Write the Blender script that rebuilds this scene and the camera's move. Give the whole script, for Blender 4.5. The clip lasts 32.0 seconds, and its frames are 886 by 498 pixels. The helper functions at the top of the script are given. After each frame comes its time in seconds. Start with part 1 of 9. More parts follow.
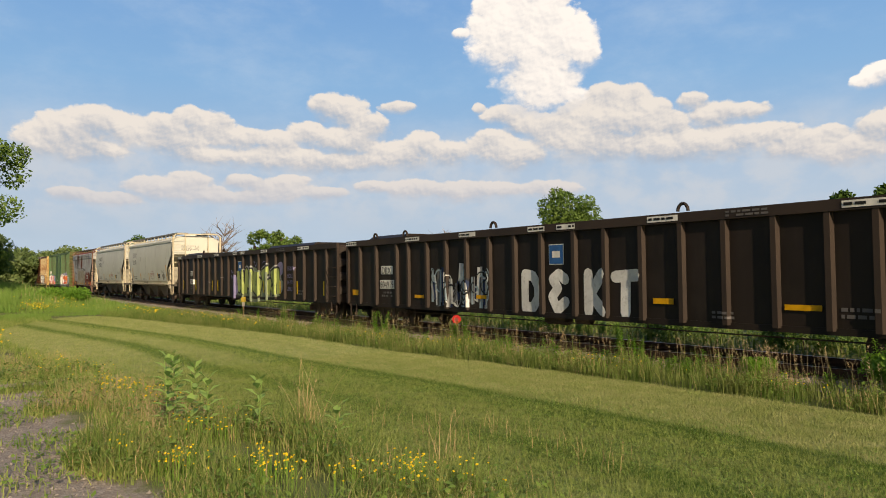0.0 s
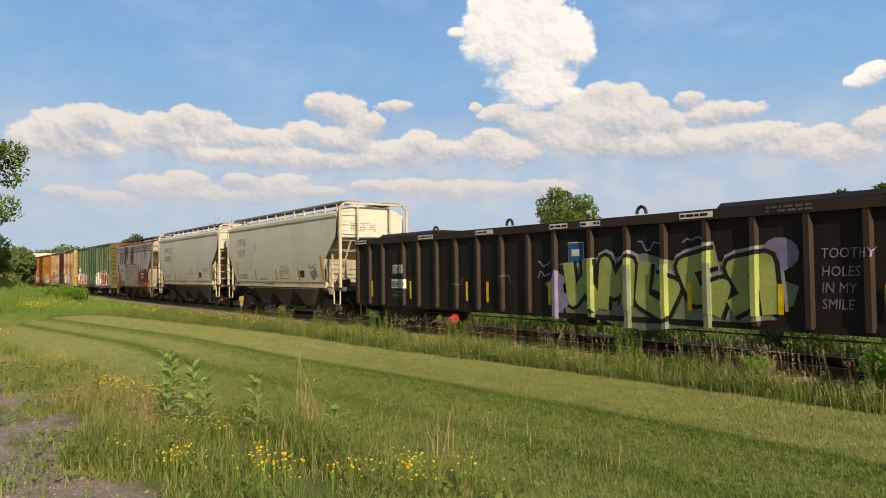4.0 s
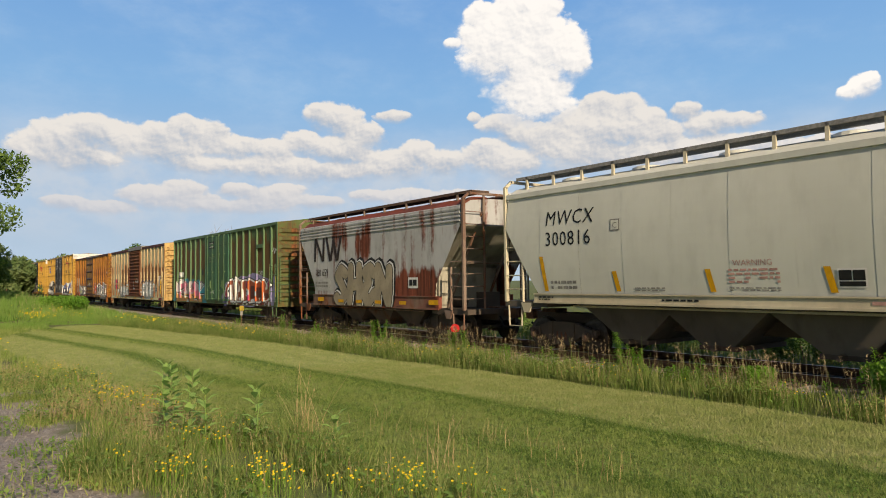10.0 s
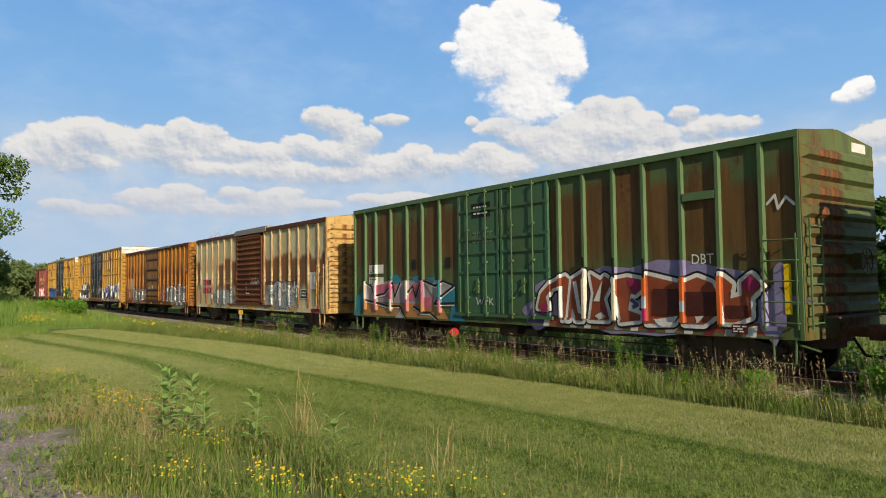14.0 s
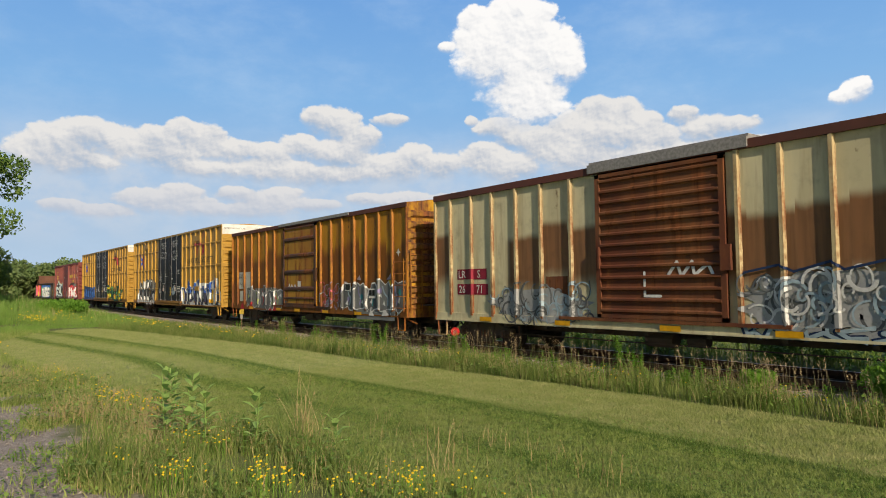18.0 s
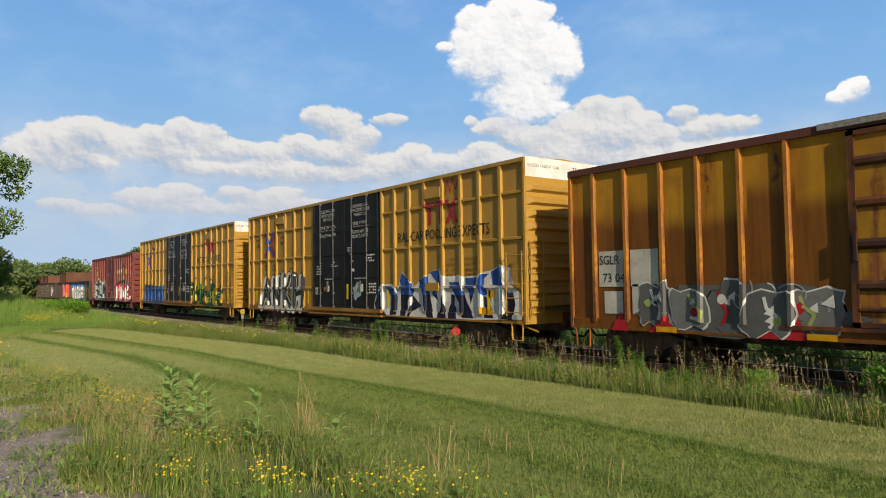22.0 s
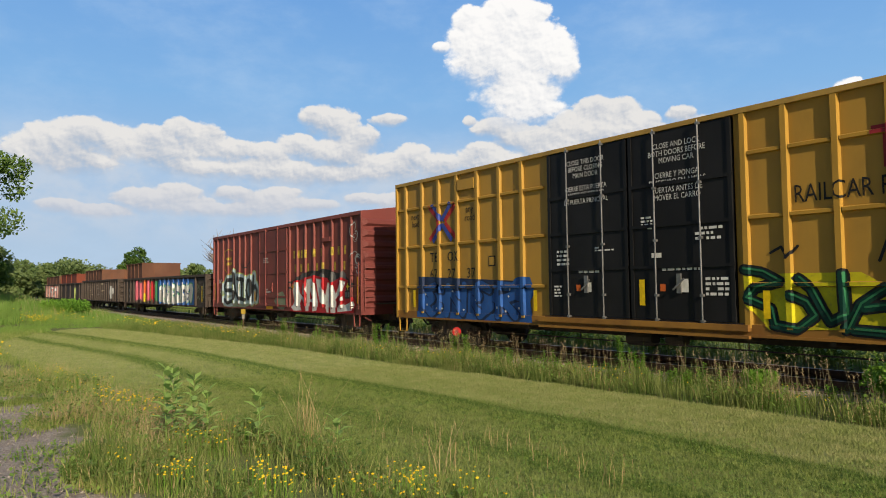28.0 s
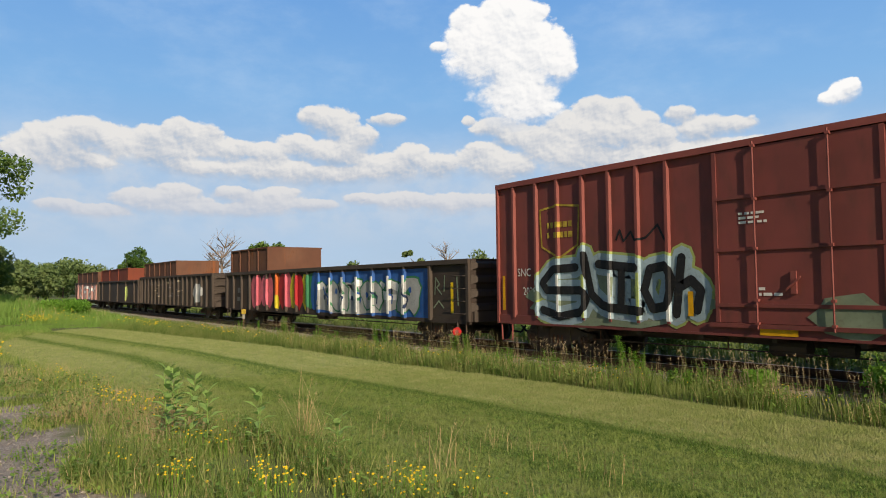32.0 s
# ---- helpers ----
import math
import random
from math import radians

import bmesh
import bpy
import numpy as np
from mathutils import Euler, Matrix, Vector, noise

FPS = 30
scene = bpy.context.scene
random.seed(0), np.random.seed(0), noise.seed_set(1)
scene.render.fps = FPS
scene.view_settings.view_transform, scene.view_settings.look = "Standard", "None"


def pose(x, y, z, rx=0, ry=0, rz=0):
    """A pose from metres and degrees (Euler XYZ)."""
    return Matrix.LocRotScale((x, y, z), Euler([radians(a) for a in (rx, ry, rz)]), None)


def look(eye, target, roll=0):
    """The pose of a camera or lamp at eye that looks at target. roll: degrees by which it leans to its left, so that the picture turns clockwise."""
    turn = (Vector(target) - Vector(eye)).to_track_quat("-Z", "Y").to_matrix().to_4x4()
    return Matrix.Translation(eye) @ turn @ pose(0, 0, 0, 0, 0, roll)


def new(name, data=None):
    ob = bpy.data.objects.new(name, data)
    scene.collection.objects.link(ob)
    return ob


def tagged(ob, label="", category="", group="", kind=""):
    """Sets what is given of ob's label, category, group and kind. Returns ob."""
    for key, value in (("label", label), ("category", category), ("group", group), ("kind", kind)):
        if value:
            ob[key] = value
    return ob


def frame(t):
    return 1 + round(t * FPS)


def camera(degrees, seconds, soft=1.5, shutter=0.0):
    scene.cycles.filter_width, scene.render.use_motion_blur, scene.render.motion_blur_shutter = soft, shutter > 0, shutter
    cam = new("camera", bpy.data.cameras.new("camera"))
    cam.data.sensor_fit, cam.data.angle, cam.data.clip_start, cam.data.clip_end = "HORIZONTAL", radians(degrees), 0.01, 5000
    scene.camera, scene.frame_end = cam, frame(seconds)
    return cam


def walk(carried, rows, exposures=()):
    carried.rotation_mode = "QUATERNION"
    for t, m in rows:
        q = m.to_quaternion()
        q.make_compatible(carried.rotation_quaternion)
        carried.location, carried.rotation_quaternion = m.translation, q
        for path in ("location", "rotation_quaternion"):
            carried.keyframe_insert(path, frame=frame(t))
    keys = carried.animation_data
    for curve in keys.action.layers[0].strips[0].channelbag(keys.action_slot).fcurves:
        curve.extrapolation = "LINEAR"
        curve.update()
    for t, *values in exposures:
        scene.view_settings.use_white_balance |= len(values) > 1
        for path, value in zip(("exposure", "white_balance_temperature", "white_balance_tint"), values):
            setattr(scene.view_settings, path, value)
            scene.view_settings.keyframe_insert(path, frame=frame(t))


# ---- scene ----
from mathutils.geometry import tessellate_polygon

# ---------------------------------------------------------------- camera
EYE = (0.0, 0.0, 2.0)
cam = camera(65.14, 32.0, soft=1.0)


def aimed(turn, tilt):
    """The camera's pose: turn is measured from the train's line, tilt from level."""
    a, b = radians(turn), radians(tilt)
    way = Vector((-math.cos(a) * math.cos(b), math.sin(a) * math.cos(b), math.sin(b)))
    return look(EYE, Vector(EYE) + way * 10, -0.69)


walk(cam, [(t, aimed(a, b)) for t, a, b in (
    (0, 36.56, 1.91), (0.5, 36.53, 1.83), (1, 36.6, 1.82), (1.5, 36.66, 1.85), (2, 36.69, 1.88), (3, 36.69, 1.85),
    (5.5, 36.72, 1.84), (7, 36.7, 1.84), (9, 36.69, 1.84), (9.5, 36.69, 2.13), (10, 36.69, 2.63), (10.5, 36.73, 2.79),
    (11, 36.76, 3.24), (11.5, 36.81, 3.05), (12, 36.82, 2.97), (13, 36.78, 2.96), (17, 36.7, 2.92), (20, 36.64, 2.91),
    (24, 36.6, 2.91), (28, 36.56, 2.91), (32, 36.53, 2.91))],
     exposures=((0, 0, 7200, 13), (9, 0, 7150, 13), (10, 0, 6850, 11), (11, 0, 6650, 10), (12.5, 0, 6550, 10), (32, 0, 6500, 10)))

# ---------------------------------------------------------------- light
SUN_SIDE, SUN_UP = 13.0, 27.0        # degrees from the train's line towards the camera's side, and above the horizon
to_sun = Vector((math.cos(radians(SUN_SIDE)) * math.cos(radians(SUN_UP)), -math.sin(radians(SUN_SIDE)) * math.cos(radians(SUN_UP)), math.sin(radians(SUN_UP))))
sun = new("sun", bpy.data.lights.new("sun", "SUN"))
sun.data.energy, sun.data.angle, sun.data.color = 5.0, radians(0.6), (1.0, 0.85, 0.63)
sun.matrix_world = look((0, 0, 60), Vector((0, 0, 60)) - to_sun)

world = bpy.data.worlds.new("sky")
scene.world = world
world.use_nodes = True
sky_node = world.node_tree.nodes.new("ShaderNodeTexSky")
sky_node.sky_type, sky_node.sun_disc = "NISHITA", False
sky_node.sun_elevation, sky_node.sun_rotation = radians(SUN_UP), math.atan2(to_sun.x, to_sun.y)
world.node_tree.links.new(sky_node.outputs[0], world.node_tree.nodes["Background"].inputs["Color"])
world.node_tree.nodes["Background"].inputs["Strength"].default_value = 0.05
scene.view_settings.exposure = 0.0
# ---------------------------------------------------------------- mesh and material tools
RND = random.Random(7)


class Geo:
    """Gathers vertices and faces for one mesh."""

    def __init__(self):
        self.v, self.f = [], []

    def add(self, verts, faces):
        n = len(self.v)
        self.v += [tuple(p) for p in verts]
        self.f += [tuple(i + n for i in f) for f in faces]
        return self

    def box(self, x0, x1, y0, y1, z0, z1):
        return self.add([(x, y, z) for z in (z0, z1) for y in (y0, y1) for x in (x0, x1)],
                        [(0, 2, 3, 1), (4, 5, 7, 6), (0, 1, 5, 4), (2, 6, 7, 3), (0, 4, 6, 2), (1, 3, 7, 5)])

    def bar(self, a, b, w, h=None, up=(0, 0, 1)):
        """A square bar from a to b, w wide and h thick."""
        a, b, h = Vector(a), Vector(b), h or w
        d = (b - a).normalized()
        s = d.cross(Vector(up))
        if s.length < 1e-4:
            s = d.cross(Vector((1, 0, 0)))
        s.normalize()
        u = s.cross(d)
        c = [p + s * i * w / 2 + u * j * h / 2 for p in (a, b) for i, j in ((-1, -1), (1, -1), (1, 1), (-1, 1))]
        return self.add(c, [(0, 1, 2, 3), (7, 6, 5, 4), (0, 4, 5, 1), (1, 5, 6, 2), (2, 6, 7, 3), (3, 7, 4, 0)])

    def tube(self, a, b, r, n=8, r2=None):
        a, b = Vector(a), Vector(b)
        r2 = r if r2 is None else r2
        d = (b - a).normalized()
        s = d.orthogonal().normalized()
        u = d.cross(s)
        c = []
        for p, q in ((a, r), (b, r2)):
            c += [p + (s * math.cos(k * math.tau / n) + u * math.sin(k * math.tau / n)) * q for k in range(n)]
        return self.add(c, [tuple(range(n))[::-1], tuple(range(n, 2 * n))] + [(k, (k + 1) % n, n + (k + 1) % n, n + k) for k in range(n)])

    def prism(self, outline, y0, y1):
        """An outline in x, z pushed out from y0 to y1."""
        n = len(outline)
        v = [(x, y0, z) for x, z in outline] + [(x, y1, z) for x, z in outline]
        return self.add(v, [tuple(range(n)), tuple(range(n, 2 * n))[::-1]] + [(k, n + k, n + (k + 1) % n, (k + 1) % n) for k in range(n)])

    def slab(self, outline, x0, x1):
        """An outline in y, z pushed out from x0 to x1."""
        n = len(outline)
        v = [(x0, y, z) for y, z in outline] + [(x1, y, z) for y, z in outline]
        return self.add(v, [tuple(range(n))[::-1], tuple(range(n, 2 * n))] + [(k, (k + 1) % n, n + (k + 1) % n, n + k) for k in range(n)])

    def mesh(self, name, material, smooth=False):
        me = bpy.data.meshes.new(name)
        me.from_pydata(self.v, [], self.f)
        me.materials.append(material)
        if smooth:
            me.polygons.foreach_set("use_smooth", [True] * len(me.polygons))
        me.update()
        return me


def part(name, geo, material, parent, label="", at=None, smooth=False):
    """One mesh object under a thing or a part; geo is a Geo or a mesh to share."""
    ob = new(name, geo.mesh(name, material, smooth) if isinstance(geo, Geo) else geo)
    ob.parent = parent
    if at is not None:
        ob.matrix_basis = at
    if label:
        ob["label"] = label
    return ob


def thing(name, label, category, m=None, group="", kind=""):
    ob = new(name)
    ob.empty_display_size = 0.2
    if m is not None:
        ob.matrix_basis = m
    return tagged(ob, label, category, group, kind)


def cloud_mesh(name, verts, tris, material, smooth=False):
    """A mesh from numpy arrays of corners and triangles."""
    me = bpy.data.meshes.new(name)
    verts, tris = np.asarray(verts, np.float32), np.asarray(tris, np.int32)
    me.vertices.add(len(verts))
    me.vertices.foreach_set("co", verts.ravel())
    me.loops.add(tris.size)
    me.loops.foreach_set("vertex_index", tris.ravel())
    me.polygons.add(len(tris))
    me.polygons.foreach_set("loop_start", np.arange(0, tris.size, tris.shape[1], dtype=np.int32))
    me.materials.append(material)
    me.update(calc_edges=True)
    me.validate()
    return me


class Nodes:
    """Short hand for a node material."""

    def __init__(self, name):
        self.m = bpy.data.materials.new(name)
        self.m.use_nodes = True
        self.t = self.m.node_tree
        self.out = self.t.nodes["Material Output"]
        self.b = self.t.nodes["Principled BSDF"]

    def n(self, kind, **inputs):
        node = self.t.nodes.new("ShaderNode" + kind)
        for k, v in inputs.items():
            self.put(node.inputs[k.replace("_", " ")], v)
        return node

    def put(self, socket, v):
        if isinstance(v, bpy.types.NodeSocket):
            self.t.links.new(v, socket)
        elif isinstance(v, (tuple, list)) and len(v) == 3 and socket.type == "RGBA":
            socket.default_value = (*v, 1)
        else:
            socket.default_value = v

    def math(self, op, a, b=0.0, c=None, clamp=False):
        node = self.t.nodes.new("ShaderNodeMath")
        node.operation, node.use_clamp = op, clamp
        self.put(node.inputs[0], a)
        self.put(node.inputs[1], b)
        if c is not None:
            self.put(node.inputs[2], c)
        return node.outputs[0]

    def coords(self, scale=(1, 1, 1), kind="Object"):
        m = self.n("Mapping", Vector=self.t.nodes.new("ShaderNodeTexCoord").outputs[kind])
        m.inputs["Scale"].default_value = scale
        return m.outputs[0]

    def noise(self, scale, detail=4.0, stretch=(1, 1, 1), rough=0.55, kind="Object"):
        return self.n("TexNoise", Vector=self.coords(stretch, kind), Scale=scale, Detail=detail, Roughness=rough).outputs["Fac"]

    def step(self, v, lo, hi, to0=0.0, to1=1.0):
        node = self.n("MapRange", Value=v, From_Min=lo, From_Max=hi, To_Min=to0, To_Max=to1)
        node.interpolation_type = "SMOOTHSTEP"
        return node.outputs[0]

    def mix(self, fac, a, b, blend="MIX"):
        node = self.t.nodes.new("ShaderNodeMix")
        node.data_type, node.blend_type = "RGBA", blend
        self.put(node.inputs["Factor"], fac)
        self.put(node.inputs[6], a)
        self.put(node.inputs[7], b)
        return node.outputs[2]

    def ramp(self, fac, stops):
        node = self.n("ValToRGB", Fac=fac)
        e = node.color_ramp.elements
        while len(e) < len(stops):
            e.new(0.5)
        for k, (p, c) in enumerate(stops):
            e[k].position, e[k].color = p, (*c, 1)
        return node.outputs[0]

    def bump(self, height, strength=0.3, distance=0.02):
        self.put(self.b.inputs["Normal"], self.n("Bump", Height=height, Strength=strength, Distance=distance).outputs[0])

    def done(self, color=None, rough=None, metal=None):
        self.b.inputs["Specular IOR Level"].default_value = 0.22 if not metal else 0.5
        for k, v in (("Base Color", color), ("Roughness", rough), ("Metallic", metal)):
            if v is not None:
                self.put(self.b.inputs[k], v)
        return self.m


RUST, RUST_DARK = (0.165, 0.058, 0.022), (0.05, 0.022, 0.012)


def paint(name, color, color2=None, rust=0.15, streak=0.5, dirt=0.3, rough=0.55, rust_color=RUST, fade=0.0, spots=()):
    """Weathered car paint: two tones, rust in streaks that run down, grime."""
    k = Nodes(name)
    c2 = color2 or tuple(v * 0.82 for v in color)
    big = k.noise(0.55, 3)
    fine = k.noise(9, 5)
    runs = k.noise(2.6, 5, (1, 1, 0.13), 0.6)
    thin = k.noise(9.0, 4, (1, 1, 0.06), 0.6)
    col = k.mix(k.step(big, 0.38, 0.62), color, c2)
    col = k.mix(k.math("MULTIPLY", k.step(thin, 0.45, 0.75), fade), col, (0.55, 0.52, 0.46))
    r = k.math("ADD", k.math("MULTIPLY", runs, streak), k.math("MULTIPLY", big, 1.0 - streak))
    r = k.math("ADD", r, k.math("MULTIPLY", fine, 0.16))
    if spots:
        at = k.n("SeparateXYZ", Vector=k.coords())
        for x, z, rx, rz, amount in spots:
            dx, dz = k.math("MULTIPLY_ADD", at.outputs[0], 1 / rx, -x / rx), k.math("MULTIPLY_ADD", at.outputs[2], 1 / rz, -z / rz)
            d = k.math("SUBTRACT", 1.0, k.math("MULTIPLY_ADD", dx, dx, k.math("MULTIPLY", dz, dz)), clamp=True)
            r = k.math("MULTIPLY_ADD", d, amount, r)
    edge = 0.86 - rust * 0.62
    mask = k.step(r, edge - 0.07, edge + 0.09)
    rc = k.mix(fine, rust_color, RUST_DARK)
    rc = k.mix(k.step(thin, 0.35, 0.7), rc, tuple(v * 1.7 for v in rust_color))
    col = k.mix(mask, col, rc)
    col = k.mix(k.math("MULTIPLY", k.step(k.noise(3.2, 6, (1, 1, 0.4)), 0.45, 0.8), dirt), col, (0.05, 0.042, 0.034))
    k.bump(k.math("ADD", fine, k.math("MULTIPLY", mask, 0.5)), 0.12, 0.01)
    return k.done(col, k.math("ADD", rough, k.math("MULTIPLY", mask, 0.3), clamp=True), 0.0)


def plain(name, color, rough=0.6, metal=0.0, vary=0.25, scale=6.0):
    k = Nodes(name)
    n = k.noise(scale, 5)
    k.bump(n, 0.1, 0.01)
    return k.done(k.mix(k.step(n, 0.3, 0.7), tuple(v * (1 - vary) for v in color), tuple(min(1, v * (1 + vary)) for v in color)), rough, metal)


def leafy(name, a, b, rough=0.6, trans=0.25, far=0.25):
    """Leaves and blades: colour from clump to clump and from blade to blade."""
    k = Nodes(name)
    isl = k.n("NewGeometry").outputs["Random Per Island"]
    big = k.noise(far, 3)
    col = k.mix(k.math("ADD", k.math("MULTIPLY", isl, 0.6), k.math("MULTIPLY", k.step(big, 0.35, 0.65), 0.4)), a, b)
    k.put(k.b.inputs["Base Color"], col)
    k.b.inputs["Roughness"].default_value = rough
    k.b.inputs["Specular IOR Level"].default_value = 0.25
    tr = k.n("BsdfTranslucent", Color=k.mix(0.5, col, (0.22, 0.32, 0.04)))
    mx = k.n("MixShader", Fac=trans)
    k.t.links.new(k.b.outputs[0], mx.inputs[1])
    k.t.links.new(tr.outputs[0], mx.inputs[2])
    k.t.links.new(mx.outputs[0], k.out.inputs[0])
    return k.m
# ---------------------------------------------------------------- sky backdrop: two drifting layers of cumulus
# each puff: degrees right of the eye's line, degrees up, half width, half height
LOW_PUFFS = [(-30.7, 9.7, 2.1, 1.5), (-29.9, 10.6, 1.6, 1.3), (-27.5, 11.0, 2.2, 1.7), (-27.1, 11.4, 1.4, 1.1), (-25.0, 10.8, 1.9, 1.4), (-28.6, 9.3, 4.0, 1.2), (-22.5, 11.2, 1.8, 1.2), (-20.8, 12.2, 1.3, 0.9), (-19.6, 11.6, 2.3, 1.2), (-21.6, 10.2, 3.3, 1.2), (-17.5, 10.6, 2.6, 1.1)]
LOW_PUFFS += [(-14.0, 10.5, 2.2, 1.0), (-11.7, 11.2, 1.8, 1.1), (-9.9, 13.3, 1.7, 1.3), (-8.3, 12.9, 1.9, 1.5), (-10.4, 14.0, 0.8, 0.5), (-6.7, 11.8, 1.8, 1.3), (-4.3, 13.4, 1.6, 0.6), (-8.5, 10.6, 3.2, 1.3), (-2.2, 10.4, 1.6, 1.2), (-4.4, 9.5, 3.7, 1.3), (-0.1, 9.7, 2.3, 1.2)]
LOW_PUFFS += [(3.6, 10.1, 2.7, 1.5), (3.2, 10.9, 1.3, 0.8), (5.5, 9.4, 2.8, 1.4), (-14.0, 9.2, 5.3, 1.0), (-10.4, 8.9, 6.3, 0.9), (-19.2, 9.2, 3.8, 0.7), (10.1, 10.6, 2.7, 1.6), (8.3, 11.3, 2.3, 1.4), (12.9, 13.8, 1.9, 1.1), (14.5, 13.5, 2.1, 1.2), (12.0, 12.1, 3.6, 1.9)]
LOW_PUFFS += [(15.1, 11.9, 3.1, 1.8), (16.8, 12.4, 1.3, 1.1), (17.7, 11.3, 1.9, 1.2), (19.4, 12.8, 1.3, 0.8), (21.0, 11.6, 2.5, 1.1), (23.1, 11.7, 2.0, 0.8), (2.5, 13.3, 0.6, 0.5), (4.6, 12.7, 2.1, 0.9), (6.9, 11.9, 2.8, 1.1), (12.4, 10.0, 4.9, 1.6), (18.1, 9.5, 4.7, 1.5)]
LOW_PUFFS += [(22.2, 9.6, 3.6, 1.5), (26.5, 9.0, 3.0, 1.3), (25.0, 9.9, 2.3, 1.0), (29.8, 8.3, 3.2, 1.3), (31.9, 9.7, 1.7, 1.2), (32.9, 10.0, 1.3, 1.2), (28.7, 9.6, 1.4, 0.7), (-23.6, 6.8, 2.2, 0.8), (-20.8, 7.2, 1.8, 0.9), (-21.6, 6.4, 3.7, 0.9), (-16.6, 7.3, 1.7, 0.7)]
LOW_PUFFS += [(-14.0, 6.7, 3.5, 0.9), (-13.1, 7.4, 1.8, 0.6), (-10.4, 6.5, 2.3, 0.6), (-28.9, 6.0, 1.8, 0.6), (-26.3, 5.7, 2.6, 0.6), (-17.4, 6.0, 6.4, 0.6), (-6.2, 7.0, 1.9, 0.6), (-3.0, 6.8, 3.3, 0.9), (0.8, 6.5, 3.7, 1.0), (3.6, 6.6, 2.8, 0.8), (8.2, 6.6, 2.8, 0.9)]
HIGH_PUFFS = [(6.7, 20.8, 2.9, 2.0), (4.5, 20.1, 2.6, 1.9), (3.1, 19.5, 2.4, 1.8), (7.6, 18.7, 3.5, 2.6), (4.0, 17.9, 3.1, 2.1), (9.6, 18.1, 2.2, 2.1), (10.5, 17.2, 1.4, 1.5), (6.6, 17.0, 4.4, 2.0), (8.3, 21.4, 1.4, 1.0), (2.7, 21.2, 1.4, 1.0), (5.5, 21.9, 1.6, 0.9)]
HIGH_PUFFS += [(0.5, 19.1, 0.8, 0.5), (6.8, 15.4, 3.7, 1.8), (7.2, 14.1, 3.5, 1.8), (31.1, 13.2, 1.1, 0.9), (30.3, 12.9, 0.9, 0.6), (31.5, 13.6, 0.7, 0.6)]


def puff_field(k, u, v, puffs):
    """Nodes for the clouds: how dense, and how far up in its puff each spot is."""
    dens = total = weight = None
    for u0, v0, a, b in puffs:
        x = k.math("MULTIPLY_ADD", u, 1 / a, -u0 / a)
        y = k.math("MULTIPLY_ADD", v, 1 / b, -v0 / b)
        d = k.math("SUBTRACT", 1.0, k.math("MULTIPLY_ADD", x, x, k.math("MULTIPLY", y, y)))
        w = k.math("MAXIMUM", k.math("ADD", d, 0.4), 0.001)
        w = k.math("MULTIPLY", w, w)
        dens = d if dens is None else k.math("SMOOTH_MAX", dens, d, 0.35)
        y = k.math("MINIMUM", k.math("MAXIMUM", y, -1.3), 1.3)
        total = k.math("MULTIPLY", w, y) if total is None else k.math("MULTIPLY_ADD", w, y, total)
        weight = w if weight is None else k.math("ADD", weight, w)
    return k.math("MAXIMUM", dens, -2.0), k.math("DIVIDE", total, weight)


def billows(k, u, v, du=0.0, dv=0.0):
    """Heaped, rounded grain of a cumulus, looked up a little to one side."""
    uv = k.n("CombineXYZ", X=k.math("ADD", u, du), Y=k.math("MULTIPLY_ADD", v, 1.25, dv)).outputs[0]
    warp = k.n("TexNoise", Vector=uv, Scale=0.6, Detail=2.0).outputs["Color"]
    shift = k.t.nodes.new("ShaderNodeVectorMath")
    shift.operation = "MULTIPLY_ADD"
    k.put(shift.inputs[0], warp)
    shift.inputs[1].default_value = (0.9, 0.9, 0)
    k.put(shift.inputs[2], uv)
    cell = k.n("TexVoronoi", Vector=shift.outputs[0], Scale=0.85, Detail=3.0, Roughness=0.55)
    cell.feature = "SMOOTH_F1"
    rough = k.n("TexNoise", Vector=uv, Scale=1.1, Detail=7.0, Roughness=0.6).outputs["Fac"]
    return k.math("ADD", k.math("MULTIPLY", k.math("SUBTRACT", 0.9, cell.outputs["Distance"]), 0.55), k.math("MULTIPLY", rough, 0.5))


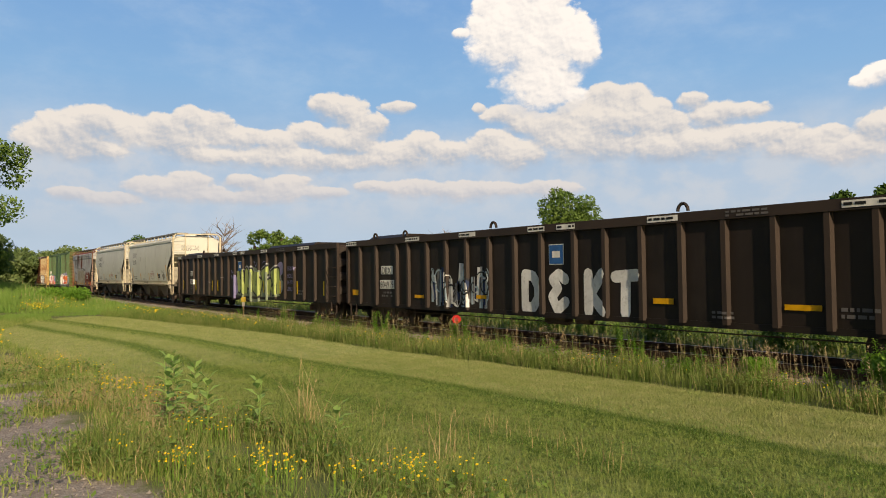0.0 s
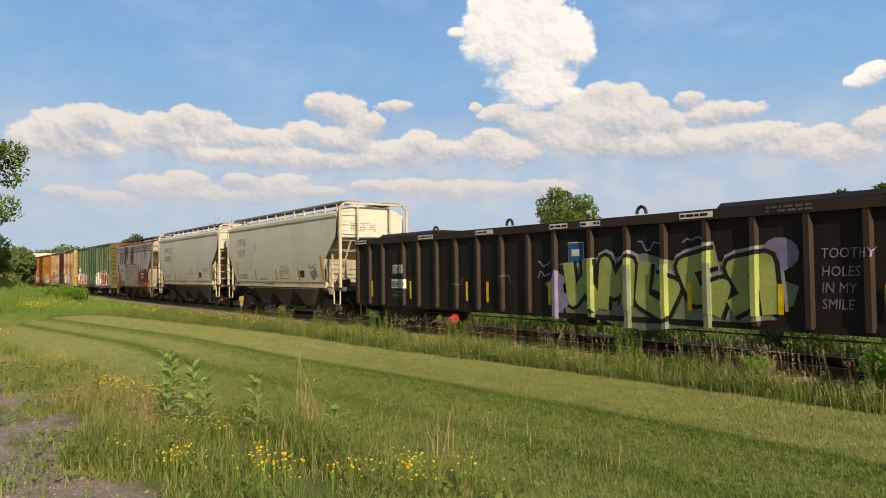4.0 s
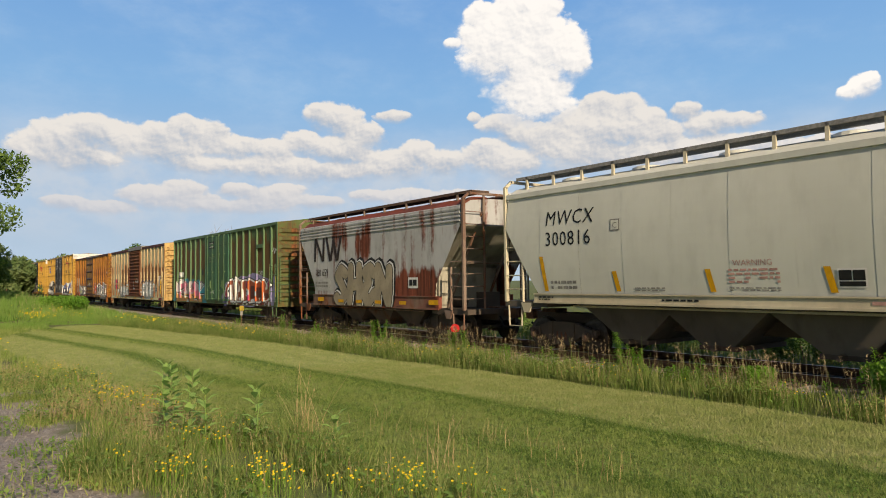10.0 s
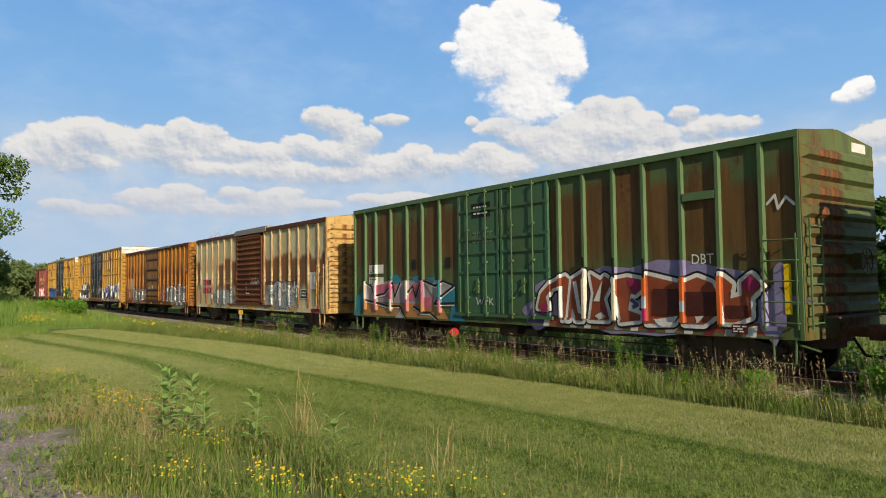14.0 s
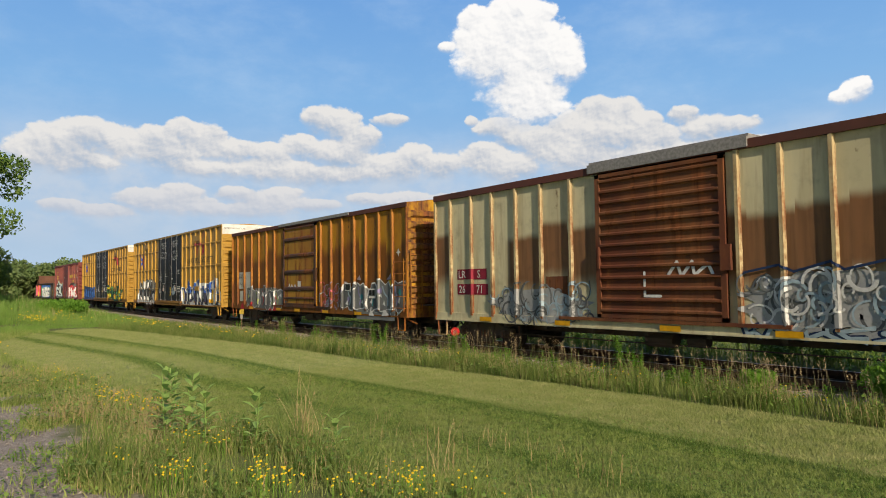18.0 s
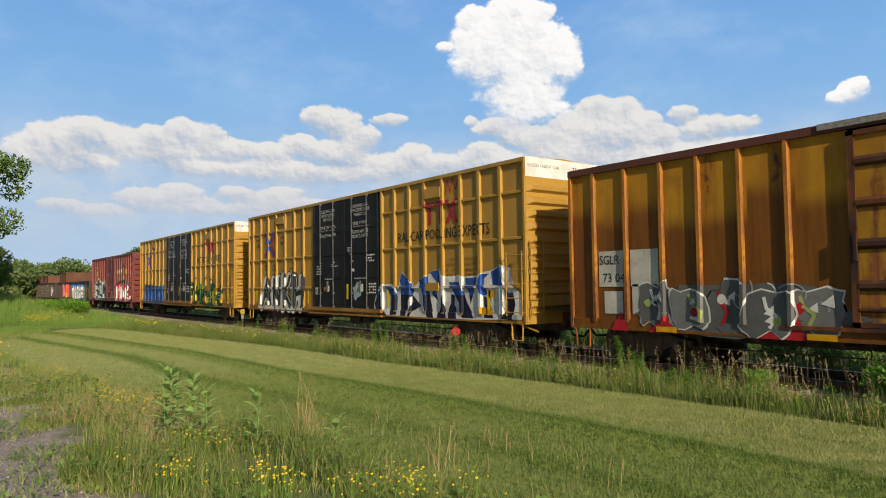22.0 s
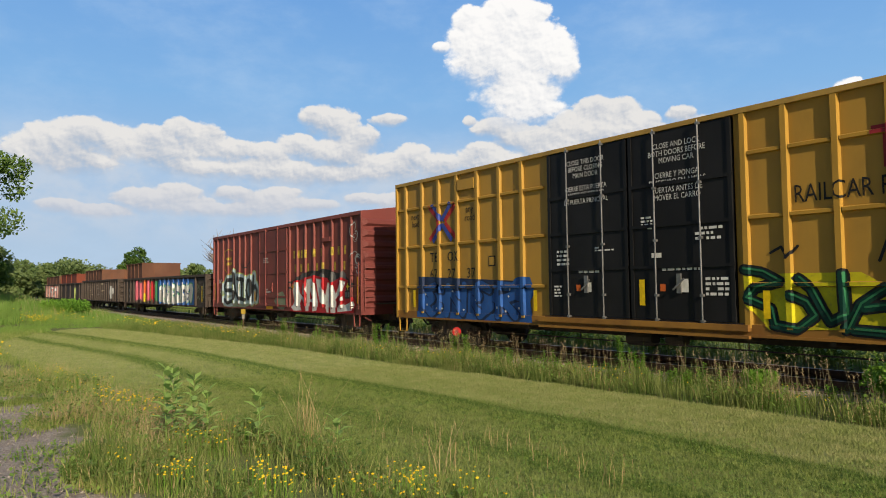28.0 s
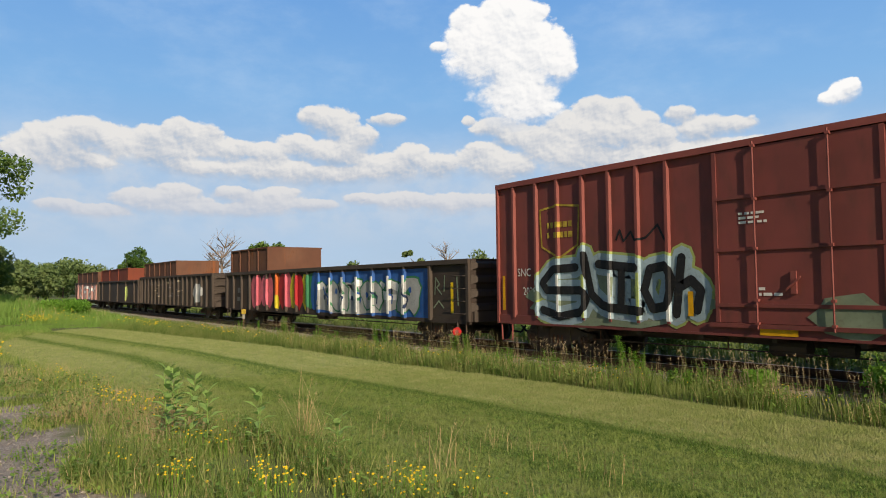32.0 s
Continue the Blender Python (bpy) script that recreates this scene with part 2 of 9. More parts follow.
def sky_material(name, puffs, clear):
    k = Nodes(name)
    sep = k.n("SeparateXYZ", Vector=k.coords((1, 1, 1), "UV"))
    u, v = sep.outputs[0], sep.outputs[1]
    uv = k.n("CombineXYZ", X=u, Y=k.math("MULTIPLY", v, 1.3)).outputs[0]
    grain, aside = billows(k, u, v), billows(k, u, v, 0.16, 0.24)
    soft = k.n("TexNoise", Vector=uv, Scale=0.34, Detail=5.0, Roughness=0.55).outputs["Fac"]
    wisp = k.n("TexNoise", Vector=k.n("CombineXYZ", X=k.math("MULTIPLY", u, 0.5), Y=v).outputs[0], Scale=0.16, Detail=7.0, Roughness=0.62).outputs["Fac"]
    dens, light = puff_field(k, u, v, puffs)
    full = k.math("MULTIPLY_ADD", k.math("SUBTRACT", grain, 0.45), 1.25, dens)
    crisp = k.step(k.math("MULTIPLY_ADD", k.math("SUBTRACT", soft, 0.5), 1.2, light), -0.5, 0.5, 0.7, 2.4)
    cover = k.step(k.math("MULTIPLY", k.math("ADD", full, 0.42), crisp), 0.0, 1.0)
    relief = k.math("MULTIPLY", k.math("SUBTRACT", grain, aside), 1.1)
    tone = k.math("ADD", k.math("MULTIPLY_ADD", light, 0.8, 0.12 if clear else 0.0), k.math("ADD", relief, k.math("MULTIPLY", k.math("SUBTRACT", soft, 0.5), 1.3)))
    top = (0.98, 0.965, 0.945) if clear else (0.80, 0.785, 0.765)
    base, half = ((0.42, 0.52, 0.68), (0.80, 0.81, 0.83)) if clear else ((0.38, 0.48, 0.62), (0.60, 0.625, 0.67))
    white = k.ramp(k.step(tone, -0.75, 0.55), [(0.0, base), (0.5, half), (0.95, top)])
    white = k.mix(k.step(v, 5.0, 10.0), k.mix(0.55, white, (0.60, 0.60, 0.65)), white)
    em = k.n("Emission")
    if clear:
        k.put(em.inputs["Color"], white)
        mx = k.n("MixShader", Fac=cover)
        k.t.links.new(k.n("BsdfTransparent").outputs[0], mx.inputs[1])
        k.t.links.new(em.outputs[0], mx.inputs[2])
        k.t.links.new(mx.outputs[0], k.out.inputs[0])
    else:
        blue = k.ramp(k.math("MULTIPLY", v, 1 / 30), [(0.0, (0.47, 0.59, 0.72)), (0.2, (0.38, 0.55, 0.76)), (0.5, (0.23, 0.46, 0.78)), (0.85, (0.14, 0.34, 0.72))])
        blue = k.mix(k.math("MULTIPLY", k.step(wisp, 0.42, 0.8), 0.45), blue, (0.50, 0.66, 0.86))
        veil = k.math("MULTIPLY", k.math("MULTIPLY", k.step(v, 2.0, 6.0), k.step(v, 13.0, 9.0)), k.step(soft, 0.35, 0.65, 0.3, 0.85))
        blue = k.mix(veil, blue, (0.55, 0.635, 0.745))
        k.put(em.inputs["Color"], k.mix(k.math("MULTIPLY", cover, k.step(v, 3.0, 9.0, 0.55, 1.0)), blue, white))
        k.t.links.new(em.outputs[0], k.out.inputs[0])
    return k.m


def sky_sheet(name, material, radius, u0, u1, v0, v1, label):
    nu, nv = int((u1 - u0) / 2) + 1, int((v1 - v0) / 2) + 1
    g, uvs = Geo(), []
    for j in range(nv + 1):
        for i in range(nu + 1):
            u, v = u0 + (u1 - u0) * i / nu, v0 + (v1 - v0) * j / nv
            a = math.pi - radians(36.62 + u)
            g.v.append((radius * math.cos(radians(v)) * math.cos(a), radius * math.cos(radians(v)) * math.sin(a), radius * math.sin(radians(v))))
            uvs.append((u, v))
    g.f = [(j * (nu + 1) + i, j * (nu + 1) + i + 1, (j + 1) * (nu + 1) + i + 1, (j + 1) * (nu + 1) + i) for j in range(nv) for i in range(nu)]
    me = g.mesh(name, material, True)
    layer = me.uv_layers.new(name="UVMap")
    for loop in me.loops:
        layer.data[loop.index].uv = uvs[loop.vertex_index]
    ob = new(name, me)
    ob.location = EYE
    return tagged(ob, label, "sky", kind="structure")


backdrop = sky_sheet("backdrop", sky_material("sky_low", LOW_PUFFS, False), 2400, -80, 80, -3, 60, "blue summer sky with low bands of white cumulus")
backdrop_cloud = sky_sheet("backdrop_cloud", sky_material("sky_high", HIGH_PUFFS, True), 2200, -8, 38, 8, 30, "towering white cumulus cloud in a blue sky")
# ---------------------------------------------------------------- ground, track bed, plants
RAIL_Z, TRACK_Y = 0.2, 13.77          # top of the rails, middle of the track


# the mown strip: its far and its near edge, which meet at its tip
LAWN_BACK = ((-39.0, 6.0), (-38.3, 6.6), (-37.0, 7.25), (-33.5, 7.8), (-28.7, 8.4), (-25.5, 8.9), (-21.7, 9.35), (-15.0, 9.5), (-11.0, 9.9), (-6.0, 10.2), (0.0, 10.4))
LAWN_NEAR = ((-39.0, 5.95), (-37.0, 4.7), (-34.0, 3.2), (-31.5, 2.3), (-27.3, 1.85), (-22.4, 2.1), (-17.9, 2.65), (-13.8, 3.05), (-10.8, 3.45), (-7.7, 3.75), (-4.0, 3.85), (0.0, 3.9))
edge_at = lambda line, x: np.interp(x, [p[0] for p in line], [p[1] for p in line])


def edge_nodes(k, x, line):
    """The same edge inside a material."""
    q = k.ramp(k.math("MULTIPLY_ADD", x, 1 / 40, 1.0), [((px + 40) / 40, (py / 12,) * 3) for px, py in line])
    return k.math("MULTIPLY", q, 12.0)


def turf_color(k, x, y):
    """Mown turf: mottled, with the passes of the mower lying to and fro along the far edge."""
    big, mid, fine = k.noise(0.3, 4), k.noise(2.2, 5), k.noise(34, 4)
    s = k.math("SUBTRACT", edge_nodes(k, x, LAWN_BACK), k.math("MULTIPLY_ADD", k.noise(0.5, 3), 0.5, k.math("ADD", y, -0.25)))
    tuft = k.step(k.math("ADD", k.math("MULTIPLY", k.noise(9, 3), 0.6), k.math("MULTIPLY", k.noise(26, 3), 0.4)), 0.4, 0.6)
    green = k.mix(tuft, (0.045, 0.105, 0.011), (0.245, 0.32, 0.07))
    green = k.mix(k.math("MULTIPLY", k.step(mid, 0.45, 0.68), 0.4), green, (0.27, 0.29, 0.09))
    straw = k.mix(k.step(mid, 0.36, 0.66), (0.33, 0.36, 0.13), (0.46, 0.44, 0.21))
    straw = k.mix(k.math("MULTIPLY", tuft, 0.45), straw, (0.14, 0.21, 0.045))
    band = lambda a, b, w: k.math("MULTIPLY", k.step(s, a - w, a + w), k.step(s, b + w, b - w))
    far = k.step(x, -11.0, -22.0)
    lean = k.math("MULTIPLY", band(-1.0, 2.45, 0.15), 0.82)
    lean = k.math("ADD", lean, k.math("MULTIPLY", band(3.3, 4.35, 0.25), k.math("MULTIPLY_ADD", far, 0.55, 0.18)))
    lean = k.math("ADD", lean, k.math("MULTIPLY", band(4.95, 9.0, 0.3), k.math("MULTIPLY_ADD", far, 0.55, 0.25)), clamp=True)
    lean = k.math("SUBTRACT", lean, k.math("MULTIPLY", band(1.15, 1.4, 0.15), 0.18), clamp=True)
    col = k.mix(lean, green, straw)
    groove = k.math("MULTIPLY", band(2.52, 2.78, 0.14), k.step(k.noise(2.6, 4), 0.3, 0.6, 0.35, 1.0))
    groove = k.math("MAXIMUM", groove, k.math("MULTIPLY", band(4.45, 4.85, 0.2), k.math("MULTIPLY_ADD", far, 0.25, 0.5)))
    col = k.mix(k.math("MULTIPLY", groove, 0.85), col, (0.055, 0.125, 0.012))
    col = k.mix(k.math("MULTIPLY", k.step(fine, 0.45, 0.75), 0.3), col, (0.36, 0.35, 0.15))
    return k.mix(k.math("MULTIPLY", k.step(big, 0.5, 0.72), 0.2), col, (0.28, 0.28, 0.11))


def ground_material():
    k = Nodes("ground_turf")
    pos = k.n("SeparateXYZ", Vector=k.coords())
    x, y = pos.outputs[0], pos.outputs[1]
    mid, fine = k.noise(1.7, 5), k.noise(38, 4)
    turf = turf_color(k, x, y)
    soil = k.mix(fine, (0.16, 0.15, 0.065), (0.11, 0.16, 0.04))
    wob = k.math("MULTIPLY_ADD", mid, 0.5, k.math("ADD", y, -0.25))
    lawn = k.math("MULTIPLY", k.step(k.math("SUBTRACT", wob, edge_nodes(k, x, LAWN_NEAR)), -0.25, 0.1), k.step(k.math("SUBTRACT", edge_nodes(k, x, LAWN_BACK), y), -0.1, 0.1))
    lawn = k.math("MULTIPLY", lawn, k.step(x, -38.6, -38.2))
    col = k.mix(lawn, soil, turf)
    stones = k.n("TexVoronoi", Vector=k.coords(), Scale=34.0)
    grit = k.mix(stones.outputs["Color"], (0.20, 0.165, 0.14), (0.38, 0.335, 0.295))
    grit = k.mix(k.math("MULTIPLY", k.step(k.noise(4.0, 4), 0.4, 0.7), 0.5), grit, (0.22, 0.18, 0.15))
    gravel = k.math("MULTIPLY", k.step(k.math("ADD", y, k.math("MULTIPLY", mid, 1.3)), 2.45, 2.1), k.step(x, -24.0, -18.0))
    col = k.mix(gravel, col, grit)
    shoulder = k.math("MULTIPLY", k.step(k.math("ADD", y, k.math("MULTIPLY", mid, 0.6)), 11.3, 11.6), k.math("MULTIPLY", k.step(y, 17.0, 16.4), k.step(x, -21.0, -25.0)))
    col = k.mix(shoulder, col, k.mix(stones.outputs["Color"], (0.30, 0.26, 0.22), (0.46, 0.41, 0.36)))
    k.bump(k.math("ADD", k.math("MULTIPLY", fine, 0.6), k.math("ADD", mid, k.math("MULTIPLY", stones.outputs["Distance"], 0.5))), 0.6, 0.04)
    return k.done(col, 0.95)


def lawn_blade_material():
    k = Nodes("lawn_blades")
    at = k.n("SeparateXYZ", Vector=k.coords())
    turf = turf_color(k, at.outputs[0], at.outputs[1])
    isl = k.n("NewGeometry").outputs["Random Per Island"]
    col = k.mix(k.math("MULTIPLY", k.step(isl, 0.35, 1.0), 0.35), turf, (0.42, 0.47, 0.17))
    col = k.mix(k.math("MULTIPLY", k.step(isl, 0.4, 0.0), 0.4), col, (0.05, 0.12, 0.012))
    k.put(k.b.inputs["Base Color"], col)
    k.b.inputs["Roughness"].default_value = 0.7
    k.b.inputs["Specular IOR Level"].default_value = 0.2
    tr = k.n("BsdfTranslucent", Color=col)
    mx = k.n("MixShader", Fac=0.3)
    k.t.links.new(k.b.outputs[0], mx.inputs[1])
    k.t.links.new(tr.outputs[0], mx.inputs[2])
    k.t.links.new(mx.outputs[0], k.out.inputs[0])
    return k.m


def ballast_material():
    k = Nodes("ballast_stone")
    cells = k.n("TexVoronoi", Vector=k.coords(), Scale=16.0)
    col = k.mix(cells.outputs["Color"], (0.24, 0.20, 0.17), (0.44, 0.39, 0.34))
    col = k.mix(k.math("MULTIPLY", k.step(k.noise(0.8, 5), 0.5, 0.75), 0.45), col, (0.12, 0.085, 0.06))
    k.bump(cells.outputs["Distance"], 1.0, 0.05)
    return k.done(col, 0.92)


M_BALLAST = ballast_material()
M_TIE = plain("tie_wood", (0.085, 0.065, 0.05), 0.9, 0, 0.4, 12)
M_RAIL = plain("rail_rust", (0.14, 0.075, 0.045), 0.6, 0.5, 0.3, 8)
M_RAILTOP = plain("rail_head", (0.50, 0.39, 0.33), 0.5, 0.25, 0.15, 3)



def rise(x, y):
    """The meadow swells gently beyond the end of the lawn."""
    f = lambda v, a, b: min(1.0, max(0.0, (v - a) / (b - a)))
    s = lambda q: q * q * (3 - 2 * q)
    return 1.3 * s(f(-x, 37.5, 52)) * s(f(-x, 125, 95)) * s(f(y, 10.3, 3.2)) * s(f(y, -60, -20))


g = Geo()
xs = [-2500, -900, -300, -150] + [-125 + 5 * i for i in range(13)] + [-60 + 2.5 * i for i in range(29)] + [30, 120, 600, 2500]
ys = [-2500, -600, -120, -30] + [-6 + 1.5 * i for i in range(22)] + [40, 80, 200, 700, 2500]
for yy in ys:
    for xx in xs:
        g.v.append((xx, yy, rise(xx, yy) - (0.03 if yy > 11 else 0)))
n = len(xs)
g.f = [(j * n + i, j * n + i + 1, (j + 1) * n + i + 1, (j + 1) * n + i) for j in range(len(ys) - 1) for i in range(n - 1)]
ground = tagged(new("ground", g.mesh("ground", ground_material(), True)), "mown lawn, rough weeds and gravel beside a railway", "ground", kind="structure")

track_bed = thing("track_bed", "gravel ballast bed of a single railway track", "railway", kind="structure")
g = Geo()
prof = [(-2.35, -0.06), (-1.75, 0.03), (1.75, 0.03), (2.9, -0.10)]
g.slab([(TRACK_Y + y, z) for y, z in prof] + [(TRACK_Y + 2.9, -0.3), (TRACK_Y - 2.35, -0.3)], -900, 120)
part("ballast", g, M_BALLAST, track_bed)
tie = Geo().box(-0.115, 0.115, -1.3, 1.3, -0.12, 0.03).mesh("tie", M_TIE)
for i in range(150):
    part("tie", tie, None, track_bed, at=pose(8 - i * 0.53 + RND.uniform(-0.03, 0.03), TRACK_Y + RND.uniform(-0.03, 0.03), 0.02, 0, 0, RND.uniform(-1, 1)))
far_ties = Geo()
for i in range(300):
    far_ties.box(-71.9 - i * 0.55, -71.67 - i * 0.55, TRACK_Y - 1.3, TRACK_Y + 1.3, -0.1, 0.05)
tagged(part("far_ties", far_ties, M_TIE, track_bed), kind="stuff")
for side in (-0.755, 0.755):
    y = TRACK_Y + side
    rail = part("rail", Geo().slab([(y - 0.07, 0.045), (y + 0.07, 0.045), (y + 0.07, 0.06), (y + 0.014, 0.08), (y + 0.014, 0.16), (y + 0.036, 0.17), (y + 0.036, 0.197),
                                    (y - 0.036, 0.197), (y - 0.036, 0.17), (y - 0.014, 0.16), (y - 0.014, 0.08), (y - 0.07, 0.06)], -900, 120), M_RAIL, track_bed, "rusty steel rail")
    part("rail_head", Geo().slab([(y - 0.033, 0.1975), (y + 0.033, 0.1975), (y + 0.03, RAIL_Z), (y - 0.03, RAIL_Z)], -900, 120), M_RAILTOP, rail, "polished running surface")

M_LAWN = lawn_blade_material()
M_ROUGH = leafy("rough_grass", (0.09, 0.19, 0.022), (0.46, 0.47, 0.16), far=1.4, trans=0.35)
M_TALL = leafy("tall_grass", (0.065, 0.14, 0.018), (0.30, 0.32, 0.105), far=1.1, trans=0.35)
M_FIELD = leafy("field_grass", (0.13, 0.27, 0.04), (0.29, 0.40, 0.10), far=0.2, trans=0.35)
M_DRY = leafy("dry_grass", (0.44, 0.29, 0.14), (0.58, 0.44, 0.24), trans=0.15)
M_SEED = leafy("seed_heads", (0.33, 0.22, 0.12), (0.52, 0.41, 0.24), trans=0.15)
M_WEED = leafy("weed_leaves", (0.10, 0.25, 0.02), (0.25, 0.43, 0.06), trans=0.35)
M_MILK = leafy("milkweed_leaves", (0.26, 0.44, 0.09), (0.42, 0.56, 0.18), trans=0.4)
M_YELLOW = leafy("yellow_petals", (0.80, 0.50, 0.01), (0.92, 0.66, 0.03), trans=0.2)
M_STONE = plain("pale_stone", (0.30, 0.265, 0.235), 0.9, 0, 0.3, 9)
NPR = np.random.default_rng(11)


def blades(pos, height, width, lean, material, name, label, joints=2, spread=0.35, patchy=0.0):
    """Bent, tapering blades that stand at the points pos."""
    n = len(pos)
    h = height * NPR.uniform(0.55, 1.25, n)
    if patchy:
        f = np.array([noise.noise((x * 1.3, y * 1.6, 9.0)) + 0.6 * noise.noise((x * 3.4, y * 3.4, 2.0)) for x, y in pos[:, :2]])
        h *= np.clip(1.0 + patchy * 1.6 * f, 0.3, 2.0)
    a = NPR.uniform(0, 2 * np.pi, n)
    side = np.stack([np.cos(a), np.sin(a), np.zeros(n)], 1) * (width * NPR.uniform(0.6, 1.3, n))[:, None] / 2
    b = NPR.uniform(0, 2 * np.pi, n)
    bend = np.stack([np.cos(b), np.sin(b), np.zeros(n)], 1) * (h * NPR.uniform(0.0, spread, n))[:, None] + np.array(lean) * h[:, None]
    rows = []
    for i in range(joints):
        f = i / joints
        c = pos + bend * f ** 1.8 + np.array([0, 0, 1.0]) * (h * f)[:, None]
        rows += [c - side * (1 - 0.55 * f), c + side * (1 - 0.55 * f)]
    rows.append(pos + bend + np.array([0, 0, 1.0]) * (h * 0.97)[:, None])
    v = np.stack(rows, 1)
    m = v.shape[1]
    t = []
    for i in range(joints - 1):
        t += [(2 * i, 2 * i + 1, 2 * i + 3), (2 * i, 2 * i + 3, 2 * i + 2)]
    t.append((m - 3, m - 2, m - 1))
    tris = (np.array(t)[None] + (np.arange(n) * m)[:, None, None]).reshape(-1, 3)
    ob = new(name, cloud_mesh(name, v.reshape(-1, 3), tris, material))
    return tagged(ob, label, "grass", kind="stuff")


def scatter(n, x0, x1, y0, y1, clump=0.0, keep=None):
    p = np.stack([NPR.uniform(x0, x1, n), NPR.uniform(y0, y1, n), np.zeros(n)], 1)
    if clump:
        f = np.array([noise.noise((x * 0.9, y * 0.9, 5.0)) for x, y in p[:, :2]])
        p = p[f > NPR.uniform(-clump, clump, n) - 0.15]
    if keep is not None:
        p = p[keep(p[:, 0], p[:, 1])]
    if x0 < -40:
        p[:, 2] = [rise(x, y) for x, y in p[:, :2]]
    return p


lawn_near = lambda x: edge_at(LAWN_NEAR, x) + 0.12 * np.sin(x * 2.3)
lawn_back = lambda x: edge_at(LAWN_BACK, x) + 0.04 * np.sin(x * 3.1)
on_lawn = lambda x, y: (y > lawn_near(x) - 0.3) & (y < lawn_back(x)) & (x > -38.4)
# only what stands in front of the eye
in_view = lambda x, y: (y > -0.05 * x - 0.4) & (y < -4.6 * x + 13) & (x < -1.5)
LAWN = "short mown lawn grass in green and straw"
blades(scatter(330000, -15, -1.5, 3.0, 10.5, 0, lambda x, y: in_view(x, y) & on_lawn(x, y)), 0.04, 0.0095, (-0.1, 0, 0), M_LAWN, "lawn_grass", LAWN, 1, 0.8, 0.25)
blades(scatter(130000, -39, -15, 1.2, 10.0, 0, on_lawn), 0.045, 0.015, (-0.1, 0, 0), M_LAWN, "lawn_grass", LAWN, 1, 0.7)
ragged = lambda x: lawn_near(x) + NPR.normal(0, 0.16, len(x))
rough_zone = lambda x, y: in_view(x, y) & (y < ragged(x)) & (y > 1.4 + 0.25 * np.sin(x * 1.7) - (x < -14) * 2)
ROUGH = "uncut green grass and weeds"
blades(scatter(90000, -19, -2.5, 0.4, 4.6, 0.3, rough_zone), 0.10, 0.010, (-0.04, 0.02, 0), M_ROUGH, "rough_grass", ROUGH, 2, 1.1, 0.7)
blades(scatter(15000, -19, -2.5, 0.4, 4.2, 0.2, rough_zone), 0.25, 0.009, (-0.04, 0.02, 0), M_ROUGH, "rough_grass", ROUGH, 3, 0.95, 0.7)
blades(scatter(9000, -9, -2.5, 1.0, 4.0, 0.3, rough_zone), 0.33, 0.010, (-0.04, 0.02, 0), M_TALL, "rough_grass", ROUGH, 3, 0.7, 0.6)
blades(scatter(1700, -14, -6, 0.3, 1.7, 0.15), 0.12, 0.014, (-0.05, 0, 0), M_ROUGH, "rough_grass", "sparse weeds growing through gravel", 2, 0.9)
blades(scatter(60000, -39, -19, -3, 4.6, 0.3, lambda x, y: (y < lawn_near(x)) & (y > 0.03 * -x - 1)), 0.15, 0.016, (-0.08, 0, 0), M_ROUGH, "rough_grass", ROUGH, 2, 0.7, 0.6)
blades(scatter(9000, -19, -2.5, 1.2, 4.4, 0.2, rough_zone), 0.27, 0.005, (-0.1, 0.05, 0), M_DRY, "dry_grass", "thin straw-coloured dry grass stalks", 3, 0.6)
blades(scatter(1500, -13, -8.5, 1.4, 3.0, 0.12, rough_zone), 0.36, 0.005, (-0.1, 0.05, 0), M_SEED, "dry_grass", "reddish-brown dry grass stalks", 3, 0.45)
blades(scatter(330, -9, -2.5, 3.8, 6.0, 0.1, in_view), 0.22, 0.005, (-0.1, 0.05, 0), M_DRY, "dry_grass", "thin straw-coloured dry grass stalks", 3, 0.5)
belt = lambda x, y: (y > lawn_back(x) - 0.02) & (y < 11.75 + 0.25 * np.sin(x * 0.8 + 1)) & ((y < 11.35) | (x > -15.5)) & ((x > -25) | (y < 10.9 + 0.2 * np.sin(x * 2.0)))
front = lambda x, y: belt(x, y) & (y < lawn_back(x) + 0.9 + 0.3 * np.sin(x * 1.3))
BELT = "tall green grass growing along the railway"
blades(scatter(210000, -39, 1, 7.0, 12.2, 0.7, belt), 0.22, 0.011, (-0.06, 0, 0), M_TALL, "trackside_grass", BELT, 3, 0.6, 0.7)
blades(scatter(60000, -34, 1, 8.3, 11.9, 0.5, front), 0.34, 0.011, (-0.06, 0, 0), M_TALL, "trackside_grass", BELT, 3, 0.45, 0.6)
beyond = lambda x, y: (x < -38) | (y > edge_at(LAWN_BACK, x) + 0.1) | (y < edge_at(LAWN_NEAR, x) - 0.1)
blades(scatter(30000, -95, -36, 7.5, 11.6, 0.3, lambda x, y: beyond(x, y) & (y < 10.9 + 0.15 * np.sin(x))), 0.26, 0.022, (-0.06, 0, 0), M_TALL, "trackside_grass", BELT, 2, 0.5)
blades(scatter(24000, -46, -36, 0, 10.0, 0.2, beyond), 0.24, 0.02, (-0.06, 0, 0), M_FIELD, "field_grass", "tall uncut meadow grass", 2, 0.6, 0.6)
blades(scatter(70000, -80, -41, -2, 9.8, 0.2, lambda x, y: y > 0.02 * -x), 0.42, 0.028, (-0.06, 0, 0), M_FIELD, "field_grass", "tall uncut meadow grass", 2, 0.5, 0.5)
blades(scatter(500, -58, -42, 4, 9.6, 0.2), 0.65, 0.016, (-0.1, 0, 0), M_DRY, "dry_grass", "tall straw-coloured meadow grass", 3, 0.4)
